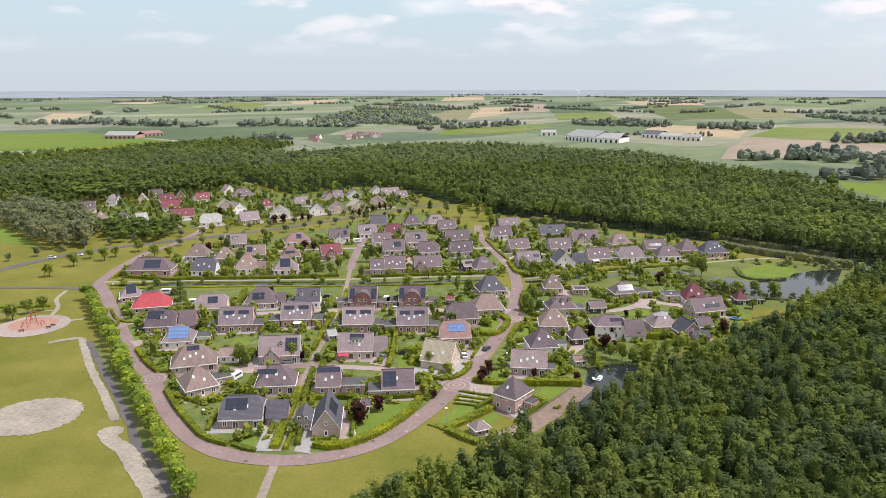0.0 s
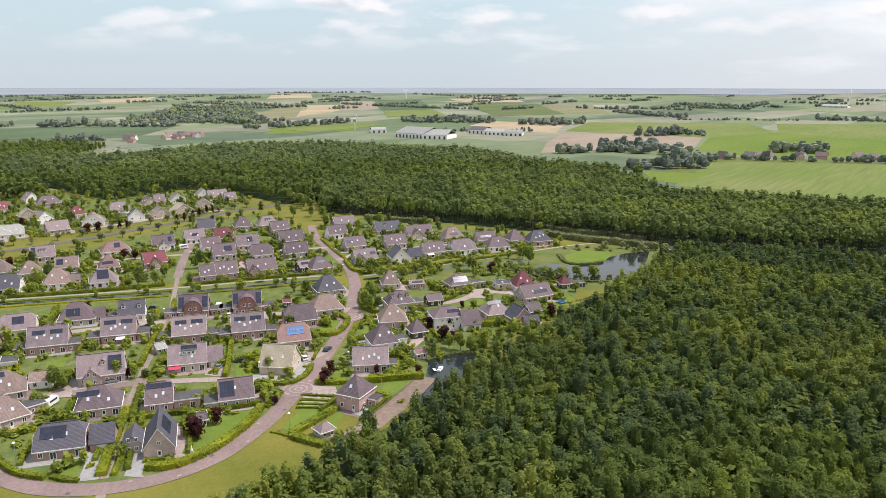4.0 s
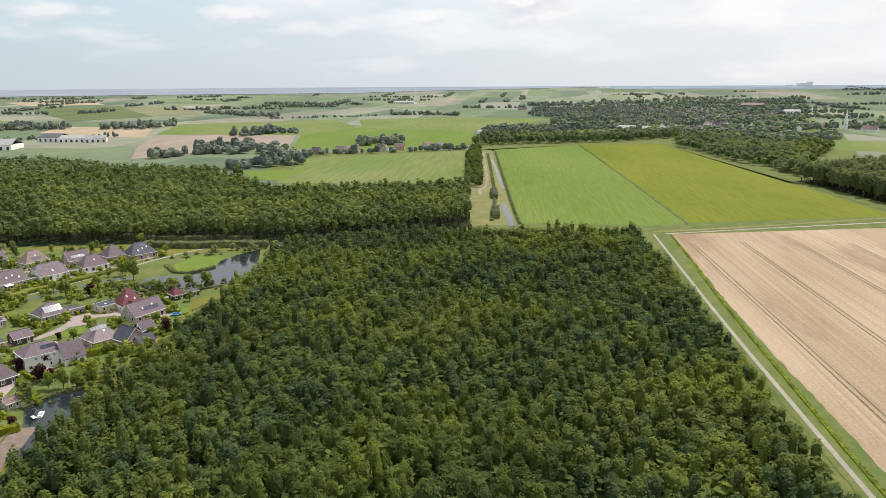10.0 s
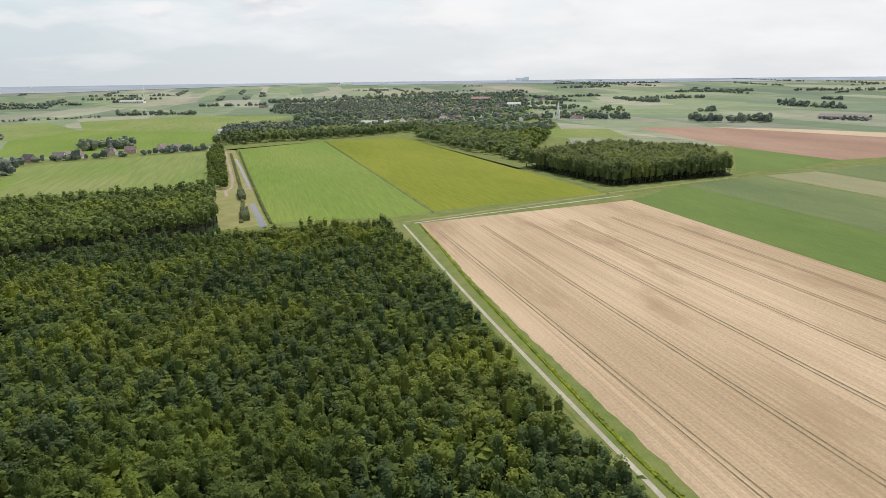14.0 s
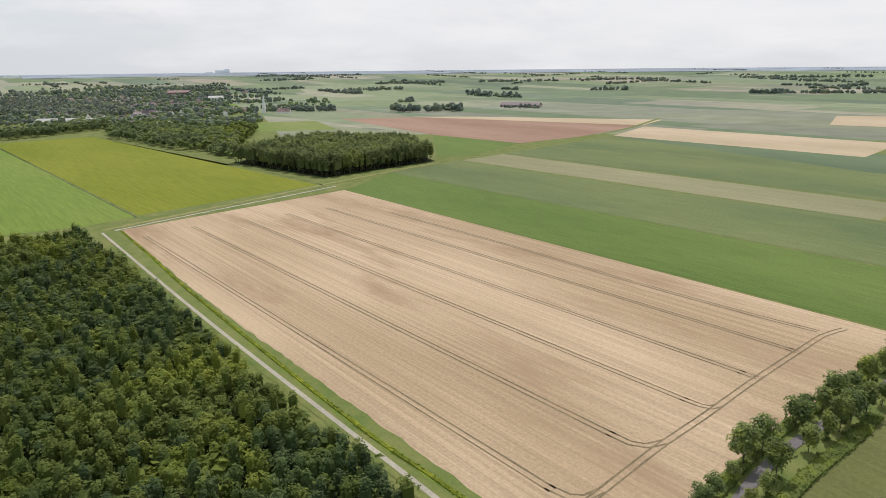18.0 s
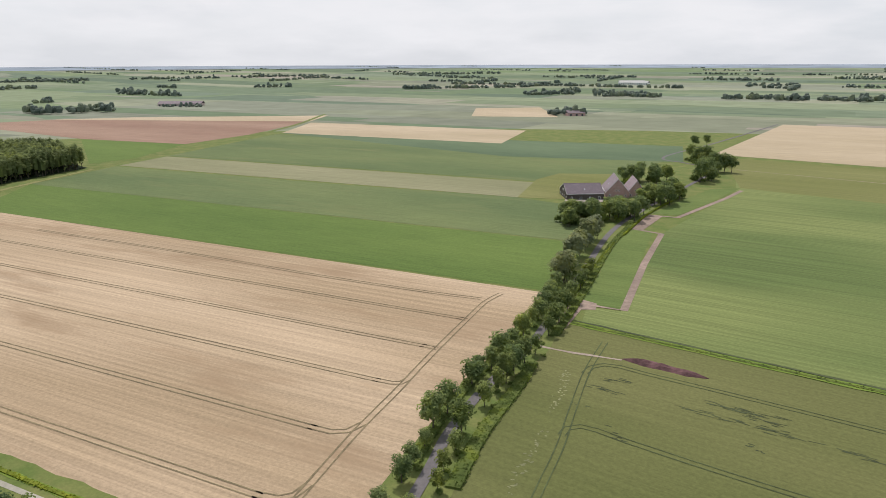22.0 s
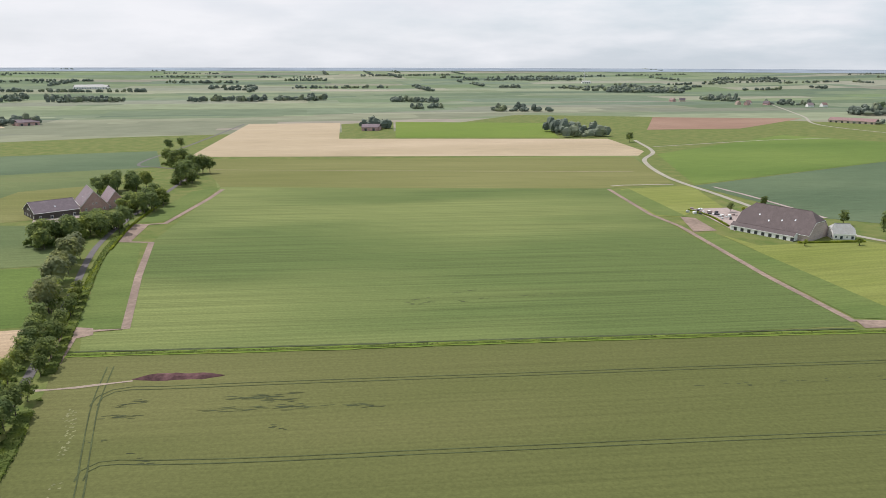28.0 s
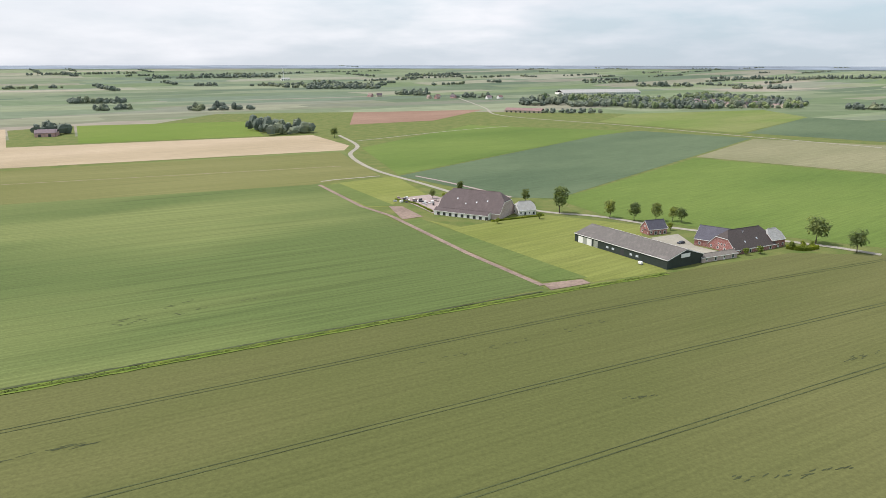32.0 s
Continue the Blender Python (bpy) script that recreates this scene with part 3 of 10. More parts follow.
def sheet(name, pts, mat, z=0.03, label="", category="ground", kind="structure"):
    bm = bmesh.new()
    z = layer(z)
    poly(bm, [(x, y, z) for x, y in pts])
    bmesh.ops.triangulate(bm, faces=bm.faces[:])
    bm.normal_update()
    bmesh.ops.reverse_faces(bm, faces=[q for q in bm.faces if q.normal.z < 0])
    return tagged(mesh_object(name, bm, mat), label, category, kind=kind)


def smooth_line(pts, step=4.0):
    """A rounded line through the points (Catmull-Rom), about a step apart."""
    p = [Vector((*q[:2], 0)) for q in pts]
    if len(p) < 3:
        n = max(1, int((p[1] - p[0]).length / step))
        return [p[0].lerp(p[1], k / n) for k in range(n + 1)]
    p = [p[0] * 2 - p[1]] + p + [p[-1] * 2 - p[-2]]
    out = []
    for a, b, c, d in zip(p, p[1:], p[2:], p[3:]):
        n = max(1, int((c - b).length / step))
        for k in range(n):
            t = k / n
            out.append(0.5 * (2 * b + (c - a) * t + (2 * a - 5 * b + 4 * c - d) * t * t + (3 * b - a - 3 * c + d) * t ** 3))
    return out + [p[-2]]


def offsets(line):
    out = []
    for i, q in enumerate(line):
        t = (line[min(i + 1, len(line) - 1)] - line[max(i - 1, 0)]).normalized()
        out.append(Vector((-t.y, t.x, 0)))
    return out


def strip_bm(bm, pts, width, z, step=4.0, shift=0.0, rounded=True, ragged=0.0):
    line = smooth_line(pts, step) if rounded else [Vector((*q[:2], 0)) for q in pts]
    prev, z = None, layer(z)
    for q, n in zip(line, offsets(line)):
        w = width / 2
        zz = z + ground_z(q.x, q.y)
        a = bm.verts.new(q + n * (shift + w + random.uniform(-ragged, ragged)) + Vector((0, 0, zz)))
        b = bm.verts.new(q + n * (shift - w + random.uniform(-ragged, ragged)) + Vector((0, 0, zz)))
        if prev:
            bm.faces.new((prev[0], prev[1], b, a))
        prev = (a, b)


def strip(name, pts, width, mat, z=0.06, label="", category="road", kind="structure", rounded=True, ragged=0.0, step=4.0):
    bm = bmesh.new()
    strip_bm(bm, pts, width, z, step, 0.0, rounded, ragged)
    return tagged(mesh_object(name, bm, mat), label, category, kind=kind)


def disc(name, c, r, mat, z=0.07, label="", category="road", inner=0.0, ragged=0.0, squash=1.0, n=40):
    bm = bmesh.new()
    rim, z = [], layer(z)
    for k in range(n):
        a = k * math.tau / n
        rr = r + random.uniform(-ragged, ragged)
        rim.append(((c[0] + rr * math.cos(a), c[1] + rr * squash * math.sin(a), z), (c[0] + inner * math.cos(a), c[1] + inner * math.sin(a), z)))
    if inner:
        vs = [(bm.verts.new(o), bm.verts.new(i)) for o, i in rim]
        for (a, b), (c2, d) in zip(vs, vs[1:] + vs[:1]):
            bm.faces.new((a, c2, d, b))
    else:
        bm.faces.new([bm.verts.new(o) for o, i in rim])
    return tagged(mesh_object(name, bm, mat), label, category, kind="structure")


def hedge(pts, height=1.3, width=1.0, mat=None, label="clipped green garden hedge", rounded=True, name="hedge", size=0.34, dense=3.2):
    """A clipped hedge: a solid heart with leaf sprays over its top and sides."""
    rng = np.random.default_rng(int(abs(pts[0][0]) * 31 + abs(pts[-1][1]) * 17))
    line = smooth_line(pts, 2.5) if rounded else smooth_line(pts, 2.5)
    nrm = offsets(line)
    quads, w = [], width / 2
    for (a, na), (b, nb) in zip(zip(line, nrm), zip(line[1:], nrm[1:])):
        h = height * rng.uniform(0.93, 1.07)
        c = [(*(p + n * s * w * 0.86).xy, z) for z in (-0.05, h * 0.93) for p, n, s in ((a, na, -1), (b, nb, -1), (b, nb, 1), (a, na, 1))]
        f = ((4, 5, 6, 7), (0, 1, 5, 4), (1, 2, 6, 5), (2, 3, 7, 6), (3, 0, 4, 7))
        quads.append(np.array([[c[i] for i in q] for q in f]))
        ln = (b - a).length
        n = max(3, int(ln * (2 * height + width) * dense))
        u, s = rng.uniform(0, 1, n), rng.uniform(0, 2 * height + width, n)
        off = np.where(s < height, -w, np.where(s > height + width, w, s - height - w))
        z = np.where(s < height, s, np.where(s > height + width, 2 * height + width - s, h))
        ctr = np.outer(1 - u, np.array(a)) + np.outer(u, np.array(b)) + np.outer(1 - u, np.array(na)) * off[:, None] + np.outer(u, np.array(nb)) * off[:, None]
        ctr[:, 2] = z
        d = rng.normal(size=(n, 3)) + np.array([0, 0, 0.7])
        d /= np.linalg.norm(d, axis=1)[:, None]
        e1 = np.cross(d, rng.normal(size=(n, 3)))
        e1 /= np.linalg.norm(e1, axis=1)[:, None]
        e2 = np.cross(d, e1)
        sc = size * rng.uniform(0.6, 1.2, (n, 1))
        quads.append(np.stack([ctr - e1 * sc, ctr - e2 * sc * 0.7, ctr + e1 * sc, ctr + e2 * sc * 0.7], 1))
    return tagged(new(name, quads_mesh(name, np.concatenate(quads), [mat or M_HEDGE])), label, "hedge")



# ---- the ground: one sheet to the horizon ----
def make_ground():
    bm = bmesh.new()
    radii = [0, 60, 140, 300, 600, 1000, 1500, 2000, 2600, 2700, 2800, 2950, 3100, 3300, 3500, 3750, 4000, 4250, 4500, 4720]
    n, rings = 120, []
    for r in radii[1:]:
        rings.append([bm.verts.new((r * math.sin(k * math.tau / n), r * math.cos(k * math.tau / n), ground_z(0, r))) for k in range(n)])
    mid = bm.verts.new((0, 0, 0))
    for k in range(n):
        bm.faces.new((mid, rings[0][(k + 1) % n], rings[0][k]))
        for a, b in zip(rings, rings[1:]):
            bm.faces.new((a[k], a[(k + 1) % n], b[(k + 1) % n], b[k]))
    bmesh.ops.recalc_face_normals(bm, faces=bm.faces[:])
    if bm.faces[0].normal.z < 0:
        bmesh.ops.reverse_faces(bm, faces=bm.faces[:])
    return tagged(mesh_object("ground", bm, M_POLDER), "flat polder farmland in strips of green and tan", "ground", kind="structure")


make_ground()


def far_band(name, r0, r1, az0, az1, mat, lift, label, category, taper=0.0):
    """A long band of land or water near the rim, az in degrees clockwise from +y."""
    bm = bmesh.new()
    prev = None
    for k in range(41):
        a = radians(az0 + (az1 - az0) * k / 40)
        v = [bm.verts.new((r * math.sin(a), r * math.cos(a), ground_z(0, r) + lift)) for r in (r0 + taper * max(0.0, (k - 33) / 7), (r0 + r1) / 2 + taper * 0.6 * max(0.0, (k - 33) / 7), r1)]
        if prev:
            bm.faces.new((prev[0], prev[1], v[1], v[0]))
            bm.faces.new((prev[1], prev[2], v[2], v[1]))
        prev = v
    return tagged(mesh_object(name, bm, mat), label, category, kind="structure")


M_SEA = grainy("tidal_flats_and_sea", (0.235, 0.260, 0.290), 1.0, 0.004, 0.10, spec=0.0)
far_band("water", 3960, 4715, -60, 58, M_SEA, 1.5, "pale grey-blue sea along the horizon", "sea", 640.0)

# horizon haze put into the land's own colour as a blue-grey tint
M_RIM = grainy("hazed_far_land", (0.195, 0.228, 0.268), 0.95, 0.006, 0.25)
far_band("far_land", 4280, 4716, 58, 300, M_RIM, 1.2, "far land along the horizon with blue-grey haze painted in", "far land")

# rough grass fills the seams between the nearer fields
sheet("ground", [(70, -30)] + [((1000 if a < 160 else 1350) * math.sin(radians(a)), (1000 if a < 160 else 1350) * math.cos(radians(a))) for a in range(30, 251, 10)], M_ROUGH, 0.012, "rough grass margins between the fields", "grass")
sheet("ground", [(240 * math.sin(radians(a)), 240 * math.cos(radians(a))) for a in range(0, 360, 15)], M_ROUGH, 0.009, "rough grass between road, wood and lane", "grass")
# the grain field by the wood, with its wheel tracks
sheet("field", [(402, 205), (539.5, 96.3), (236.5, -150), (154, -63), (114, -24), (122, -13), (146, 7.8), (165, 24.5), (213, 62.4), (292, 123.3), (345, 162)], M_WHEAT, 0.05, "ripe pale tan grain field with wheel tracks", "field")
sheet("field", [(537.8, 95.5), (631.6, 71.7), (298, -211), (238, -152)], M_BEET, 0.05, "bright green root crop field", "field")
sheet("field", [(631.6, 71.7), (710.2, 11.4), (533.6, -141.6), (424.3, -243.3), (391.1, -259.0), (345.5, -240.3), (303.1, -209.6)], M_BEETS, 0.05, "pale green grain field in ear", "field")
sheet("field", [(713.8, 8.7), (763.3, -35.2), (470.9, -289.3), (424.1, -244.0)], M_RIPEN, 0.06, "strip of ripening tan-green grain", "field")
sheet("field", [(768.0, -36.6), (942.2, -179.1), (558.5, -511.6), (509.3, -430.8), (458.8, -352.1), (474.9, -293.1)], M_BEETS, 0.05, "grey-green grain field", "field")
sheet("field", [(956.7, -185.8), (906.1, -254.8), (609.8, -555.8), (512.7, -469.8), (619.9, -340.3)], M_POTATO, 0.07, "blue-green potato field", "field")
sheet("field", [(955.7, -189.5), (1098.9, -263.0), (842.0, -494.6), (720.8, -391.1)], M_WHEAT2, 0.09, "distant ripe tan grain field", "field")
sheet("field", [(484.6, -295.2), (503.9, -328.4), (480.7, -368.3), (397.3, -278.7), (424.3, -243.3)], M_YELLOW, 0.07, "yellow-green paddock beside the farm", "field")
sheet("field", [(1301.1, 235.0), (1342.0, 96.8), (1131.1, -270.7), (951.0, -146.2), (871.6, -61.1), (987.8, 50.9)], M_PINK, 0.05, "reddish bare-looking field", "field")
sheet("field", [(1345.0, 106.9), (1338.4, -13.5), (1231.3, -325.2), (1120.6, -266.4)], M_WHEAT2, 0.07, "pale tan strip of field", "field")
sheet("field", [(979.8, 50.6), (871.6, -61.1), (760.8, -5.6), (737.7, 34.0)], M_BEET, 0.06, "green strip of crop beside the poplar wood", "field")
sheet("field", [(1291.2, -642.1), (1252.6, -766.5), (1019.7, -659.3), (1102.1, -539.1)], M_WHEAT2, 0.08, "small far tan grain field", "field")
# north-east of the wood
sheet("field", [(365.0, 297.6), (753.4, 656.7), (897.1, 615.4), (441.4, 214.8), (415.6, 229.0)], M_FRESH, 0.05, "fresh light green crop field", "field")
sheet("field", [(897.8, 613.8), (989.2, 529.2), (563.4, 122.2), (444.1, 214.3)], M_FLAX, 0.05, "yellow-green crop field", "field")
sheet("field", [(359.9, 586.4), (516.8, 761.7), (719.2, 679.2), (494.8, 464.9), (431.1, 501.3)], M_MEADOW, 0.05, "pale green meadow between woods", "field")
sheet("field", [(387.1, 697.9), (443.2, 653.9), (369.5, 599.8), (361.7, 630.0)], M_LAWN, 0.06, "small bright green meadow", "field")
sheet("field", [(333.3, 314.9), (457.6, 428.1), (727.3, 657.7), (745.9, 654.2), (360.5, 294.0)], M_DRY, 0.05, "dry tan grass strip beside the ditch", "verge")
strip("water", [(353.0, 291.5), (384.5, 321.5), (419.7, 356.1)], 4.6, M_WATER, 0.08, "reedy ditch with open water", "ditch", ragged=0.5)
strip("water", [(478.0, 406.0), (565.6, 488.3), (660.0, 579.0)], 2.6, M_WATER, 0.08, "narrow reedy ditch with open water", "ditch", ragged=0.3)
strip("track", [(728.0, 655.0), (509.1, 452.2), (462.5, 418.5), (440.0, 398.0)], 3.0, M_STUB, 0.09, "worn tan track beside the ditch", "track", ragged=0.4)
strip("track", [(452.0, 428.0), (485.7, 405.8)], 2.4, M_STUB, 0.10, "worn tan crossing over the ditch", "track", ragged=0.4)
sheet("field", [(409.7, 1039.8), (551.2, 1298.0), (736.2, 1120.1), (569.7, 890.3), (484.0, 970.4)], M_STUB, 0.05, "pinkish tan stubble field", "field")
sheet("field", [(431.6, 1548.4), (527.0, 1731.2), (674.7, 1585.0), (527.3, 1280.2), (465.8, 1339.2)], M_WHEAT2, 0.06, "bright pale grain field", "field")
sheet("field", [(572.7, 887.5), (743.8, 1112.8), (954.1, 1220.5), (1005.1, 924.2), (789.6, 736.7), (644.2, 748.9)], M_FRESH, 0.05, "green crop field beyond the lane", "field")
sheet("field", [(564.2, 1328.1), (759.1, 1632.9), (1106.6, 1510.0), (946.1, 1200.6), (740.0, 1116.5)], M_MEADOW, 0.05, "pale meadow strip", "field")
sheet("field", [(1153.0, 1462.9), (1396.4, 1388.4), (1498.8, 1111.8), (993.8, 913.7), (950.4, 1196.4)], M_MEADOW, 0.06, "pale green grain field", "field")
sheet("field", [(-14.4, 1368.5), (21.2, 1631.1), (212.3, 1627.4), (159.0, 1431.8)], M_FRESH, 0.07, "far green field", "field")
sheet("field", [(355.7, 915.1), (432.9, 1084.4), (534.7, 1244.4), (765.4, 1240.9), (575.1, 927.2), (452.6, 928.6)], M_STUB, 0.045, "pink-brown stubble field", "field")
sheet("field", [(-642.8, 1040.6), (-890.5, 1449.7), (-707.1, 1446.6), (-440.1, 1207.7), (-504.0, 1096.7)], M_FRESH, 0.05, "green meadow before the barns", "field")
sheet("field", [(-718.6, 1446.8), (-777.7, 1646.6), (-428.0, 1639.8), (-322.7, 1231.1), (-439.4, 1232.8)], M_POTATO, 0.05, "blue-green potato field", "field")
sheet("field", [(746.6, 672.0), (897.1, 615.4), (989.2, 529.2), (683.3, 228.9), (1005.8, 269.1), (1509.7, 442.2), (1644.4, 767.7), (1353.7, 1072.3), (873.2, 833.1)], M_ROUGH, 0.04, "rough green ground at the village edge", "field")
sheet("field", [(996.1, 513.0), (704.8, 236.3), (755.8, 244.1), (1032.2, 511.3)], M_ROUGH, 0.06, "rough field margin below the trees", "verge")
sheet("field", [(1510.4, 628.4), (1602.5, 502.0), (1879.4, 612.6), (1837.4, 748.5)], M_FRESH, 0.07, "bright meadow in the far village", "field")
sheet("field", [(1047.1, 339.6), (1085.0, 200.7), (1261.5, 271.3), (1227.0, 393.5)], M_MEADOW, 0.06, "pale meadow behind the poplars", "field")
def far_field(corners, mat, label):
    """A far four-cornered field that follows the lie of the land."""
    bm = bmesh.new()
    a, b, c, d = (Vector((*q, 0)) for q in corners)
    lift = layer(0.2)
    rows = []
    for i in range(9):
        row = []
        for j in range(9):
            p = a.lerp(b, j / 8).lerp(d.lerp(c, j / 8), i / 8)
            row.append(bm.verts.new((p.x, p.y, ground_z(p.x, p.y) + lift)))
        rows.append(row)
    for r0, r1 in zip(rows, rows[1:]):
        for j in range(8):
            bm.faces.new((r0[j], r0[j + 1], r1[j + 1], r1[j]))
    bmesh.ops.recalc_face_normals(bm, faces=bm.faces[:])
    if sum(f.normal.z for f in bm.faces) < 0:
        bmesh.ops.reverse_faces(bm, faces=bm.faces[:])
    return tagged(mesh_object("field", bm, mat), label, "field", kind="structure")


far_field([(-76.2, 2019.8), (42.3, 2901.8), (152.8, 2855.8), (52.9, 1950.9)], M_RIPEN, "far brown-green field")
far_field([(306.3, 3237.6), (448.1, 3225.7), (370.3, 2572.3), (239.3, 2522.0)], M_STUB, "far pale pink field")
far_field([(134.4, 2940.9), (277.2, 2975.9), (230.5, 2470.2), (71.6, 2050.9)], M_WHEAT2, "far pale grain field")
far_field([(471.0, 3316.9), (677.3, 3292.3), (588.9, 2563.8), (378.2, 2517.9)], M_POTATO, "far dark green field")
far_field([(828.3, 3366.2), (1150.4, 3352.8), (1087.9, 2996.7), (832.2, 3086.5)], M_WHEAT2, "far tan field")
far_field([(1084.0, 2791.9), (1271.9, 2714.4), (1034.0, 2063.1), (884.8, 2103.5)], M_RIPEN, "far brown-green field")
far_field([(378.2, 2465.9), (567.4, 2512.3), (496.3, 2006.2), (316.2, 1977.1)], M_MEADOW, "far pale meadow")
far_field([(810.1, 3003.6), (1098.1, 2869.6), (882.4, 2066.8), (636.3, 2002.9)], M_BEETS, "far green field")
far_field([(-1044.6, 1773.2), (-1320.6, 2462.0), (-1167.4, 2441.9), (-997.4, 1853.8)], M_WHEAT2, "far pale grain field")
far_field([(-1409.3, 3109.4), (-1423.6, 3344.4), (-1272.5, 3377.4), (-1254.8, 3097.2)], M_WHEAT2, "far tan field")
far_field([(-967.3, 2772.0), (-976.2, 3235.9), (-764.0, 3263.4), (-757.4, 2834.5)], M_MEADOW, "far pale meadow")
far_field([(20.3, 3881.2), (218.9, 3933.9), (205.3, 3537.1), (-8.9, 3493.7)], M_WHEAT2, "far tan field")
far_field([(-4.0, 1546.8), (217.8, 1721.8), (256.9, 1626.7), (84.2, 1399.3)], M_MEADOW, "far pale meadow before the sheds")
far_field([(-724.2, 3412.2), (-517.6, 3639.0), (-500.6, 3334.0), (-651.4, 3183.2)], M_WHEAT2, "far tan field")
far_field([(-725.5, 1041.6), (-518.9, 1039.1), (-636.5, 1378.7), (-875.0, 1321.5)], M_FRESH, "bright green meadow beyond the wood")
far_field([(-592.3, 933.0), (-510.8, 932.1), (-445.7, 1172.0), (-529.2, 1173.1)], M_FLAX, "olive green strip of crop beyond the wood")
far_field([(-504.9, 1330.4), (-232.6, 1326.1), (-194.0, 1730.2), (-583.0, 1642.9)], M_POTATO, "blue-green potato field beyond the farm")
# south: the large green field and the nearer olive one
sheet("field", [(200.3, -142.6), (215.2, -155.3), (205.4, -163.8), (297.2, -261.2), (378.3, -397.7), (504.9, -526.3), (139.3, -751.9), (100.2, -597.4), (119.9, -533.0), (70.6, -451.6), (46.3, -409.0), (-30.9, -283.8), (-28.5, -284.6), (64.9, -224.0), (135.4, -181.1), (197.1, -142.1)], M_GREEN, 0.05, "wide green grain field with cloud-lit patches painted in", "field")
sheet("field", [(192, -116), (203, -139), (150, -170), (133.6, -178.3), (64.1, -221.0), (-50.2, -288.8), (-86.3, -310.4), (-157.0, -349.1), (-199.6, -347.0), (-330, -340), (-330, -20), (95, -20)], M_OLIVE, 0.05, "olive green grain field with wheel tracks", "field")
sheet("field", [(223.0, -153.9), (317.9, -250.9), (301.9, -258.8), (206.8, -165.5)], M_PLOT, 0.07, "small green paddock beside the avenue", "field")
sheet("field", [(342.0, -292.8), (330.9, -302.3), (349.8, -342.5), (386.6, -410.5), (392.7, -387.5), (370.3, -342.7)], M_PLOT, 0.07, "small green plot beside the lane", "field")
sheet("track", [(203.6, -133.9), (222.0, -153.1), (224.1, -158.3), (216.4, -160.8), (210.8, -156.3), (213.3, -151.5), (198.7, -134.8)], M_SOIL, 0.09, "bare brown field entrance", "track")
strip("track", [(220.2, -154.6), (205.7, -165.5), (253.6, -213.9), (297.2, -261.2), (317.3, -253.9)], 3.2, M_SOIL, 0.10, "strip of bare brown soil round the plot", "track", rounded=False)
strip("track", [(340.9, -286.1), (326.3, -298.1), (345.3, -338.1), (360.7, -370.5), (378.5, -403.2)], 3.2, M_SOIL, 0.10, "strip of bare brown soil", "track", rounded=False)
sheet("track", [(317.1, -254.4), (340.4, -286.6), (332.8, -292.3), (308.3, -257.4)], M_SOIL, 0.09, "square of bare brown soil", "track")
sheet("field", [(513.3, -551.1), (543.6, -535.7), (758.5, -875.1), (645.4, -958.8), (509.6, -753.4), (208.4, -908.6), (141.5, -794.8), (139.3, -751.9)], M_WHEAT2, 0.07, "pale ripe grain field beyond the green", "field")
sheet("field", [(453.6, -798.1), (578.9, -1019.1), (359.8, -1108.4), (266.9, -894.4)], M_FRESH, 0.07, "bright green meadow strip", "field")
sheet("field", [(505.9, -755.3), (631.7, -941.4), (582.1, -1017.4), (448.6, -784.9)], M_ROUGH, 0.07, "hedged farmyard plot", "field")
sheet("field", [(187.5, -1062.5), (224.6, -1319.2), (-15.1, -1415.3), (68.0, -1145.4)], M_PINK, 0.08, "pinkish bare field", "field")
sheet("field", [(124.5, -775.3), (64.1, -587.2), (-147.6, -911.4), (-209.5, -990.0), (10.5, -1064.8)], M_VIVID, 0.06, "vivid green crop field", "field")
sheet("field", [(63.5, -581.2), (-23.2, -490.3), (-56.2, -487.8), (-340.0, -902.3), (-221.1, -990.7), (-157.1, -926.1)], M_POTATO, 0.06, "blue-green potato field", "field")
sheet("field", [(-55.7, -483.6), (-82.3, -428.5), (-209.1, -360.5), (-343.5, -609.4), (-215.2, -710.0)], M_VIVID, 0.05, "vivid green field behind the farms", "field")
sheet("field", [(-218.8, -718.7), (-341.0, -895.8), (-463.0, -830.4), (-347.0, -615.7)], M_RIPEN, 0.05, "pale tan-green field", "field")
sheet("field", [(-191.8, -1137.8), (-271.2, -1314.6), (-558.3, -1440.2), (-562.6, -1253.4), (-348.9, -966.9)], M_MEADOW, 0.07, "pale meadow near the far village", "field")
sheet("field", [(-356.4, -967.4), (-562.6, -1253.4), (-644.1, -1165.7), (-482.3, -866.3)], M_POTATO, 0.07, "blue-green far field", "field")
sheet("field", [(522.5, -525.6), (343.9, -624.7), (141.0, -735.8), (116.8, -672.8), (80.3, -587.2), (125.2, -535.6), (259.6, -470.4), (387.6, -410.9)], M_YELLOW, 0.06, "olive yellow strip of crop beyond the green grain", "field")
strip("track", [(457.8, -477.3), (275.8, -561.9), (121.0, -635.2)], 1.1, M_STUB, 0.07, "thin pale tramline", "track", ragged=0.2)
# yards and paddocks round the two farms
sheet("field", [(111.5, -539.6), (65.8, -581.1), (34.5, -498.0), (49.0, -482.2), (55.5, -454.3), (73.3, -449.7)], M_PADDOCK, 0.075, "yellow-green paddock before the farm", "field")
sheet("field", [(115.9, -529.1), (105.5, -542.5), (52.0, -456.4), (70.2, -453.5)], M_PLOT, 0.085, "green strip of crop trial plot", "field")
sheet("field", [(44.9, -407.7), (32.4, -417.7), (-49.8, -301.7), (-29.4, -294.1)], M_PLOT, 0.08, "green strip of crop trial plot", "field")
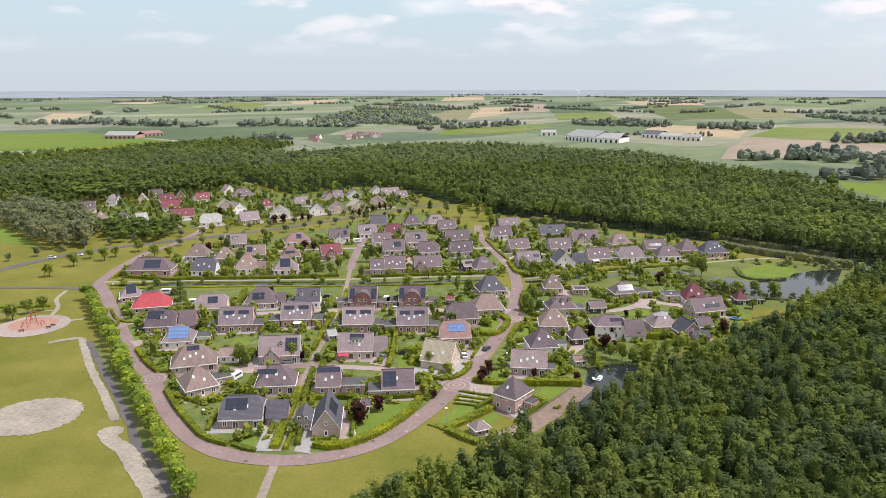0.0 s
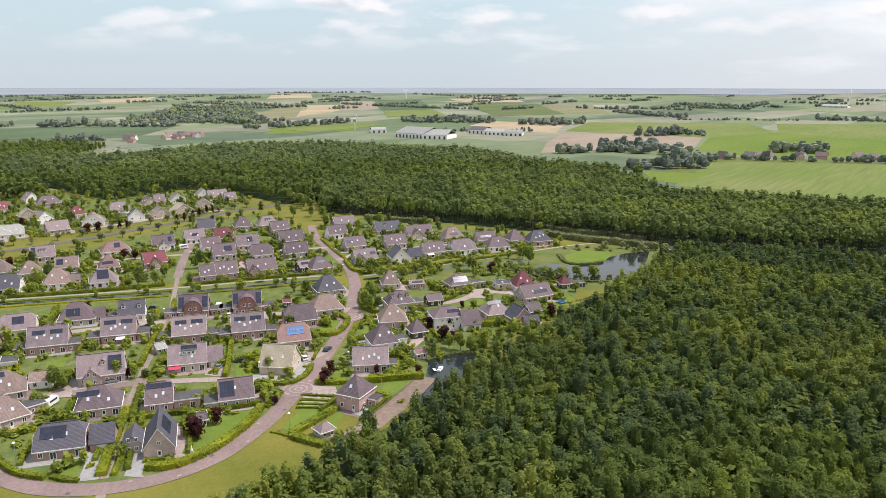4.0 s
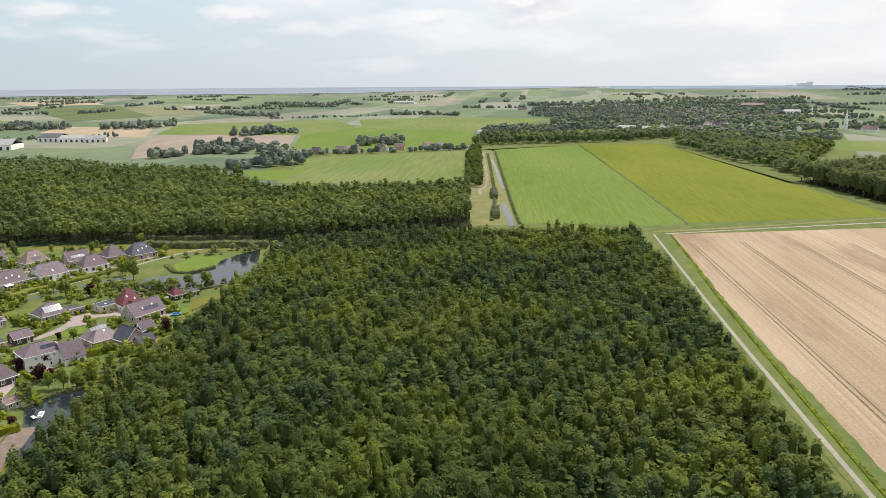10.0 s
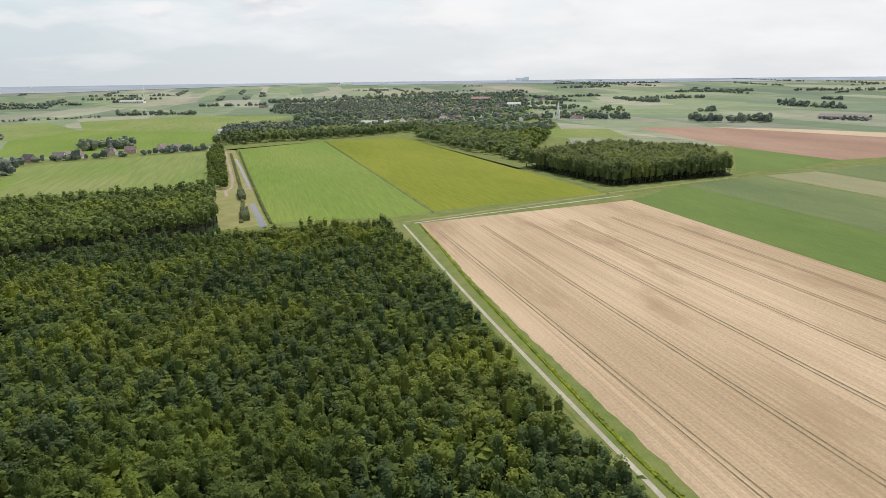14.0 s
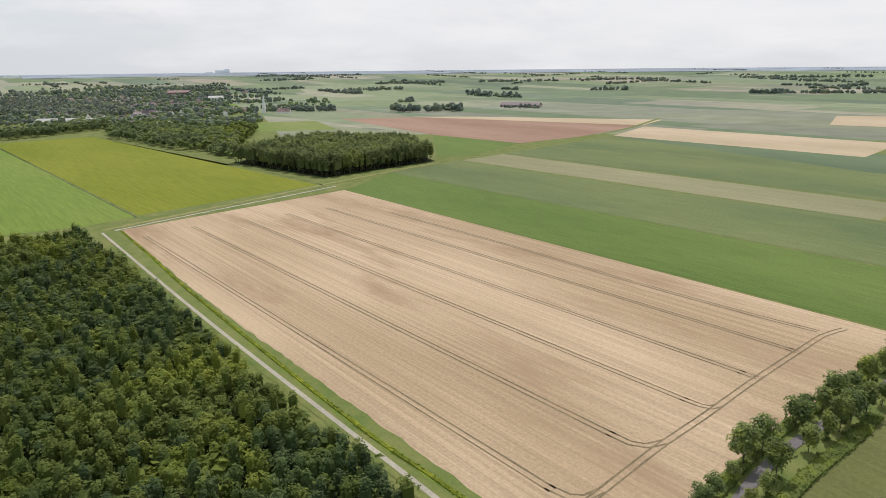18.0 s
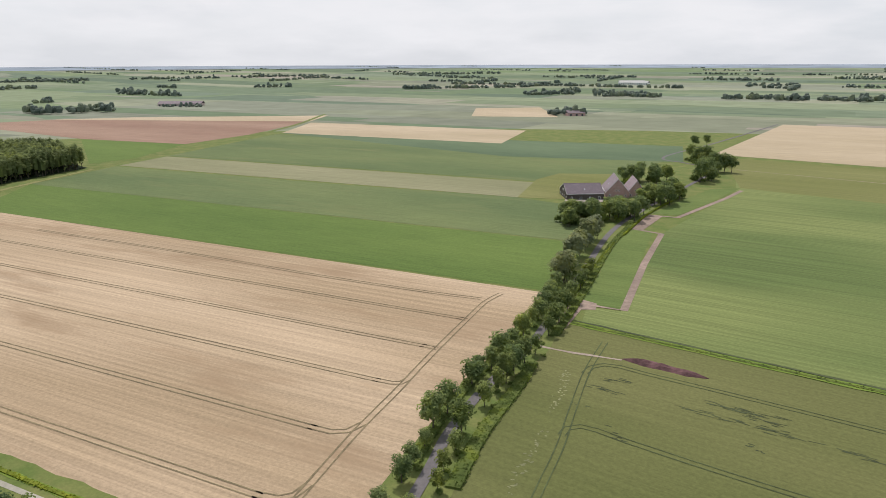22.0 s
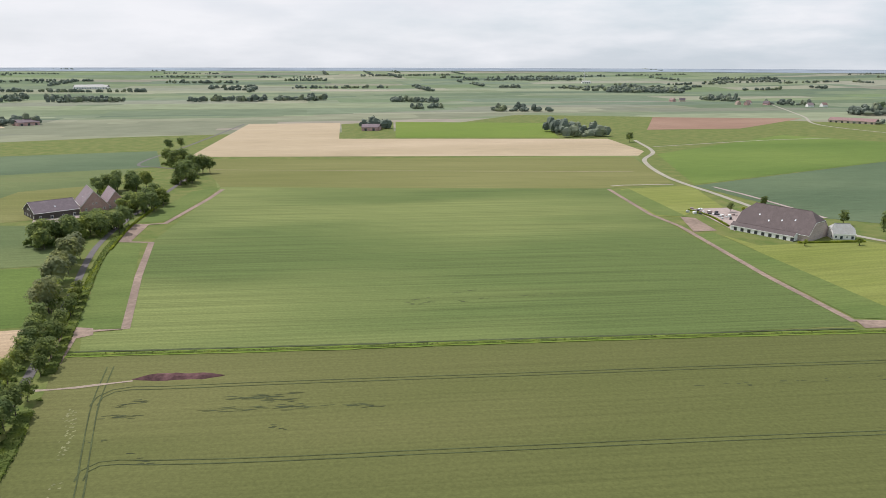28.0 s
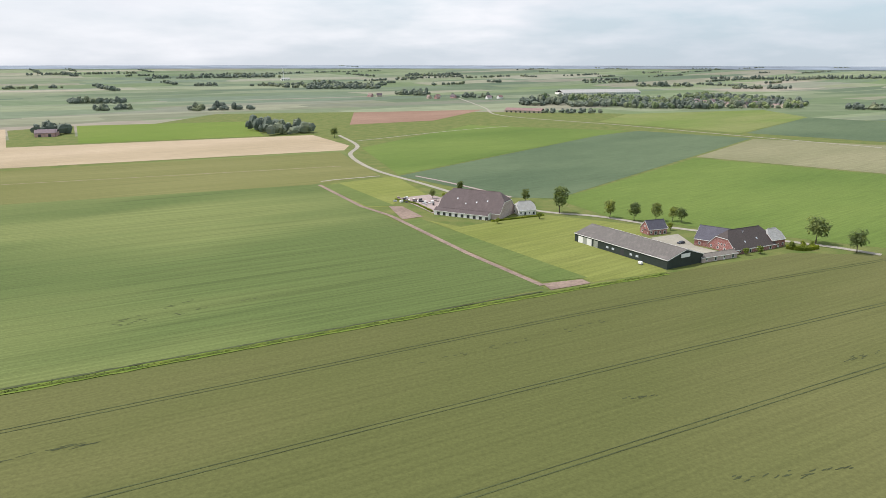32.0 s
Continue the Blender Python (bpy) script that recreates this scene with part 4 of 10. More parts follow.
sheet("field", [(28.8, -414.7), (8.1, -397.8), (-41.8, -434.6), (-97.7, -406.2), (-83.2, -354.1), (-86.7, -312.2), (-51.2, -295.2)], M_PADDOCK, 0.07, "yellow-green meadow between the farms", "field")
strip("track", [(119.1, -534.0), (73.9, -453.3), (52.2, -426.4), (2.7, -338.8), (-28.9, -289.3)], 3.0, M_SOIL, 0.10, "line of bare brown soil along the plot", "track", rounded=False)
sheet("track", [(56.2, -454.3), (47.4, -454.7), (31.8, -424.2), (43.4, -415.5)], M_SOIL, 0.11, "square of bare brown soil", "track")
sheet("track", [(-29.2, -291.7), (-46.9, -299.1), (-49.8, -293.5), (-31.9, -283.3)], M_SOIL, 0.11, "patch of bare reddish soil", "track")
strip("track", [(121.2, -549.7), (113.0, -558.4), (78.8, -580.4)], 2.6, M_SHELL, 0.11, "pale gravel farm track", "track", rounded=False)
# low bank of a ditch between the two southern fields
strip("ditch", [(203, -140), (134.7, -180.1), (64.6, -223.0), (-9.2, -266.4), (-86.0, -309.5)], 3.4, M_LAWN, 0.12, "grassy ditch bank between the fields", "ditch", ragged=0.4)
strip("ditch", [(203, -143), (136.1, -182.2), (65.2, -225.0), (-9.3, -269.8), (-28.2, -280.8)], 1.3, M_RUTG, 0.14, "dark ditch line between the fields", "ditch", ragged=0.3)


def wheel_track(name, lines, mat, gauge=1.9, width=0.55, label="", z=0.09):
    bm = bmesh.new()
    for pts in lines:
        for s in (-gauge / 2, gauge / 2):
            strip_bm(bm, pts, width, z, 5.0, s, True, 0.06)
    return tagged(mesh_object(name, bm, mat), label, "wheel track", kind="structure")


U39 = Vector((math.cos(radians(39.6)), math.sin(radians(39.6)), 0))
# one run for each pass of the sprayer, swinging into the headland track along the lane
ends = [((142.7, -17.3), [(138.9, -21.6), (138.6, -25.4), (141.4, -29.4)]), ((167.3, -35.5), [(162.2, -40.0), (160.9, -44.0), (163.2, -49.4)]), ((187.2, -60.0), [(183.0, -63.8), (181.8, -66.4), (183.2, -69.2)]),
        ((205.9, -82.6), [(201.2, -86.4)]), ((224.5, -105.0), [(221.6, -107.0)])]
runs = []
for (x, y), bend in ends:
    e = Vector((x, y, 0))
    runs.append([(e + U39 * 316).xy, (e + U39 * 160).xy, (e + U39 * 14).xy, e.xy] + bend)
runs.append([(452.1, 51.5), (363.7, -21.4), (302.5, -68.5), (259.1, -105.0), (240.5, -122.5)])
runs.append([(112, -2), (135.2, -23.9), (159.3, -45.6), (177.4, -63.6), (198.1, -83.4), (221.4, -106.9), (236.5, -122.5), (243, -133)])
wheel_track("wheel_tracks", runs, M_RUT, 2.0, 0.45, "paired dark wheel tracks through ripe grain")
U30 = Vector((-math.cos(radians(30.4)), -math.sin(radians(30.4)), 0))
runs = [[(100, -57), (117.9, -74.8), (130.8, -88.3), (140.0, -96.8), (153.2, -108.9), (167.2, -122.4), (182.8, -140.1)],
        [(165.0, -119.5), (167.9, -124.0), (167.8, -128.6), (164.5, -132.2), (157.4, -136.0), (130.0, -153.0), (74.8, -186.1), (-60, -266), (-200, -340)],
        [(136.5, -92.8), (138.9, -96.0), (138.4, -99.8), (135.0, -102.4), (127.3, -106.0), (101.5, -120.4), (57.5, -147.0), (-60, -216), (-280, -338)]]
e = Vector((109, -73, 0))
runs.append([(e + Vector((-4, 5, 0))).xy, (e + U30 * 3).xy, (e + U30 * 12).xy, (e + U30 * 160).xy, (e + U30 * 430).xy])
wheel_track("wheel_tracks", runs, M_RUTG, 1.9, 0.36, "paired dark wheel tracks through green grain")
strip("track", [(192.0, -114.5), (188.1, -118.5), (179.0, -125.5), (168.2, -135.7)], 1.3, M_STUB, 0.10, "pale sandy track into the field", "track", ragged=0.5)

strip("verge", [(80, -6), (130.3, -51.5), (167.9, -86.7), (194.0, -118.9), (252.8, -178.7), (318.6, -246.3), (373.7, -325.0), (435.0, -420.0)], 22.0, M_ROUGH, 0.03, "rough grass under the avenue trees", "verge", ragged=0.8)
sheet("ground", [(59.2, -485.9), (42.1, -545.9), (-43.0, -448.5), (-116.5, -404.3), (-182.4, -368.4), (-200.8, -349.1), (-155.2, -344.7), (-85.8, -308.7), (-50.6, -291.1), (13.1, -400.5)], M_ROUGH, 0.035, "rough grass round the farms", "grass")
sheet("verge", [(368.5, 210.1), (413.3, 229.0), (443.3, 215.8), (571.7, 124.0), (566.6, 103.8), (540.3, 99.8), (394.9, 203.3)], M_ROUGH, 0.045, "rough grass between two fields", "verge")
strip("ditch", [(905.5, 621.1), (437.9, 212.3)], 0.9, M_RUTG, 0.09, "dark furrow between two crops", "furrow", ragged=0.3)
strip("verge", [(400.5, 216.1), (465.1, 176.0), (556.1, 122.8), (574.8, 113.0), (697.3, 30.0)], 4.0, M_DRY, 0.10, "dry pale grass along the farm track", "verge", ragged=0.8, step=2.5)
# lanes and paths
strip("path", [(112, -13), (141.7, 10.8), (201, 59.5), (269.5, 114.8), (394, 212.6)], 1.5, M_SHELL, 0.10, "pale shell path along the wood", "path")
strip("verge", [(113, -15), (143, 8.5), (203, 57.5), (271, 112.5), (396, 208)], 11.0, M_ROUGH, 0.07, "rough grass verge with a ditch", "verge", ragged=0.5)
strip("verge", [(124, -10), (146.5, 9.3), (165, 25.8), (213, 63.7), (292, 124.5), (345, 163.2), (398, 203)], 1.8, M_LAWN, 0.10, "lush green ditch edge", "verge", ragged=0.6)
strip("track", [(408.7, 225.2), (475.4, 176.9), (560.0, 117.1), (714.8, 25.2), (1014.0, -199.4), (1261.9, -327.6)], 7.0, M_ROUGH, 0.08, "grass track with a ditch between fields", "track", ragged=0.4)
strip("track", [(400.4, 208.2), (459.1, 170.8), (556.8, 106.0)], 2.4, M_SHELL, 0.10, "pale farm track", "track", ragged=0.3)
strip("track", [(551.6, 104.9), (625.0, 170.3), (808.8, 339.3), (992.7, 521.1)], 4.0, M_ROUGH, 0.09, "grass track beside the yellow field", "track", ragged=0.4)
strip("road", [(80, -6), (130.3, -51.5), (149.4, -67.3), (167.9, -86.7), (194.0, -118.9), (252.8, -178.7), (318.6, -246.3), (373.7, -325.0), (435.0, -420.0), (466.4, -463.4), (507.3, -466.9), (548.8, -478.3), (620.3, -613.5), (762.9, -869.8)], 3.0, M_ASPH, 0.11, "narrow worn asphalt lane under trees", "road")
strip("verge", [(84, -9), (126.1, -54.4), (144.4, -70.4), (165.0, -91.6), (195.5, -126.7), (250.3, -183.1), (311.3, -244.7), (368.5, -325.6)], 5.0, M_ROUGH, 0.08, "weedy green road verge", "verge", ragged=0.5)
strip("verge", [(76, -3), (131.1, -45.9), (151.6, -63.6), (173.3, -84.8), (200.5, -118.2), (249.5, -167.2), (316.1, -236.4)], 4.0, M_ROUGH, 0.075, "weedy green road verge", "verge", ragged=0.5)
strip("road", [(-199.6, -347.0), (-177.8, -364.7), (-115.3, -399.9), (-75.7, -429.7), (-42.5, -443.2), (-3.5, -478.8), (42.1, -545.9), (89.8, -617.8), (126.0, -712.5), (132.9, -796.3), (174.0, -906.6)], 4.5, M_SHELL, 0.12, "pale concrete farm road", "road")
strip("road", [(140.4, -842.4), (32.5, -975.6), (-47.1, -1049.5)], 2.5, M_SHELL, 0.10, "far pale lane", "road", ragged=0.2)
strip("road", [(66.2, -1974.3), (-13.9, -1491.5), (-46.3, -1259.3), (-215.3, -1078.5), (-331.1, -936.3), (-445.9, -807.8)], 4.5, M_SHELL, 0.12, "far pale road between fields", "road")
strip("track", [(49.5, -582.0), (18.0, -547.2), (-25.2, -490.4)], 3.0, M_PAVE, 0.12, "pale track beside the farm", "track", ragged=0.2)



# ---- woods ----
rng_w = np.random.default_rng(5)
NEAR_WOOD = [(96, -18), (154.0, 33.0), (214.4, 82.7), (278.7, 133.1), (368.5, 210.1), (350.5, 242.0), (323.8, 264.1), (303.6, 285.5), (282.5, 309.1), (242.0, 330.2), (214.4, 338.2), (191.9, 322.5),
             (170.3, 296.8), (149.1, 283.4), (123.8, 258.3), (100.5, 237.1), (80.8, 219.9), (64.2, 207.1), (53.9, 196.8), (43.9, 185.4), (32.5, 174.5), (16.6, 165.4), (6.1, 153.3), (-10.6, 143.9), (-22.3, 137.2), (-22, 128), (40, 40)]
near_trees = grove(NEAR_WOOD, 3.7, rng_w, 0.5)
near_trees = near_trees[np.hypot(near_trees[:, 0], near_trees[:, 1]) > 128]
order = np.argsort(np.hypot(near_trees[:, 0] - 100, near_trees[:, 1] - 112))
near_trees = near_trees[order]
sheet("ground", NEAR_WOOD, M_FLOOR_SHADE, 0.06, "floor of the wood with the shade painted in", "wood floor")
forms = [tree_kind("forest_tree", 100 + k, h, w * 0.86, b, n, s, M_WOOD_EACH, lab, lumps=lu, form=f, girth=0.16) for k, (h, w, b, n, s, lu, f, lab) in enumerate((
    (9.5, 6.2, 1.5, 430, 0.25, 14, "round", "broad dark green deciduous tree in the wood"),
    (11.5, 5.0, 1.5, 420, 0.25, 14, "cone", "full green deciduous tree in the wood"),
    (11.5, 4.4, 1.2, 400, 0.24, 14, "tall", "slender upright green tree in the wood"),
    (8.5, 6.6, 1.2, 430, 0.26, 14, "round", "low spreading green tree in the wood"),
    (10.0, 4.8, 1.2, 400, 0.24, 14, "cone", "pointed young green tree in the wood")))]
for x, y, z in near_trees[:290]:
    plant(random.choice(forms), x, y, random.uniform(0.78, 1.15), "trees of the wood")
SHAPES = ((9.2, 6.4, "round"), (10.8, 5.0, "cone"), (10.6, 4.8, "tall"), (8.2, 6.6, "round"), (9.6, 5.2, "cone"), (8.8, 6.0, "round"), (11.6, 4.8, "cone"))
for first, last, leaves, size in ((290, 2000, 165, 0.33), (2000, 9999, 80, 0.46)):
    tpls = [crown_quads(np.random.default_rng(200 + k), h, w * 0.88, h * 0.22, leaves, size, 13, f, 1, 0.6) for k, (h, w, f) in enumerate(SHAPES)]
    p = near_trees[first:last]
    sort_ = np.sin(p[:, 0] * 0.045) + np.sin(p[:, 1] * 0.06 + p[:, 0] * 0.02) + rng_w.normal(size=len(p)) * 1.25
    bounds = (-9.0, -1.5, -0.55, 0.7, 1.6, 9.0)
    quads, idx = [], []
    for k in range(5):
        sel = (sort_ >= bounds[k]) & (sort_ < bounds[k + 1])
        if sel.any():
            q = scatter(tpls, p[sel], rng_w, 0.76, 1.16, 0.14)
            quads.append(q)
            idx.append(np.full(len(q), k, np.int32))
    stuff("woodland", np.concatenate(quads), [M_DARKEST_LEAF, M_DEEP_LEAF, M_WOOD_LEAF, M_PALE_LEAF, M_LIGHT_LEAF], "dense green deciduous woodland canopy", "woodland", np.concatenate(idx))
low_growth = grove(NEAR_WOOD, 5.8, rng_w, 0.5)
low_growth = low_growth[np.hypot(low_growth[:, 0], low_growth[:, 1]) > 132]
tpls = [crown_quads(np.random.default_rng(240 + k), 6.6, 7.5, 1.0, 22, 1.05, 6, "round", 1, 0.7) for k in range(3)]
stuff("undergrowth", scatter(tpls, low_growth, rng_w, 0.8, 1.15), [M_WOOD_LEAF], "leafy undergrowth between the trees of the wood", "undergrowth")


def far_template(seed, h, w, base, leaves, size, lumps=5, form="round"):
    return crown_quads(np.random.default_rng(seed), h, w, base, leaves, size, lumps, form, 1, 0.55)


def lump_quads(rng, c, r):
    """One rounded, uneven bulge of a far crown: two bands of sides and a domed cap."""
    turn = rng.uniform(0, math.tau)
    rings = []
    for e, k, twist in ((-0.8, 0.78, 0.0), (0.15, 1.0, 0.4), (0.78, 0.66, 0.8)):
        rings.append([np.array(c) + np.array(r) * np.array([k * f * math.cos(turn + twist + q * math.pi / 2), k * f * math.sin(turn + twist + q * math.pi / 2), e]) for q in range(4) for f in [rng.uniform(0.9, 1.2)]])
    top = np.array(c) + np.array(r) * np.array([rng.uniform(-0.2, 0.2), rng.uniform(-0.2, 0.2), 1.0])
    out = [[lo[q], lo[(q + 1) % 4], hi[(q + 1) % 4], hi[q]] for lo, hi in zip(rings, rings[1:]) for q in range(4)]
    hi = rings[2]
    return out + [[hi[0], hi[1], hi[2], top], [hi[2], hi[3], hi[0], top]]


def far_crown(seed, h, w, bulges, leaves):
    """A distant tree down to the ground: a few bulges and some loose sprays."""
    rng = np.random.default_rng(seed)
    cs, rs = [(0, 0, h * 0.52)], [(w * 0.42, w * 0.42, h * 0.48)]
    for k in range(bulges - 1):
        a = rng.uniform(0, math.tau)
        cs.append((w * 0.30 * math.cos(a), w * 0.30 * math.sin(a), h * rng.uniform(0.35, 0.62)))
        rs.append((w * 0.30, w * 0.30, h * rng.uniform(0.24, 0.36)))
    solid = np.array([q for c, r in zip(cs, rs) for q in lump_quads(rng, c, r)])
    return np.concatenate([solid, leaf_quads(rng, cs, rs, leaves, h * 0.11, 0.5)])


def stems(places, h, girth=0.35):
    """Bare trunks at the edge of a wood."""
    out = []
    for x, y, z in places:
        for a in (0.4, 2.0):
            c, s = math.cos(a) * girth, math.sin(a) * girth
            out.append([(x - c, y - s, z), (x + c, y + s, z), (x + c * 0.6, y + s * 0.6, z + h), (x - c * 0.6, y - s * 0.6, z + h)])
    return np.array(out)


def wood(outline, step, h, w, leaves, size, label, seed, base=2.0, mat=None, form="round", low=0.8, high=1.2, trunks=0, span=None, uneven=0.12):
    rng = np.random.default_rng(seed)
    p = grove(outline, step, rng)
    if span:
        r = np.hypot(p[:, 0], p[:, 1]) + rng.normal(size=len(p)) * 25
        p = p[(r >= span[0]) & (r < span[1])]
    t = [far_template(seed + k, h * f, w * g, base, leaves, size, 5, form) for k, (f, g) in enumerate(((1.0, 1.0), (1.1, 0.9), (0.9, 1.1), (1.02, 1.0)))]
    q = scatter(t, p, rng, low, high, uneven)
    idx = np.zeros(len(q), np.int32)
    if trunks:
        s = stems(p, trunks)
        q, idx = np.concatenate([q, s]), np.concatenate([idx, np.ones(len(s), np.int32)])
    return stuff("woodland", q, [mat or M_FAR_HAZE_LEAF, M_BARK], label, "woodland", idx)


# the wide wood behind the housing estate: a planted edge in front, mixed wood behind
EDGE = [(34.0, 519.3), (117.0, 457.3), (172.5, 411.2), (207.5, 375.8), (224.2, 352.6), (217.5, 363.0), (333.9, 311.0), (455.1, 426.2), (427.1, 407.1), (362.8, 465.0), (306.3, 497.5), (318.5, 569.6), (325.9, 662.7), (220.4, 663.5), (111.6, 645.7), (37.4, 611.7)]
sheet("ground", EDGE, M_FLOOR_SHADE, 0.06, "floor of the planted wood with the shade painted in", "wood floor")
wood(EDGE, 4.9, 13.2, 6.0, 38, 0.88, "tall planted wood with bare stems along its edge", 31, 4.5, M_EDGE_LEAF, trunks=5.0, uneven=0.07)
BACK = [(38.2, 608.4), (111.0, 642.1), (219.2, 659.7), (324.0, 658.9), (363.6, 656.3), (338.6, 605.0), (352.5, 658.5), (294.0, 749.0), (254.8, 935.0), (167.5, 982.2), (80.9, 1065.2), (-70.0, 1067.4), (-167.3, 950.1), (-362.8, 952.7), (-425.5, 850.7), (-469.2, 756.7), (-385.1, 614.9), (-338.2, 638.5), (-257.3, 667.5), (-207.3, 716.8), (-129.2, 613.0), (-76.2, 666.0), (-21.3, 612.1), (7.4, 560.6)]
sheet("ground", BACK, M_FLOOR_SHADE, 0.05, "floor of the far wood with the shade painted in", "wood floor")
wood(BACK, 6.6, 12.5, 7.4, 21, 1.15, "broad mixed green wood behind the houses", 41, 2.5, M_WOOD_LEAF, span=(0, 800))
wood(BACK, 7.8, 12.0, 8.8, 15, 1.45, "farther part of the broad green wood, paled by painted haze", 42, 2.5, M_MID_HAZE_LEAF, span=(780, 3000))
wood([(-385.1, 614.9), (-334.6, 631.4), (-251.6, 652.3), (-202.4, 699.4), (-188.0, 648.1), (-231.2, 597.7), (-276.8, 562.6), (-290.1, 536.2), (-307.5, 528.8), (-333.1, 529.0)], 8.0, 13.0, 9.0, 40, 1.7, "dark green wood edge behind the gardens", 45, 2.0, M_WOOD_LEAF)
wood([(-318.7, 505.3), (-311.7, 536.3), (-261.6, 504.9), (-236.2, 472.9), (-205.2, 411.7), (-209.0, 392.7), (-231.3, 404.3), (-249.9, 419.7), (-274.6, 450.3), (-293.5, 463.5)], 6.4, 13.0, 7.8, 100, 0.8, "grey-green willow grove by the road", 47, 1.5, M_WILLOW)
wood([(-225.5, 439.4), (-231.5, 463.1), (-203.4, 463.0), (-180.7, 472.6), (-168.2, 453.4), (-169.2, 422.4), (-190.5, 416.2)], 6.5, 9.0, 7.5, 70, 1.1, "full green trees beside the road", 48, 1.0, M_WOOD_LEAF)
wood([(-517.1, 719.6), (-632.0, 884.3), (-549.8, 910.8), (-477.5, 970.1), (-409.7, 1075.6), (-337.9, 1182.2), (-226.8, 1093.1), (-249.5, 867.1), (-322.2, 775.5), (-417.2, 746.4)], 8.0, 12.5, 8.6, 20, 1.35, "broad green wood running on to the west", 46, 2.0, M_WOOD_LEAF)
# the square poplar plantation
POPLAR = [(702.5, 236.6), (602.2, 123.2), (709.8, 34.5), (812.3, 73.6), (843.2, 185.5)]
sheet("ground", POPLAR, M_FLOOR_SHADE, 0.06, "floor under poplars with the shade painted in", "wood floor")
wood(POPLAR, 5.2, 20.0, 8.6, 100, 0.95, "square block of tall dark green poplars", 51, 0.3, M_POPLAR_LEAF, "round", 0.95, 1.05, trunks=4.0, uneven=0.05)
# belts and hedgerows
wood([(461.1, 435.8), (713.4, 670.1), (733.0, 663.8), (473.3, 426.0)], 6.0, 8.0, 6.0, 60, 0.95, "tall hedge belt beside the ditch", 52, 0.5, M_WOOD_LEAF)
# tree rows, copses and leafy gardens of the far village
for pts, st, h, w, lab, sd, mm in (
        ([(778.5, 720.7), (973.3, 605.5), (1110.5, 565.1), (1178.9, 600.4), (1050.6, 654.2), (858.1, 788.5)], 10.0, 14.0, 11.0, "row of tall trees along the far field edge", 54, M_MID_HAZE_LEAF),
        ([(919.8, 829.8), (1065.3, 764.4), (1164.9, 836.4), (1157.4, 940.8), (1052.5, 945.6)], 14.0, 12.0, 12.0, "copse behind the tree row", 155, M_FAR_HAZE_LEAF),
        ([(1543.7, 1237.1), (1395.6, 871.3), (1369.6, 637.7), (1858.5, 913.3), (2154.4, 1349.1), (1939.7, 1508.5)], 21.0, 13.0, 14.0, "mixed copse before the far village", 156, M_FAR_HAZE_LEAF),
        ([(1089.5, 554.2), (978.9, 437.8), (832.0, 321.5), (718.1, 233.4), (933.3, 306.8), (1074.8, 418.4), (1216.9, 546.6)], 10.0, 11.0, 10.0, "leafy belt beside the yellow field", 157, M_MID_HAZE_LEAF),
        ([(961.3, 490.3), (835.7, 362.1), (737.2, 247.3), (929.0, 299.3), (1073.3, 384.5), (1129.2, 495.2), (1100.2, 566.6)], 10.0, 12.0, 10.0, "light green copse beside the poplars", 158, M_MID_HAZE_LEAF),
        ([(905.8, 351.7), (751.9, 252.3), (1078.0, 318.8), (1129.3, 366.6)], 9.0, 12.0, 9.0, "young yellow-green trees beside the poplars", 159, M_PALE_LEAF)):
    wood(pts, st, h, w, 40, 1.7, lab, sd, 0.8, mm, low=0.7, high=1.2)


def gardens(pts, st, sd, keep=0.1):
    """Groves with open gaps between them."""
    rng = np.random.default_rng(sd)
    p = grove(pts, st, rng)
    wave = np.sin(p[:, 0] * 0.021 + sd) + np.sin(p[:, 1] * 0.026 + p[:, 0] * 0.009) + rng.normal(size=len(p)) * 0.35
    p = p[wave > keep]
    tp = [far_crown(sd + q, hh, hh * 1.15, 2, 15) for q, hh in enumerate((10.5, 8.5, 6.5, 12.5))]
    for k, mm in enumerate((M_FAR_HAZE_LEAF, M_FARG_HAZE_LEAF)):
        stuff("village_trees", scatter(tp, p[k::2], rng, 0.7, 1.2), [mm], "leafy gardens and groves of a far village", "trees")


gardens([(959.9, 714.7), (1052.6, 552.5), (1108.7, 416.4), (1189.3, 347.4), (1569.9, 460.0), (1778.5, 830.4), (1500.1, 1114.6)], 15.0, 57, -0.35)
gardens([(1528.5, 1210.1), (1677.3, 505.2), (1544.5, 288.4), (1921.2, 374.1), (2931.9, 1106.2), (3067.6, 1640.7), (2365.8, 1755.1)], 24.0, 61, 0.35)
gardens([(1302.3, 616.2), (1052.7, 347.5), (3292.0, 1113.2), (3136.8, 1681.1), (2070.8, 1105.5)], 22.0, 58, 0.25)
gardens([(-124.9, -1814.4), (-200.2, -1586.9), (-335.8, -1450.4), (-654.7, -1477.5), (-794.3, -1769.9), (-617.0, -2032.6), (-423.9, -1839.8), (-302.5, -1943.5)], 15.0, 59, -0.3)
gardens([(-350.1, 1839.8), (-17.6, 1677.8), (-62.3, 2819.1), (-333.0, 2985.2)], 17.0, 60, -0.6)
wood([(5.2, 566.3), (34.1, 514.5), (79.3, 595.4), (75.9, 649.7), (31.2, 635.6)], 9.5, 9.5, 8.0, 50, 1.2, "garden trees round the houses in the wood", 162, 0.8, M_WOOD_LEAF)


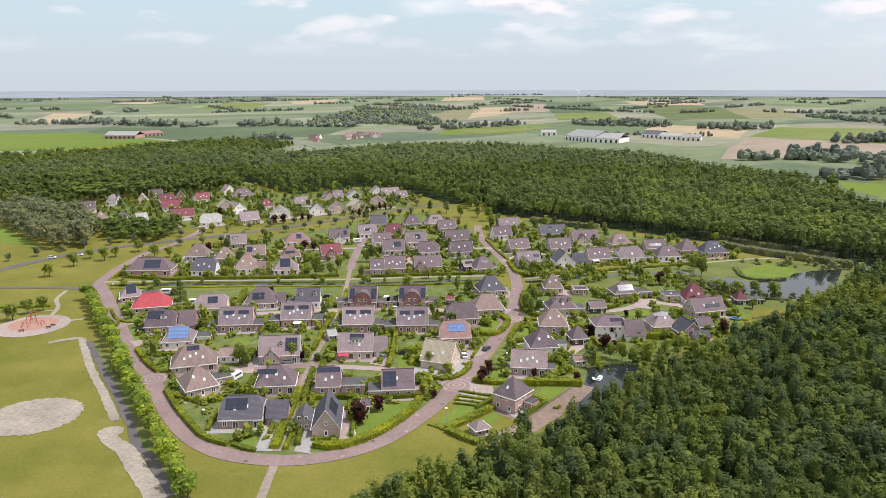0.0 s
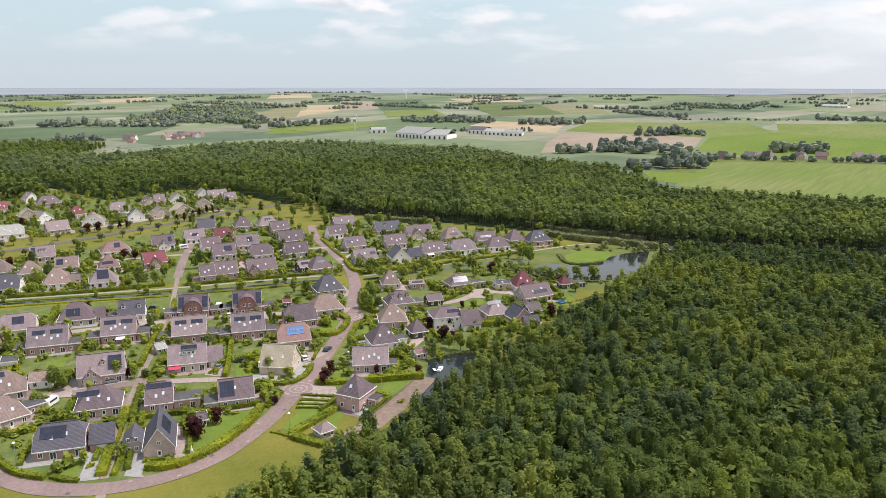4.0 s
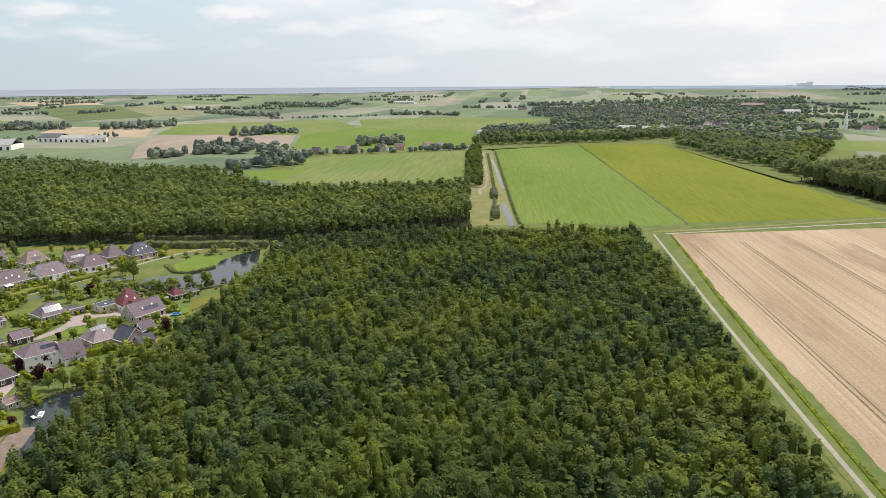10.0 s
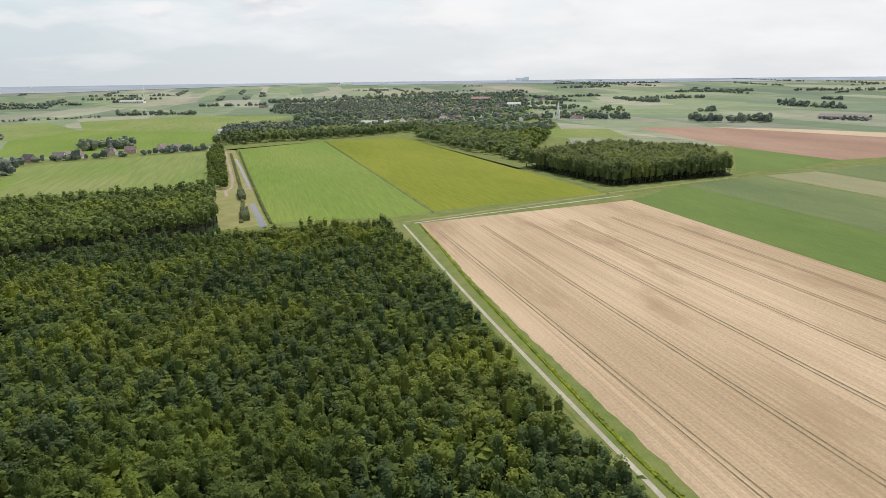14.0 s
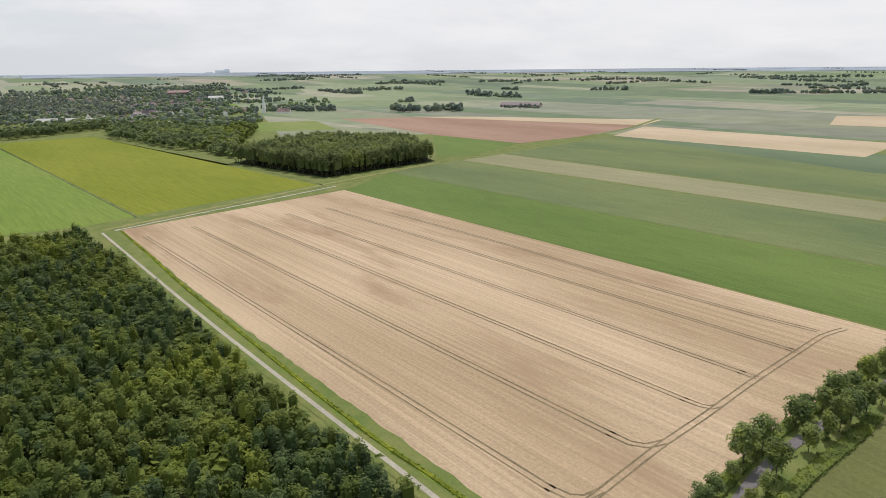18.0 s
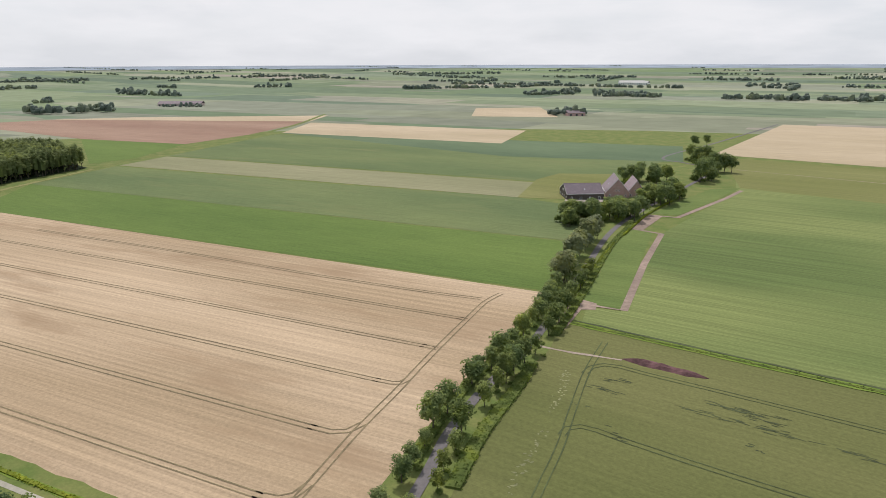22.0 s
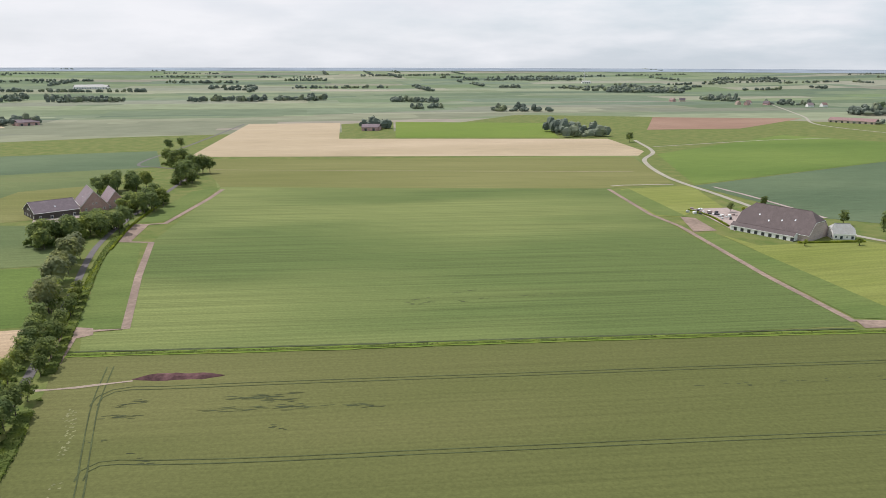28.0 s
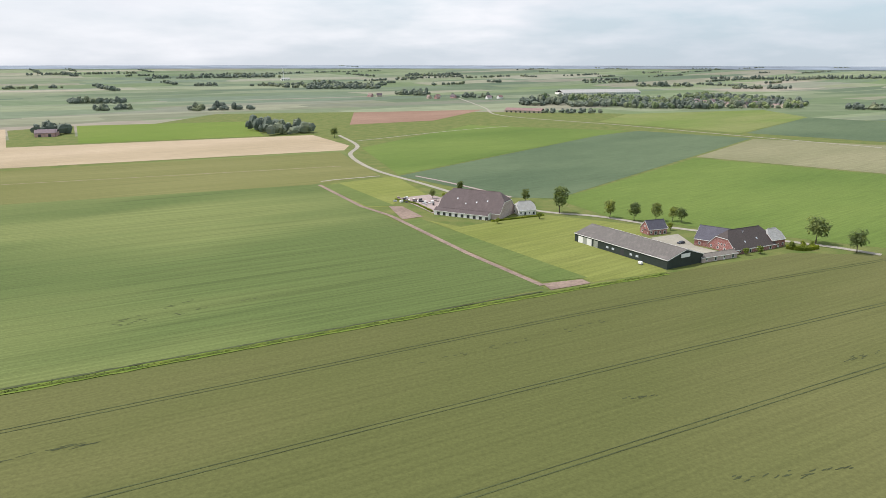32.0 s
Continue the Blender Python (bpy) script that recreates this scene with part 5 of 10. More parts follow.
def clump(a, b, depth, h, seed, label="far clump of dark green trees"):
    """A ragged belt of trees between two places, with gaps and uneven tops."""
    rng = np.random.default_rng(seed)
    a, b = np.array(a), np.array(b)
    t = b - a
    n = np.array([-t[1], t[0]]) / np.linalg.norm(t)
    if n @ a < 0:
        n = -n
    count = int(max(6, np.linalg.norm(t) / 4.6 + depth / 3))
    u = np.sort(rng.uniform(0, 1, count))
    u = u[(np.sin(u * 17 + seed) + rng.uniform(-0.6, 1.2, count)) > -0.85]
    p = a + u[:, None] * t + n * (rng.uniform(0, 1, len(u)) ** 1.5 * depth)[:, None]
    p = np.hstack([p, np.array([ground_z(*v) for v in p]).reshape(-1, 1)])
    tp = [far_crown(seed + k, h * f, h * g, 2, 7) for k, (f, g) in enumerate(((0.95, 1.0), (1.1, 0.8), (0.75, 1.05), (0.55, 0.95)))]
    return stuff("tree_belt", scatter(tp, p, rng, 0.65, 1.2), [M_FAR_HAZE_LEAF], label, "trees")


# distant groves and farm belts round the horizon
k = 300
for a, b, depth, h in (
        ((550.4, 781.6), (620.1, 738.1), 12, 9), ((668.9, 847.1), (720.3, 814.1), 30, 13), ((620.1, 738.1), (740.1, 686.6), 5, 9), ((285.3, 1363.6), (402.5, 1361.7), 6, 8), ((393.6, 1331.1), (502.7, 1329.3), 6, 8), ((415.9, 1721.1), (484.3, 1712.1), 40, 15), ((1024.2, 1679.4), (1311.0, 1572.9), 3, 6), ((548.0, 1001.7), (480.1, 758.0), 40, 13),
        ((-1043.4, 1747.4), (-818.8, 1794.8), 60, 14), ((-822.6, 1742.9), (-630.5, 1666.6), 70, 15), ((-583.1, 1642.8), (-541.4, 1737.2), 25, 12), ((-486.4, 1687.2), (-209.2, 1635.6), 90, 15),
        ((-322.7, 1231.1), (-260.1, 1256.3), 40, 14), ((-342.0, 1959.8), (-31.6, 1726.8), 120, 16), ((-27.7, 1507.9), (197.5, 1722.1), 60, 13), ((304.9, 1719.9), (503.6, 1621.8), 60, 14),
        ((561.7, 1536.3), (625.5, 1576.2), 30, 14), ((606.0, 1496.5), (735.7, 1574.1), 40, 14), ((372.3, 893.7), (503.2, 913.4), 25, 15), ((652.4, 1156.6), (735.0, 1190.8), 40, 14),
        ((-1435.6, 2621.4), (-1397.3, 2665.5), 30, 14), ((-1446.7, 3192.7), (-1250.5, 3331.7), 40, 14), ((-878.5, 3393.6), (-565.3, 3581.2), 40, 14), ((-222.9, 3443.1), (-36.8, 3545.4), 50, 16),
        ((51.7, 4004.3), (552.0, 4030.5), 40, 16), ((941.7, 3498.9), (1236.5, 3488.2), 50, 15), ((1530.4, 3302.9), (1750.6, 3283.3), 40, 14), ((1346.1, 3355.1), (1435.6, 3382.3), 30, 14),
        ((305.0, 1774.3), (468.3, 1698.3), 50, 14), ((447.3, 931.9), (472.0, 864.4), 60, 15), ((387.7, 711.7), (469.6, 698.5), 30, 13), ((710.7, 1208.6), (753.2, 1145.8), 40, 14),
        ((1081.6, 2154.2), (1069.8, 1724.3), 40, 13), ((691.3, 870.8), (757.3, 852.9), 40, 13), ((1489.7, 2398.3), (1664.7, 2233.5), 60, 14), ((1380.4, 1604.5), (1465.5, 1412.9), 50, 13),
        ((2158.8, 1705.6), (2642.4, 1413.6), 110, 15), ((1793.9, 1122.1), (1867.9, 996.3), 60, 14), ((2503.8, 1275.0), (3016.3, 1033.5), 90, 14), ((2236.7, 929.7), (2355.6, 803.6), 80, 14),
        ((2141.0, 1299.7), (2482.4, 1159.5), 70, 14), ((1902.3, 888.3), (2197.1, 716.8), 70, 13), ((2677.3, 1379.1), (2844.8, 929.5), 60, 14), ((1513.6, 431.3), (1544.5, 288.4), 50, 13),
        ((1477.2, 163.2), (1501.2, 10.8), 70, 15), ((2733.5, 476.7), (2757.1, 348.3), 40, 13), ((2387.7, 2.0), (2398.8, -39.5), 40, 14), ((3531.5, 1013.7), (3666.5, 801.7), 50, 15),
        ((3229.5, 410.3), (3335.5, 107.2), 60, 14), ((3981.5, 1175.5), (4143.6, 614.6), 50, 17)):
    clump(a, b, depth, h, k)
    k += 7
for a, b, depth, h in (
        ((2303.6, 7.9), (2091.6, -135.3), 40, 14), ((1608.1, -66.2), (1581.0, -150.5), 20, 8), ((1882.2, 174.2), (1925.8, 136.0), 30, 13), ((2636.1, -428.6), (2634.1, -565.5), 40, 14),
        ((2245.9, -856.7), (2191.9, -1243.7), 50, 14), ((1709.5, -1003.2), (1661.1, -1138.5), 50, 15), ((1064.7, -667.9), (1023.8, -725.6), 40, 14), ((1577.7, -1119.6), (1464.2, -1211.9), 40, 13),
        ((2793.0, 395.1), (2840.7, 259.1), 50, 14), ((3364.5, -42.1), (3366.4, -402.5), 50, 15), ((3448.0, -466.2), (3374.3, -833.8), 50, 16), ((3373.0, -1226.2), (3221.2, -1734.2), 60, 16),
        ((1302.2, -1307.4), (1244.1, -1411.3), 30, 13), ((1208.2, -1370.9), (1174.9, -1430.4), 40, 17), ((1161.5, -1454.2), (1141.5, -1490.0), 30, 15), ((1102.8, -1460.0), (1066.9, -1523.9), 30, 16), ((542.4, -880.0), (522.5, -914.7), 30, 14),
        ((1683.8, -1200.0), (1451.6, -1206.5), 40, 14), ((1779.8, -1147.2), (1725.9, -1176.8), 40, 14), ((2298.0, -2163.0), (2072.5, -2338.4), 40, 14), ((2032.1, -2581.6), (1870.7, -2692.5), 40, 13),
        ((904.1, -1564.8), (782.2, -1571.6), 30, 12), ((701.6, -1318.2), (666.9, -1380.0), 30, 12), ((530.9, -1329.0), (431.9, -1381.8), 40, 13), ((316.3, -975.6), (273.5, -941.9), 30, 16),
        ((260.4, -897.8), (215.2, -937.5), 40, 15), ((561.9, -2409.0), (353.7, -2527.2), 40, 14), ((1015.5, -2595.1), (948.2, -2629.2), 30, 13), ((1956.0, -3109.0), (1614.3, -3440.5), 40, 15),
        ((1155.7, -3201.5), (955.4, -3343.0), 40, 14), ((325.0, -3515.3), (71.4, -3583.6), 50, 16), ((222.0, -2003.0), (138.0, -1984.2), 40, 14),
        ((892.8, -1548.9), (776.8, -1556.9), 30, 13), ((572.0, -2413.8), (328.0, -2433.5), 40, 14), ((62.1, -1853.3), (-38.6, -1860.6), 30, 12), ((-85.0, -1331.4), (-225.4, -1311.7), 25, 9),
        ((-103.5, -1535.4), (-204.0, -1582.1), 60, 18), ((-194.1, -1503.6), (-322.5, -1512.2), 60, 14), ((-314.9, -1475.4), (-463.5, -1485.3), 70, 14), ((-430.4, -1448.5), (-692.1, -1575.2), 70, 14),
        ((-588.6, -2687.7), (-789.8, -2682.9), 50, 15), ((-728.0, -1468.1), (-791.8, -1439.2), 40, 13), ((328.3, -3436.2), (117.9, -3503.4), 40, 15), ((-875.6, -2522.1), (-1061.9, -2518.2), 40, 13),
        ((-441.1, -2931.9), (-656.9, -3005.3), 40, 13), ((-993.1, -3142.3), (-1670.0, -3104.7), 60, 17), ((1372.4, -3044.4), (872.3, -3258.3), 60, 17), ((226.2, -2029.0), (131.6, -2036.1), 30, 13)):
    clump(a, b, depth, h, k)
    k += 7

# long hedgerows and farm belts far out on the polder
rng_p = np.random.default_rng(63)
for sector in range(18):
    pts = []
    for k in range(11):
        az = radians(-45 + sector * 15 + rng_p.uniform(0, 15))
        r = rng_p.uniform(2500, 4600) if abs(-45 + sector * 15 - 10) > 40 else rng_p.uniform(2600, 3850)
        c = np.array([r * math.sin(az), r * math.cos(az)])
        along = radians(37 if rng_p.uniform() < 0.6 else -53)
        d = np.array([math.cos(along), math.sin(along)])
        length = rng_p.uniform(60, 420)
        m_ = int(length / 8) + 4
        pts.append(c + np.outer(rng_p.uniform(-0.5, 0.5, m_) * length, d) + rng_p.normal(size=(m_, 2)) * 5)
    pts = np.concatenate(pts)
    pts = pts[np.hypot(pts[:, 0], pts[:, 1]) < 4650]
    pts = np.hstack([pts, np.array([ground_z(*v) for v in pts]).reshape(-1, 1)])
    tp = [far_crown(640 + q, hh, hh * 1.3, 1, 3) for q, hh in enumerate((12, 10, 8, 13))]
    stuff("hedgerow_trees", scatter(tp, pts, rng_p, 0.7, 1.2), [M_FAR_HAZE_LEAF], "far hedgerows and farm belts on the polder", "trees")



# ---- houses ----
def roof_shape(kind, w, d, eave, ridge, o=0.28):
    """Upper corner points and faces of a roof over w x d, ridge along x."""
    X, Y = w / 2 + o, d / 2 + o
    drop = (ridge - eave) * o / (d / 2)
    e = eave - drop
    if kind == "gable":
        p = [(-X, -Y, e), (X, -Y, e), (X, 0, ridge), (-X, 0, ridge), (X, Y, e), (-X, Y, e)]
        f = [(0, 1, 2, 3), (3, 2, 4, 5)]
    elif kind == "half":
        z = eave + (ridge - eave) * 0.55
        y = Y * (ridge - z) / (ridge - e)
        r = X - 0.22 * d
        p = [(-X, -Y, e), (X, -Y, e), (X, -y, z), (r, 0, ridge), (-r, 0, ridge), (-X, -y, z), (X, Y, e), (X, y, z), (-X, y, z), (-X, Y, e)]
        f = [(0, 1, 2, 3, 4, 5), (6, 9, 8, 4, 3, 7), (2, 7, 3), (8, 5, 4)]
    else:
        r = max(0.15, (w - d) / 2 + d * 0.06)
        p = [(-X, -Y, e), (X, -Y, e), (X, Y, e), (-X, Y, e), (-r, 0, ridge), (r, 0, ridge)]
        f = [(0, 1, 5, 4), (1, 2, 5), (2, 3, 4, 5), (3, 0, 4)]
    return p, f


def body_bm(kind, w, d, eave, ridge):
    bm = bmesh.new()
    X, Y = w / 2, d / 2
    if kind == "hip":
        box(bm, -X, X, -Y, Y, -0.2, eave - 0.05)
        return bm
    rise = (ridge - eave) * (0.50 if kind == "half" else 0.96)
    side = []
    for x in (-X, X):
        top = [(x, 0, eave + rise - 0.12)] if kind == "gable" else [(x, Y * 0.48, eave + rise - 0.1), (x, -Y * 0.48, eave + rise - 0.1)]
        side.append([bm.verts.new(q) for q in [(x, -Y, -0.2), (x, Y, -0.2), (x, Y, eave - 0.1)] + top + [(x, -Y, eave - 0.1)]])
    a, b = side
    bm.faces.new(a[::-1])
    bm.faces.new(b)
    n = len(a)
    for i in range(n):
        bm.faces.new((a[i], a[(i + 1) % n], b[(i + 1) % n], b[i]))
    bmesh.ops.recalc_face_normals(bm, faces=bm.faces[:])
    return bm


def shared(cache, key, make, mats):
    if key not in cache:
        bm = make()
        me = bpy.data.meshes.new(key[0])
        bm.to_mesh(me)
        bm.free()
        for mm in mats:
            me.materials.append(mm)
        cache[key] = me
    return cache[key]


MESHES = {}


def child(name, me, parent, m, label=""):
    ob = new(name, me)
    ob.parent = parent
    ob.matrix_local = m
    return tagged(ob, label)


def frame_bm(w, h, split=True):
    bm = bmesh.new()
    t = 0.15
    for q in ((-w / 2, w / 2, 0, t), (-w / 2, w / 2, h - t, h), (-w / 2, -w / 2 + t, t, h - t), (w / 2 - t, w / 2, t, h - t)):
        box(bm, q[0], q[1], -0.07, 0.02, q[2], q[3])
    if split and w > 0.8:
        box(bm, -0.05, 0.05, -0.06, 0.02, t, h - t)
    return bm


def window(parent, m, w=1.2, h=1.3, name="window", fine=True):
    """A white window frame with a dark pane, its back against the wall."""
    w, h = round(w, 1), round(h, 1)
    if not fine:
        def both():
            bm = frame_bm(w, h, False)
            n0 = len(bm.faces)
            box(bm, -w / 2 + 0.08, w / 2 - 0.08, -0.03, 0.02, 0.08, h - 0.08)
            bm.faces.ensure_lookup_table()
            for f in bm.faces[n0:]:
                f.material_index = 1
            return bm
        return child(name, shared(MESHES, ("window", w, h), both, [M_TRIM, M_GLASS]), parent, m)
    fr = child(name, shared(MESHES, ("window_frame", w, h), lambda: frame_bm(w, h), [M_TRIM]), parent, m)
    child("pane", shared(MESHES, ("pane", w, h), lambda: boxed(-w / 2 + 0.08, w / 2 - 0.08, -0.03, 0.02, 0.08, h - 0.08), [M_GLASS]), fr, Matrix())
    return fr


def slope_pose(d, eave, ridge, x, v, lift, back=False):
    """A place on the front slope, v from eave (0) to ridge (1); local y runs up the slope."""
    a = math.degrees(math.atan2(ridge - eave, d / 2))
    y, z = -d / 2 * (1 - v), eave + (ridge - eave) * v
    m = pose(x, y, z, a) @ pose(0, 0, lift)
    return pose(0, 0, 0, 0, 0, 180) @ m if back else m


def skylight_bm():
    bm = bmesh.new()
    box(bm, -0.36, 0.36, -0.5, 0.5, -0.05, 0.07)
    return bm


def solar(parent, d, eave, ridge, x, v, nx, ny, mat, fine, tall=1.6, wide=1.0):
    ar = child("solar_rack" if fine else "solar_panel", shared(MESHES, ("solar_rails", nx, ny, fine, mat.name), lambda: boxed(-nx * wide / 2, nx * wide / 2, -ny * tall / 2, ny * tall / 2, 0.0, 0.04), [M_DARK] if fine else [mat]),
               parent, slope_pose(d, eave, ridge, x, v, 0.04))
    me = shared(MESHES, ("solar_panel", mat.name, wide), lambda: boxed(-wide / 2 + 0.03, wide / 2 - 0.03, -tall / 2 + 0.03, tall / 2 - 0.03, 0.04, 0.08), [mat])
    if not fine:
        return ar
    for i in range(nx):
        for j in range(ny):
            child("solar_panel", me, ar, pose((i - (nx - 1) / 2) * wide, (j - (ny - 1) / 2) * tall, 0))
    return ar


def dormer(parent, x, d, eave, ridge, w, roofm, wallm, kind="flat", v=0.42):
    y = -d / 2 * (1 - v)
    z = eave + (ridge - eave) * v
    h = 1.35
    yb = min(0.0, y + h * 1.6 * (d / 2) / (ridge - eave))
    ob = part("dormer", boxed(-w / 2, w / 2, y, yb, z - 0.3, z + h), wallm, parent, m=pose(x, 0, 0))
    bm = bmesh.new()
    if kind == "flat":
        box(bm, -w / 2 - 0.2, w / 2 + 0.2, y - 0.25, yb + 0.4, z + h, z + h + 0.16)
    else:
        slab(bm, [(-w / 2 - 0.2, y - 0.2, z + h - 0.1), (0, y - 0.2, z + h + w * 0.45), (w / 2 + 0.2, y - 0.2, z + h - 0.1),
                  (-w / 2 - 0.2, yb + 0.8, z + h - 0.1), (0, yb + 0.8, z + h + w * 0.45), (w / 2 + 0.2, yb + 0.8, z + h - 0.1)], [(0, 1, 4, 3), (1, 2, 5, 4)], 0.12)
    part("dormer_roof", bm, roofm, ob)
    k = max(1, int(w / 1.2))
    for i in range(k):
        window(ob, pose((i - (k - 1) / 2) * w / k, y - 0.02, z + 0.15), min(1.0, w / k - 0.15), 1.0)
    return ob


def rect_from(a, b, depth):
    """Centre pose and width of a house from the two ends of its front."""
    a, b = Vector((*a, 0)), Vector((*b, 0))
    t = (b - a).normalized()
    n = Vector((-t.y, t.x, 0))
    c = (a + b) / 2 + n * depth / 2
    return pose(c.x, c.y, 0, 0, 0, math.degrees(math.atan2(t.y, t.x))), (b - a).length


ROOF_WORDS = {"sooty": "brown-black tiled roof", "mossy": "black mossy tiled roof", "dark": "anthracite tiled roof", "grey": "grey tiled roof", "blue": "blue-black tiled roof", "brown": "brown-grey tiled roof", "red": "bright red tiled roof",
              "maroon": "maroon tiled roof", "pink": "faded red tiled roof", "tan": "pale straw-coloured roof", "pale": "light grey roof", "shed": "weathered sheet roof", "orange": "orange tiled roof"}
WALL_WORDS = {"brick": "red-brown brick", "pinkb": "pink brick", "greyb": "grey-brown brick", "tanb": "sand-coloured brick", "white": "white rendered", "cream": "cream rendered",
              "wood": "dark boarded", "green": "dark green sheet-clad", "redw": "red brick"}


def house(a, b, depth, kind="hip", wall="greyb", roof="dark", eave=2.7, ridge=8.0, turned=False, sky=0, panels=None, dorm=None, chimney=None, annex=None,
          front=3, name="house", label="", blue=False, awning=None, far=False, storeys=1, place=None, plain=False):
    """A detached house. a, b: ends of its front on the ground; turned: the ridge runs away from the front, gable forwards.
    panels: (x, v, nx, ny); dorm: list of (x, width, kind); annex: list of (x0, x1, depth, height, set back, roof kind)."""
    m, w = place or rect_from(a, b, depth)
    eave, ridge = eave + 0.35, ridge + 0.1
    d = depth
    text = label or f"{WALL_WORDS[wall]} house with {'a hipped' if kind == 'hip' else 'a half-hipped' if kind == 'half' else 'a gabled'} {ROOF_WORDS[roof]}"
    h = thing(name, m, text, "house" if name == "house" else name.replace("_", " "), "houses of the estate" if name == "house" else "")
    near = h.matrix_world.translation.length < 300
    base, (W, D) = Matrix(), (w, d)
    if turned:
        base, (W, D) = pose(0, 0, 0, 0, 0, 90), (d, w)
    wallm, roofm = M_WALL[wall], M_TILE[roof]
    walls = part("wall", body_bm(kind, W, D, eave, ridge), wallm, h, m=base)
    tops, faces = roof_shape(kind, W, D, eave, ridge)
    bm = bmesh.new()
    slab(bm, tops, [tuple(f) for f in faces], 0.20)
    rf = part("roof", bm, roofm, h, m=base)
    # ridge tiles and gutter boards
    xs = [p[0] for p in tops if abs(p[2] - ridge) < 1e-6]
    part("ridge_tiles", boxed(min(xs), max(xs), -0.16, 0.16, ridge - 0.08, ridge + 0.10), roofm, rf)
    o = 0.28
    ez = eave - (ridge - eave) * o / (D / 2)
    if kind == "hip":
        bm = bmesh.new()
        X, Y = W / 2 + o, D / 2 + o
        ring = [[bm.verts.new((sx * (X + q), sy * (Y + q), z)) for sx, sy in ((-1, -1), (1, -1), (1, 1), (-1, 1))] for q, z in ((0, ez - 0.24), (0.12, ez - 0.24), (0.12, ez + 0.02), (0, ez + 0.02))]
        for u, v in zip(ring, ring[1:] + ring[:1]):
            for i in range(4):
                bm.faces.new((u[i], u[(i + 1) % 4], v[(i + 1) % 4], v[i]))
        part("gutter", bm, M_TRIM, rf)
    else:
        for s in (-1, 1):
            y = s * (D / 2 + o)
            part("gutter", boxed(-W / 2 - o, W / 2 + o, min(y, y + s * 0.12), max(y, y + s * 0.12), ez - 0.24, ez + 0.02), M_TRIM, rf)
    if kind != "hip":
        top_z = ridge if kind == "gable" else eave + (ridge - eave) * 0.55
        yy = 0.0 if kind == "gable" else (D / 2 + o) * (ridge - top_z) / (ridge - ez)
        for s in (-1, 1):
            bm = bmesh.new()
            for q in (-1, 1):
                x = s * (W / 2 + o)
                slab(bm, [(x - 0.05, q * (D / 2 + o), ez - 0.05), (x + 0.05, q * (D / 2 + o), ez - 0.05), (x + 0.05, q * yy, top_z - 0.05), (x - 0.05, q * yy, top_z - 0.05)], [(0, 1, 2, 3) if q < 0 else (3, 2, 1, 0)], 0.26)
            if yy:
                slab(bm, [(x - 0.05, -yy, top_z - 0.05), (x + 0.05, -yy, top_z - 0.05), (x + 0.05, yy, top_z - 0.05), (x - 0.05, yy, top_z - 0.05)], [(0, 1, 2, 3)], 0.26)
            bmesh.ops.remove_doubles(bm, verts=bm.verts[:], dist=0.002)
            part("barge_board", bm, M_TRIM, rf)
    # openings: front, back, sides
    wh = min(1.4, eave - 1.1)
    for face, fw, fd, mat4 in (("f", W, D, Matrix()), ("s", D, W, pose(0, 0, 0, 0, 0, 90)), ("t", D, W, pose(0, 0, 0, 0, 0, -90))):
        n = max(2, int(fw / 2.7)) if face == "f" else max(1, int(fw / 4.0))
        n = 0 if plain else min(n, 4) if not far else min(n, 3)
        for i in range(n):
            x = (i - (n - 1) / 2) * fw / n
            is_door = face == ("t" if turned else "f") and i == n // 2
            mm = base @ mat4 @ pose(x, -fd / 2 - 0.02, 0)
            if is_door:
                dr = child("door", shared(MESHES, ("door", 1.0), lambda: boxed(-0.5, 0.5, -0.05, 0.02, 0.0, 2.1), [M_TRIM]), h, mm)
                child("door_glass", shared(MESHES, ("door_glass", 1.0), lambda: boxed(-0.28, 0.28, -0.07, -0.04, 0.9, 1.9), [M_GLASS]), dr, Matrix())
            else:
                tall = (i % 2 == 1 and face == "f")
                window(h, mm @ pose(0, 0, 0.15 if tall else 0.85), 1.6 if tall else 1.2, 2.0 if tall else wh, fine=near)
        if not plain and (storeys > 1 or (face != "f" and kind != "hip")):
            k = n if storeys > 1 else max(1, n - 1)
            for i in range(k):
                window(h, base @ mat4 @ pose((i - (k - 1) / 2) * min(1.9, fw / (k + 1)), -fd / 2 - 0.02, (3.5 if storeys > 1 else eave + 0.55)), 0.9, 1.1, fine=near)
    for i in range(sky):
        x = (i - (sky - 1) / 2) * (W * 0.62 / max(2, sky)) + 0.4 * math.sin(W * 9 + i)
        v = 0.42 + 0.10 * ((i * 7 + int(W * 10)) % 3 - 1)
        child("roof_window", shared(MESHES, ("roof_window",), skylight_bm, [M_SKYL]), rf, slope_pose(D, eave, ridge, x, v, 0.02), "pale glazed roof window")
        if turned or i == 0:
            child("roof_window", shared(MESHES, ("roof_window",), skylight_bm, [M_SKYL]), rf, slope_pose(D, eave, ridge, x, v, 0.02, True))
    for pn in ([panels] if panels and isinstance(panels[0], (int, float)) else panels or []):
        solar(rf, D, eave, ridge, *pn, M_SOLARB if blue else M_SOLAR, h.matrix_world.translation.length < 330)
    for x, dw, dk in dorm or ():
        dormer(rf, x, D, eave, ridge, dw, roofm if dk != "flat" else M_FLATR, M_TRIM if dk == "flat" else wallm, dk)
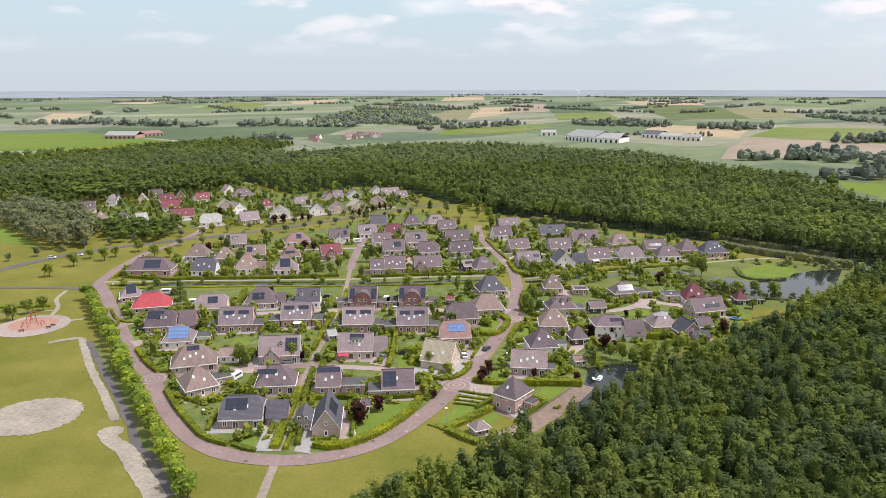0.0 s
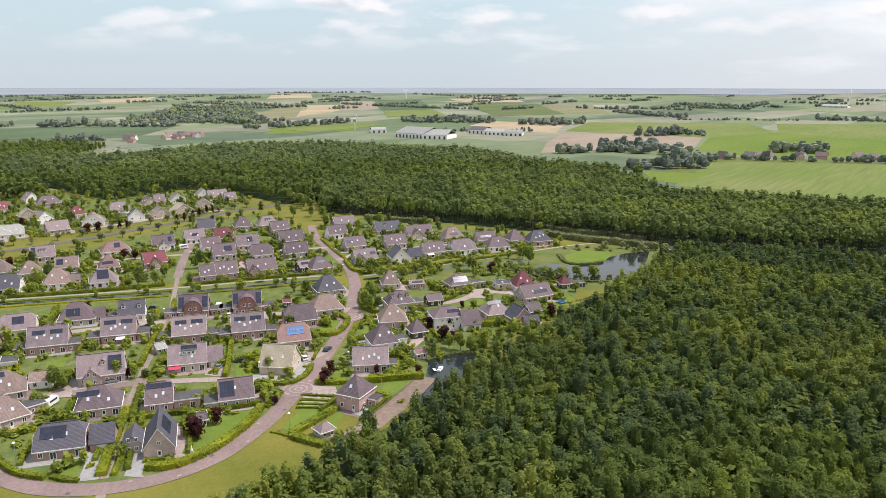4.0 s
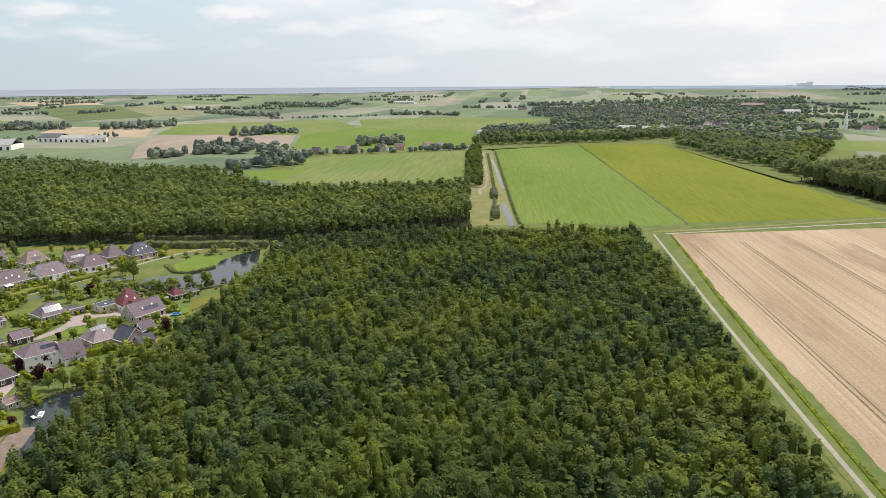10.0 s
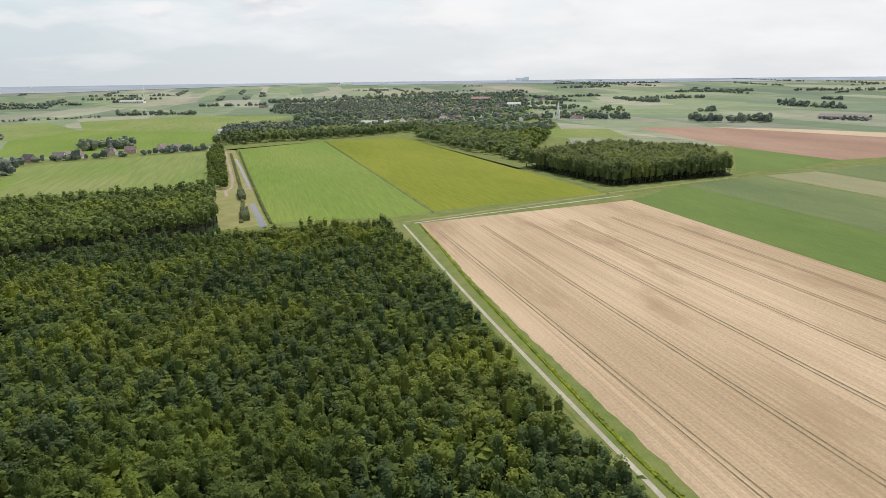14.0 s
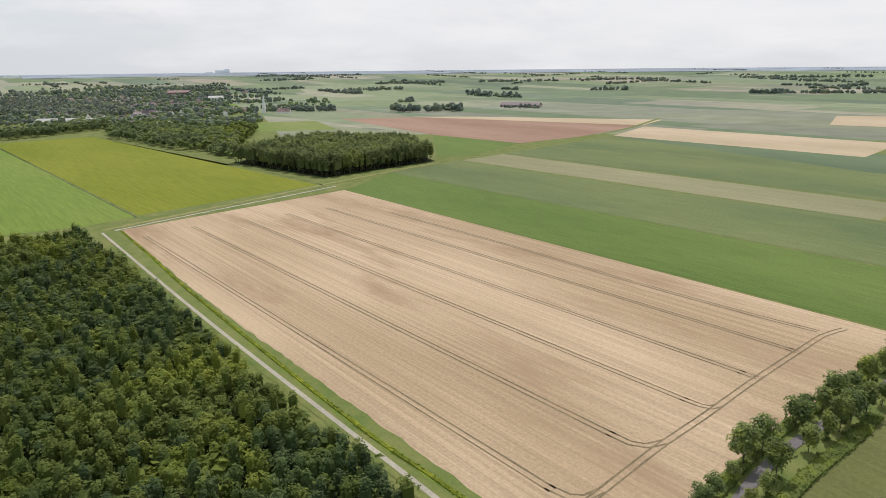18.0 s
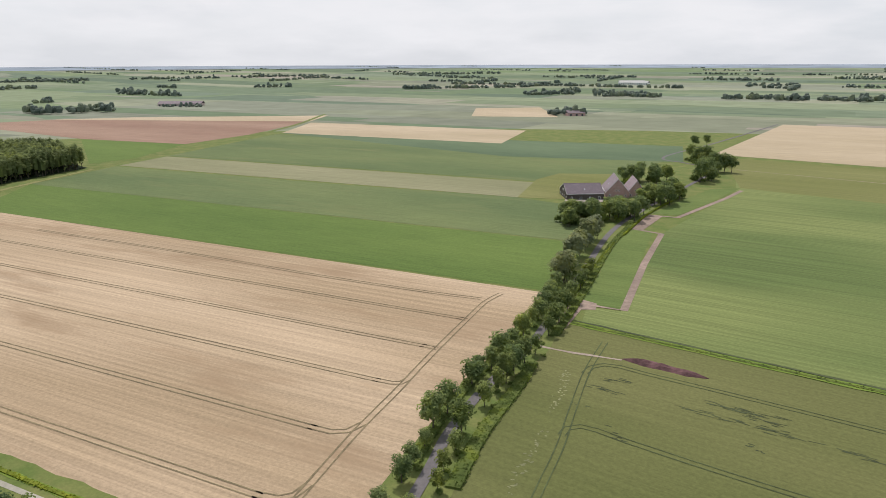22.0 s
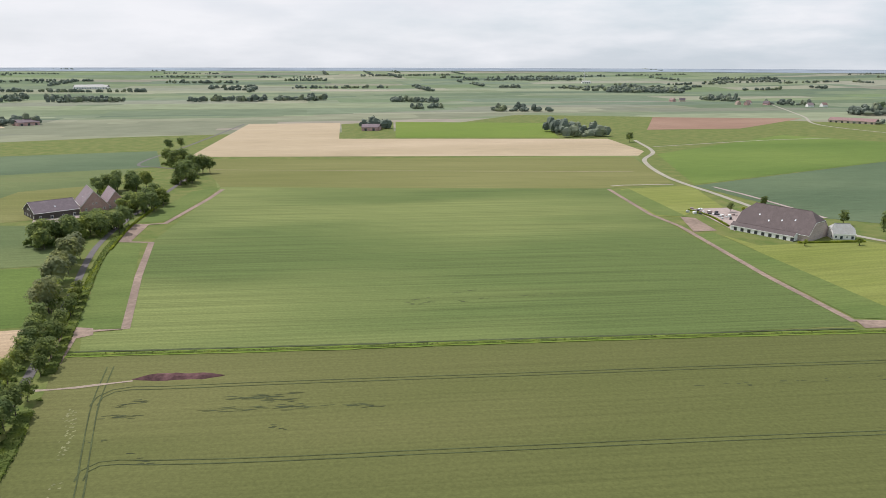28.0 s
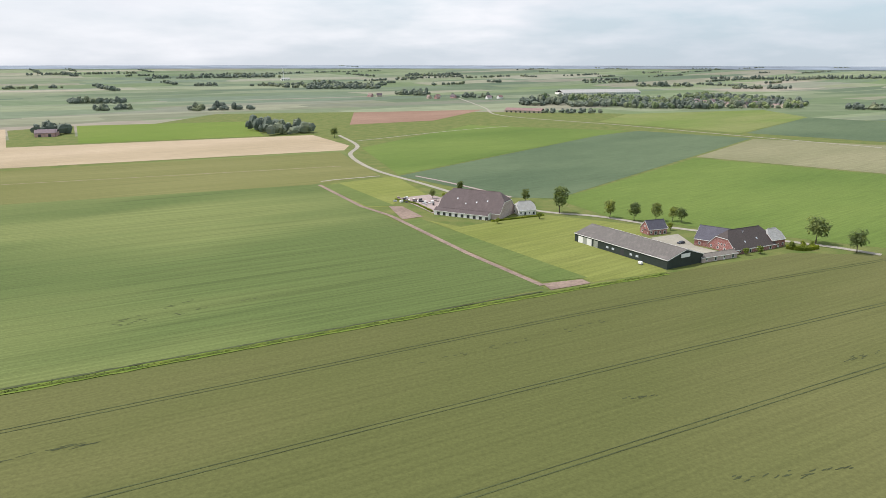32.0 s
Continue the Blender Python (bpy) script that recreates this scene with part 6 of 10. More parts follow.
    if chimney is not None:
        bm = boxed(chimney - 0.35, chimney + 0.35, 0.4, 1.1, ridge - 1.6, ridge + 0.75)
        ch = part("chimney", bm, wallm, rf)
        part("chimney_cap", boxed(chimney - 0.45, chimney + 0.45, 0.3, 1.2, ridge + 0.75, ridge + 0.85), M_DARK, rf)
    for x0, x1, ad, ah, back, ak in annex or ():
        y0 = -d / 2 + back
        if ak == "flat":
            an = part("annex", boxed(x0, x1, y0, y0 + ad, -0.2, ah), wallm, h, "flat-roofed brick annex")
            part("flat_roof", boxed(x0 - 0.15, x1 + 0.15, y0 - 0.2, y0 + ad + 0.15, ah, ah + 0.18), M_FLATR, an)
            part("roof_edge", boxed(x0 - 0.2, x1 + 0.2, y0 - 0.26, y0 - 0.2, ah - 0.12, ah + 0.22), M_TRIM, an)
            aw = x1 - x0
            window(an, pose((x0 + x1) / 2 - aw * 0.22, y0 - 0.02, 0.7), 1.0, 1.2)
            if aw > 4:
                window(an, pose((x0 + x1) / 2 + aw * 0.22, y0 - 0.02, 0.1), 1.4, 2.0)
        else:
            aw = x1 - x0
            am = pose((x0 + x1) / 2, y0 + ad / 2, 0) @ (pose(0, 0, 0, 0, 0, 90) if ak == "cross" else Matrix())
            AW, AD = (ad, aw) if ak == "cross" else (aw, ad)
            rz = min(ridge - 0.3, ah + AD * 0.52)
            an = part("annex", body_bm("gable", AW, AD, ah, rz), wallm, h, "gabled wing of the house", m=am)
            tp, fc = roof_shape("gable", AW, AD, ah, rz, 0.35)
            bm = bmesh.new()
            slab(bm, tp, fc, 0.18)
            part("annex_roof", bm, roofm, an)
            if ak == "garage":
                part("garage_door", boxed(-1.4, 1.4, -AD / 2 - 0.06, -AD / 2 + 0.02, 0, 2.2), M_TRIM, an, "white up-and-over garage door")
            elif ak == "cross":
                for q in (0.9, 3.4):
                    for xx in (-0.9, 0.9):
                        if q < ah or abs(xx) < AD * 0.3:
                            window(an, pose(0, 0, 0, 0, 0, -90) @ pose(xx, -AW / 2 - 0.02, q), 1.0, 1.2)
            else:
                window(an, pose(0, -AD / 2 - 0.02, 0.8), 1.4, 1.3)
    if awning:
        bm = bmesh.new()
        slab(bm, [(-1.8, -d / 2 - 1.9, 2.0), (1.8, -d / 2 - 1.9, 2.0), (1.8, -d / 2 - 0.05, 2.55), (-1.8, -d / 2 - 0.05, 2.55)], [(0, 1, 2, 3)], 0.06)
        part("awning", bm, M_AWN if awning[1] == "red" else M_TRIM, h, f"{awning[1]} cloth awning let down", m=pose(awning[0], 0, 0))
    return h



# ---- the housing estate: ground, roads, water ----
LINES = []


def road(name, pts, width, mat, z, label, category="road", ragged=0.0):
    LINES.append((smooth_line(pts, 3.0), width / 2))
    return strip(name, pts, width, mat, z, label, category, ragged=ragged, step=2.5)


sheet("ground", [(-420, 100), (-420, 700), (-385.1, 614.9), (-198.9, 686.9), (-44.8, 673.5), (37.4, 611.7), (36.1, 519.3), (116.5, 455.4), (171.3, 408.2), (223.8, 348.1), (230, 320), (170, 190), (90, 90), (60, 20), (-100, 20)],
      M_GRASS, 0.03, "mown grass of the estate and its fields", "grass")
for pts in ([(-150.8, 316.0), (20.4, 324.9), (32.0, 320.0), (25.7, 278.2), (15.4, 239.9), (2.9, 210.2), (-7.1, 186.7), (-20.0, 171.9), (-32.4, 166.0), (-43.8, 165.2), (-56.0, 167.5), (-70.0, 178.3), (-86.9, 202.0), (-103.4, 229.5), (-125.7, 264.7)],
            [(-155.4, 338.9), (24.5, 345.6), (34.5, 362.9), (20.6, 452.3), (-10.0, 526.8), (-56.5, 488.3), (-94.8, 443.9), (-128.2, 411.2), (-148.5, 376.2)],
            [(32.3, 274.5), (38.6, 320.0), (112.8, 329.4), (128.7, 301.5), (133.4, 289.2), (106.8, 257.4), (83.9, 239.6), (61.8, 224.0), (43.2, 205.8), (26.8, 193.9), (15.5, 188.4), (11.6, 205.9), (12.3, 219.3)],
            [(39.2, 351.2), (154.9, 374.8), (142.0, 409.8), (103.0, 461.2), (58.0, 491.9), (28.5, 461.6)],
            [(-260.1, 493.8), (-279.2, 598.0), (-198.9, 686.9), (-139.0, 613.0), (-44.3, 665.7), (-23.8, 552.7), (-60.0, 519.9), (-129.8, 482.4), (-164.1, 468.5), (-200.3, 493.5)]):
    sheet("garden", pts, M_GARDEN, 0.045, "planted garden ground between the houses", "garden")
sheet("ground", [(39.7, 329.8), (41.1, 342.3), (121.9, 357.7), (155.9, 377.4), (212.2, 362.0), (216.3, 339.3), (198.6, 333.7), (157.4, 289.1), (134.6, 289.2), (128.7, 301.5), (111.2, 324.5)], M_ROUGH, 0.04, "rough grass round the pond", "grass")
LOOP = [(23.4, 471.4), (23.4, 434.6), (28.3, 402.9), (33.0, 372.8), (35.5, 348.9), (35.1, 324.8), (32.0, 301.9), (28.2, 279.7), (22.0, 257.7), (15.7, 238.7), (9.6, 221.7), (3.9, 208.5), (-1.5, 195.9), (-7.8, 184.6), (-15.0, 174.4), (-23.2, 167.7), (-32.1, 164.0), (-40.4, 163.0), (-49.2, 164.1), (-58.2, 167.5), (-67.6, 175.1), (-78.1, 188.6), (-87.7, 204.1), (-96.2, 217.3), (-107.5, 234.8), (-121.6, 256.9), (-136.7, 282.5), (-152.5, 309.7), (-164.8, 328.6)]
road("road", LOOP, 5.4, M_ROAD, 0.085, "reddish clinker estate road in a wide loop")
road("road", [(-164.8, 328.6), (-167.3, 349.8), (-167.8, 367.5), (-166.7, 392.4), (-160.0, 416.0), (-157.8, 449.7)], 5.0, M_ROAD, 0.08, "reddish clinker road leaving the estate")
road("road", [(-227.6, 354.7), (-204.0, 395.5), (-165.8, 422.4), (-115.8, 456.8), (-58.7, 508.2), (-27.5, 539.5), (7.4, 560.6)], 6.0, M_ASPH, 0.09, "asphalt main road with tree rows")
road("road", [(-157.8, 449.7), (-153.9, 472.4), (-123.6, 488.7), (-91.9, 510.7), (-61.7, 534.7), (-36.6, 544.8)], 4.5, M_PAVE, 0.10, "paved service road before the villas")
road("path", [(-41.6, 145.9), (-41.9, 156.0), (-42.0, 162.4)], 2.2, M_BRICKPATH, 0.08, "narrow brick footpath")
road("path", [(-42.9, 167.5), (-43.3, 185.0), (-44.4, 206.1), (-44.7, 221.9), (-44.6, 238.9), (-43.7, 259.2), (-43.1, 282.2), (-45.1, 318.4), (-47.4, 353.8)], 2.0, M_BRICKPATH, 0.09, "narrow brick footpath between gardens")
road("road", [(-47.4, 353.8), (-48.5, 382.3), (-48.6, 410.8), (-48.2, 438.4), (-48.0, 462.1)], 4.2, M_ROAD, 0.085, "short clinker street")
road("road", [(-94.5, 215.9), (-86.0, 218.7), (-75.7, 221.5), (-62.7, 221.9), (-45.5, 225.3), (-34.9, 224.3)], 4.2, M_ROAD, 0.09, "reddish clinker side street")
road("road", [(3.9, 208.5), (-2.5, 215.6), (-10.0, 219.4), (-17.6, 221.8), (-27.2, 223.3), (-34.9, 224.3)], 3.6, M_PAVE, 0.09, "paved side street")
road("road", [(-128.0, 267.5), (-120.7, 271.6), (-110.5, 274.4), (-100.5, 278.7)], 3.8, M_PAVE, 0.085, "paved side street")
road("road", [(-54.0, 284.5), (-39.0, 286.7), (-20.1, 289.0), (-9.2, 287.4), (3.8, 284.3)], 5.0, M_PAVE, 0.085, "paved court between houses")
road("road", [(-100.5, 278.7), (-78.1, 281.6), (-54.0, 284.5)], 4.0, M_PAVE, 0.085, "paved side street")
road("road", [(28.0, 278.2), (36.5, 281.1), (48.5, 283.3), (65.1, 284.0), (76.5, 287.1), (89.9, 296.7), (98.7, 293.3), (111.9, 289.3)], 4.0, M_PAVE, 0.085, "paved close with turning place")
road("road", [(33.0, 372.8), (46.0, 385.9), (68.7, 389.9), (95.1, 393.9), (115.1, 385.5), (130.8, 385.5)], 3.8, M_PAVE, 0.085, "paved street between gardens")
road("road", [(-48.0, 410.8), (-27.4, 403.2), (-1.2, 401.6), (28.3, 402.9)], 4.0, M_PAVE, 0.085, "paved street between gardens")
road("road", [(-50.4, 403.3), (-72.9, 400.5), (-97.6, 394.9), (-120.9, 386.7), (-141.1, 381.4)], 4.0, M_PAVE, 0.085, "paved street between gardens")
road("path", [(-162.7, 330.6), (-132.2, 332.5), (-77.9, 334.3), (-46.5, 335.2), (-6.6, 339.3), (24.2, 341.3)], 2.2, M_SHELL, 0.08, "pale footpath along the canal")
road("path", [(40.4, 335.9), (78.7, 347.6), (116.4, 358.9), (153.9, 372.2), (183.6, 377.2), (213.5, 364.5), (216.3, 339.3)], 2.0, M_SHELL, 0.08, "pale footpath along the water")
for c, r in (((4.3, 208.9), 6.5), ((27.3, 275.3), 6.0), ((-93.4, 214.1), 5.5), ((-128.3, 266.8), 4.5)):
    disc("road", c, r, M_ROAD, 0.10, "round clinker crossing in the road", "road")
    for q in (0.75, 0.45, 0.2):
        disc("road", c, r * q, M_PAVE, 0.11, "paler ring laid in the paving", "paving ring", r * q - 0.5)
for k in range(34):
    # inspection covers and paler stone squares in the paving
    line = LINES[0][0]
    q = line[8 + k * 3]
    s = 0.5
    off = 1.5 * ((k % 2) * 2 - 1)
    nn = offsets(line)[8 + k * 3]
    c = q + nn * off
    sheet("paving", [(c.x - s, c.y - s), (c.x + s, c.y - s), (c.x + s, c.y + s), (c.x - s, c.y + s)], M_PAVE if k % 3 else M_ASPH, 0.115, "small square of paler paving", "paving")
strip("water", [(-157.3, 324.6), (-103.0, 326.4), (-46.2, 327.1), (-6.5, 331.0), (26.4, 333.9)], 2.6, M_WATER, 0.06, "narrow canal between reed banks", "canal", ragged=0.3)
strip("water", [(39.7, 329.8), (77.1, 340.0), (113.2, 348.6), (128.8, 344.1)], 3.0, M_WATER, 0.06, "narrow canal between reed banks", "canal", ragged=0.3)
sheet("water", [(121.5, 326.4), (132.6, 337.6), (142.7, 336.5), (145.7, 330.3), (167.9, 334.3), (174.4, 343.9), (188.5, 350.5), (204.1, 352.7), (185.8, 324.2), (165.7, 303.1), (153.6, 301.4), (142.7, 304.9), (129.7, 310.3), (122.1, 314.0)], M_WATER, 0.07, "still pond reflecting the sky", "pond")
sheet("island", [(152.7, 352.9), (168.9, 364.7), (182.6, 362.2), (179.4, 348.3), (169.9, 338.5), (154.7, 335.4), (149.0, 339.6)], M_LAWN, 0.10, "grassy bank jutting into the pond", "bank")
sheet("water", [(48.0, 221.6), (56.3, 225.0), (65.9, 224.0), (61.3, 213.6), (51.8, 201.6), (41.8, 190.1), (33.7, 181.0), (31.2, 179.7), (36.7, 190.9), (44.3, 207.9)], M_WATER, 0.07, "dark pond inlet beside the wood", "pond")
strip("bank", [(44.8, 208.8), (38.2, 199.7), (30.5, 189.1), (22.7, 180.4), (16.0, 174.0)], 6.5, M_SOIL, 0.08, "bare brown earth bank", "bank", ragged=0.7)
strip("fence", [(42.5, 210.1), (34.2, 199.3), (26.2, 189.1), (18.9, 180.7)], 0.35, M_ROUGH, 0.3, "low wire fence line in rough grass", "fence")
# the open ground beside the avenue: sand, trench, play circle
disc("sand_circle", (-117.0, 188.0), 13.0, M_SAND, 0.07, "round patch of dry pale sand", "sand", ragged=0.5, squash=0.93, n=110)
strip("track", [(-134.8, 252.0), (-118.4, 224.5), (-103.3, 202.1), (-92.3, 185.1)], 2.6, M_SAND, 0.07, "pale sandy trench side", "sand", ragged=0.22, step=1.5)
strip("track", [(-91.2, 178.0), (-87.9, 173.0), (-81.5, 167.4), (-75.8, 159.6), (-67.8, 149.0), (-64, 143)], 4.6, M_SAND, 0.08, "pale sandy track", "sand", ragged=0.25, step=1.5)
disc("track", (-90.6, 178.2), 3.4, M_SAND, 0.085, "round end of the sandy track", "sand", ragged=0.25)
strip("water", [(-130.6, 249.0), (-111.4, 219.7), (-98.1, 200.1), (-87.5, 183.4), (-80.5, 171.5), (-73.8, 163.7), (-62.5, 146.5)], 2.6, M_ASPH, 0.075, "muddy grey ditch bed", "ditch", ragged=0.25, step=1.5)
strip("verge", [(-128.0, 249.0), (-108.8, 219.7), (-95.4, 200.1), (-84.8, 183.4), (-77.8, 171.5), (-71.0, 163.7), (-60.0, 146.5)], 2.2, M_ROUGH, 0.08, "rough grass on the ditch side", "verge", ragged=0.3, step=1.5)
strip("track", [(-145.0, 247.6), (-140.4, 251.2), (-134.9, 253.0)], 2.4, M_SAND, 0.072, "trodden sandy patch", "sand", ragged=0.4, step=1.5)
disc("playground", (-161.5, 266.9), 13.5, M_PAVE, 0.07, "round paved playground", "playground", squash=1.0)
disc("playground", (-162.2, 268.9), 9.0, M_PLAY, 0.08, "orange rubber play surface", "playground", squash=0.9)
road("path", [(-152.9, 271.7), (-145.1, 275.2)], 1.6, M_SHELL, 0.08, "pale concrete path")
road("path", [(-160.8, 278.9), (-163.9, 290.4), (-170.9, 302.7), (-173.5, 316.1)], 1.8, M_SHELL, 0.08, "winding pale path")
road("path", [(-183.1, 281.2), (-170.7, 284.2), (-163.0, 286.4)], 1.2, M_SHELL, 0.08, "thin pale path")
road("path", [(-207.2, 321.0), (-178.0, 320.9), (-166.5, 318.9), (-164.9, 327.6)], 3.0, M_ASPH, 0.08, "asphalt cycle path")
sheet("lawn", [(-299.4, 473.3), (-267.0, 419.8), (-234.6, 404.3), (-254.5, 427.8)], M_LAWN, 0.06, "small bright meadow", "lawn")
# lawns that can be told apart
for pts in ([(-26.2, 176.0), (-23.9, 193.3), (-14.2, 197.1), (-7.8, 197.0), (-8.0, 191.0), (-13.2, 182.5), (-20.3, 174.7)],
            [(-1.4, 183.8), (5.2, 195.8), (13.9, 193.2), (1.7, 179.8)], [(5.5, 178.1), (14.9, 190.9), (16.4, 188.4), (9.1, 172.8)], [(27.1, 196.9), (31.2, 208.0), (40.0, 208.0), (25.6, 190.9)],
            [(-54.3, 172.0), (-55.1, 179.3), (-50.2, 179.3), (-49.8, 170.5)], [(-122.9, 263.4), (-117.4, 266.1), (-110.1, 251.9), (-112.2, 246.0)], [(-141.1, 294.3), (-131.4, 297.5), (-120.3, 277.3), (-125.9, 273.0)],
            [(-98.6, 229.5), (-93.3, 233.7), (-88.7, 222.0), (-93.7, 222.0)], [(-88.6, 215.9), (-82.5, 214.0), (-80.6, 206.2), (-83.3, 204.1)], [(-16.0, 241.1), (-8.1, 248.6), (-7.4, 224.2), (-14.8, 221.8)],
            [(15.1, 274.6), (23.1, 274.6), (20.7, 257.7), (13.9, 259.0)], [(26.1, 257.7), (33.2, 272.4), (38.5, 269.6), (33.0, 252.7)], [(14.2, 213.8), (18.2, 224.1), (21.0, 223.1), (19.5, 210.2)],
            [(76.7, 283.2), (84.8, 287.0), (88.7, 283.9), (82.3, 278.0), (76.6, 278.0)], [(115.6, 274.2), (125.2, 283.8), (126.2, 277.8), (114.2, 265.2)], [(32.7, 219.2), (40.5, 221.6), (37.7, 210.1), (31.2, 208.0)],
            [(43.4, 362.8), (55.4, 353.4), (49.8, 344.4), (43.0, 346.6)], [(-77.8, 251.8), (-71.8, 253.0), (-70.6, 244.7), (-76.4, 244.7)], [(-62.2, 206.1), (-61.7, 215.8), (-59.8, 214.0), (-58.8, 199.9)],
            [(-149.5, 316.0), (-133.1, 320.7), (-126.9, 311.4), (-142.9, 307.0)], [(37.0, 229.1), (44.1, 231.1), (43.2, 224.0), (36.6, 223.1)]):
    sheet("lawn", pts, M_LAWN, 0.07, "fresh green garden lawn", "lawn")
# paved drives and terraces
for pts, mm in (([(-48.7, 167.5), (-49.0, 180.9), (-45.1, 180.9), (-44.0, 167.5)], M_PAVEG), ([(-38.5, 167.5), (-37.6, 182.6), (-34.1, 176.0), (-34.4, 167.5), (-33.6, 166.0)], M_PAVEG), ([(-24.7, 226.7), (-24.5, 238.9), (-18.9, 238.9), (-19.3, 224.2)], M_PAVE),
                ([(8.1, 205.9), (9.1, 210.2), (15.6, 208.0), (15.7, 201.8), (9.7, 201.8)], M_PAVE), ([(18.8, 188.4), (24.5, 195.8), (27.7, 201.7), (27.8, 195.8), (21.6, 184.8)], M_PAVEG), ([(-69.5, 219.6), (-69.5, 229.4), (-64.6, 229.4), (-61.9, 218.6)], M_PAVE),
                ([(80.7, 289.4), (85.9, 301.7), (93.9, 301.7), (93.9, 293.4), (87.2, 287.0)], M_PAVE), ([(99.9, 289.3), (104.5, 299.9), (107.8, 294.9), (108.6, 286.9)], M_PAVE), ([(118.8, 301.6), (127.3, 304.1), (127.1, 297.3), (118.1, 293.3)], M_SHELL),
                ([(7.0, 229.2), (6.3, 239.9), (13.6, 244.4), (15.6, 237.1)], M_PAVE), ([(33.6, 219.2), (35.6, 229.1), (38.9, 229.1), (37.0, 216.9)], M_PAVEG), ([(39.5, 233.2), (45.5, 251.4), (52.5, 244.3), (45.6, 234.3)], M_PAVE),
                ([(-115.6, 248.9), (-105.2, 251.9), (-102.5, 244.8), (-111.0, 243.1)], M_PAVE), ([(-19.4, 278.4), (-20.1, 289.8), (-5.7, 289.7), (-3.1, 267.7)], M_PAVE), ([(-50.6, 271.3), (-53.1, 286.0), (-48.4, 286.0), (-45.8, 269.9)], M_PAVEG),
                ([(17.6, 278.2), (18.6, 287.3), (28.9, 287.3), (25.6, 276.7)], M_PAVE), ([(-28.4, 418.5), (-18.9, 363.1), (-14.5, 363.1), (-23.3, 418.5)], M_PAVE), ([(87.2, 402.6), (92.7, 421.0), (97.1, 410.1), (92.2, 395.4)], M_PAVE)):
    sheet("terrace", pts, mm, 0.10, "paved drive or terrace beside a house", "paving")

# ---- the houses, street by street ----
FOOT = []


def home(a, b, depth, *args, **kw):
    h = house(a, b, depth, *args, **kw)
    m, w = rect_from(a, b, depth)
    FOOT.append((m.inverted(), w / 2 + 0.6, depth / 2 + 0.6, m))
    if kw.get("name", "house") == "house":
        k = len(FOOT)
        x0, x1 = -w / 2 - 1.2 - 2.6 * (k % 2), w / 2 + 1.2 + 2.6 * ((k + 1) % 2)
        y0, y1 = -depth / 2 - 2.2 - 0.5 * (k % 3), depth / 2 + 1.5 + 1.2 * (k % 4)
        sheet("terrace", [(m @ Vector((x, y, 0))).xy for x, y in ((x0, y0 + 0.6), (x0 + 1.5, y0), (x1, y0), (x1, y1), (x0, y1))], (M_PAVE, M_PAVEG, M_PAVE, M_ROAD)[k % 4], 0.058, "paved terrace and drive round a house", "paving")
    return h


def arched_gable(parent, half, spring, top, front):
    """A barrel-roofed brick bay set into the front slope."""
    def arc(r, rise):
        return [(-r * math.cos(k * math.pi / 12), spring + rise * math.sin(k * math.pi / 12)) for k in range(13)]
    bm = bmesh.new()
    prof = [(-half, -0.2)] + arc(half, top - spring) + [(half, -0.2)]
    near_, far_ = [[bm.verts.new((x, y, z)) for x, z in prof] for y in (front, -0.4)]
    bm.faces.new(near_)
    bm.faces.new(far_[::-1])
    for i in range(len(prof)):
        j = (i + 1) % len(prof)
        bm.faces.new((near_[i], near_[j], far_[j], far_[i]))
    bmesh.ops.recalc_face_normals(bm, faces=bm.faces[:])
    bay = part("gable_bay", bm, M_WALL["redw"], parent, "red brick bay under an arched roof")
    bm = bmesh.new()
    rings = [[bm.verts.new((x, y, z)) for x, z in arc(half + g, top - spring + g)] for g, y in ((0.05, front - 0.3), (0.28, front - 0.3), (0.28, -0.2), (0.05, -0.2))]
    for u, v in zip(rings, rings[1:] + rings[:1]):
        for i in range(12):
            bm.faces.new((u[i], u[i + 1], v[i + 1], v[i]))
    bmesh.ops.recalc_face_normals(bm, faces=bm.faces[:])
    part("arched_roof", bm, M_TILE["dark"], bay)
    for x in (-1.7, 1.7):
        window(bay, pose(x, front - 0.02, 0.3), 1.4, 2.0)
        window(bay, pose(x * 0.62, front - 0.02, 3.6), 1.2, 1.3)


# inside the loop, nearest row
home((-61.4, 180.0), (-49.9, 180.6), 9.5, "half", "brick", "blue", 2.6, 7.8, sky=2, panels=(-1.5, 0.62, 6, 2), front=4, annex=[(6.8, 12.4, 7.0, 2.5, 1.5, "garage")])
home((-35.0, 174.7), (-27.6, 175.3), 13.0, "gable", "greyb", "blue", 2.7, 8.2, turned=True, sky=0, panels=(0, 0.55, 7, 2), annex=[(-8.8, -4.2, 7.5, 2.7, 4.0, "cross")])
home((-57.2, 202.0), (-45.4, 203.2), 10.0, "hip", "greyb", "dark", 2.7, 7.8, sky=3, panels=(-2.5, 0.66, 6, 1))
home((-76.8, 198.4), (-68.8, 203.6), 10.5, "hip", "greyb", "brown", 2.8, 8.4, sky=2, annex=[(5.4, 10.5, 5.0, 2.6, 5.0, "flat")])
home((-38.6, 201.9), (-31.4, 202.3), 9.0, "half", "brick", "dark", 2.7, 7.6, sky=2, panels=(0, 0.8, 7, 1), annex=[(3.9, 11.0, 6.0, 2.8, 0.5, "flat")])
home((-18.2, 199.4), (-8.7, 200.2), 9.0, "gable", "greyb", "dark", 2.8, 7.6, sky=1, panels=(-2.5, 0.5, 4, 3), annex=[(-9.0, -5.0, 6.0, 2.6, 0.0, "flat")])
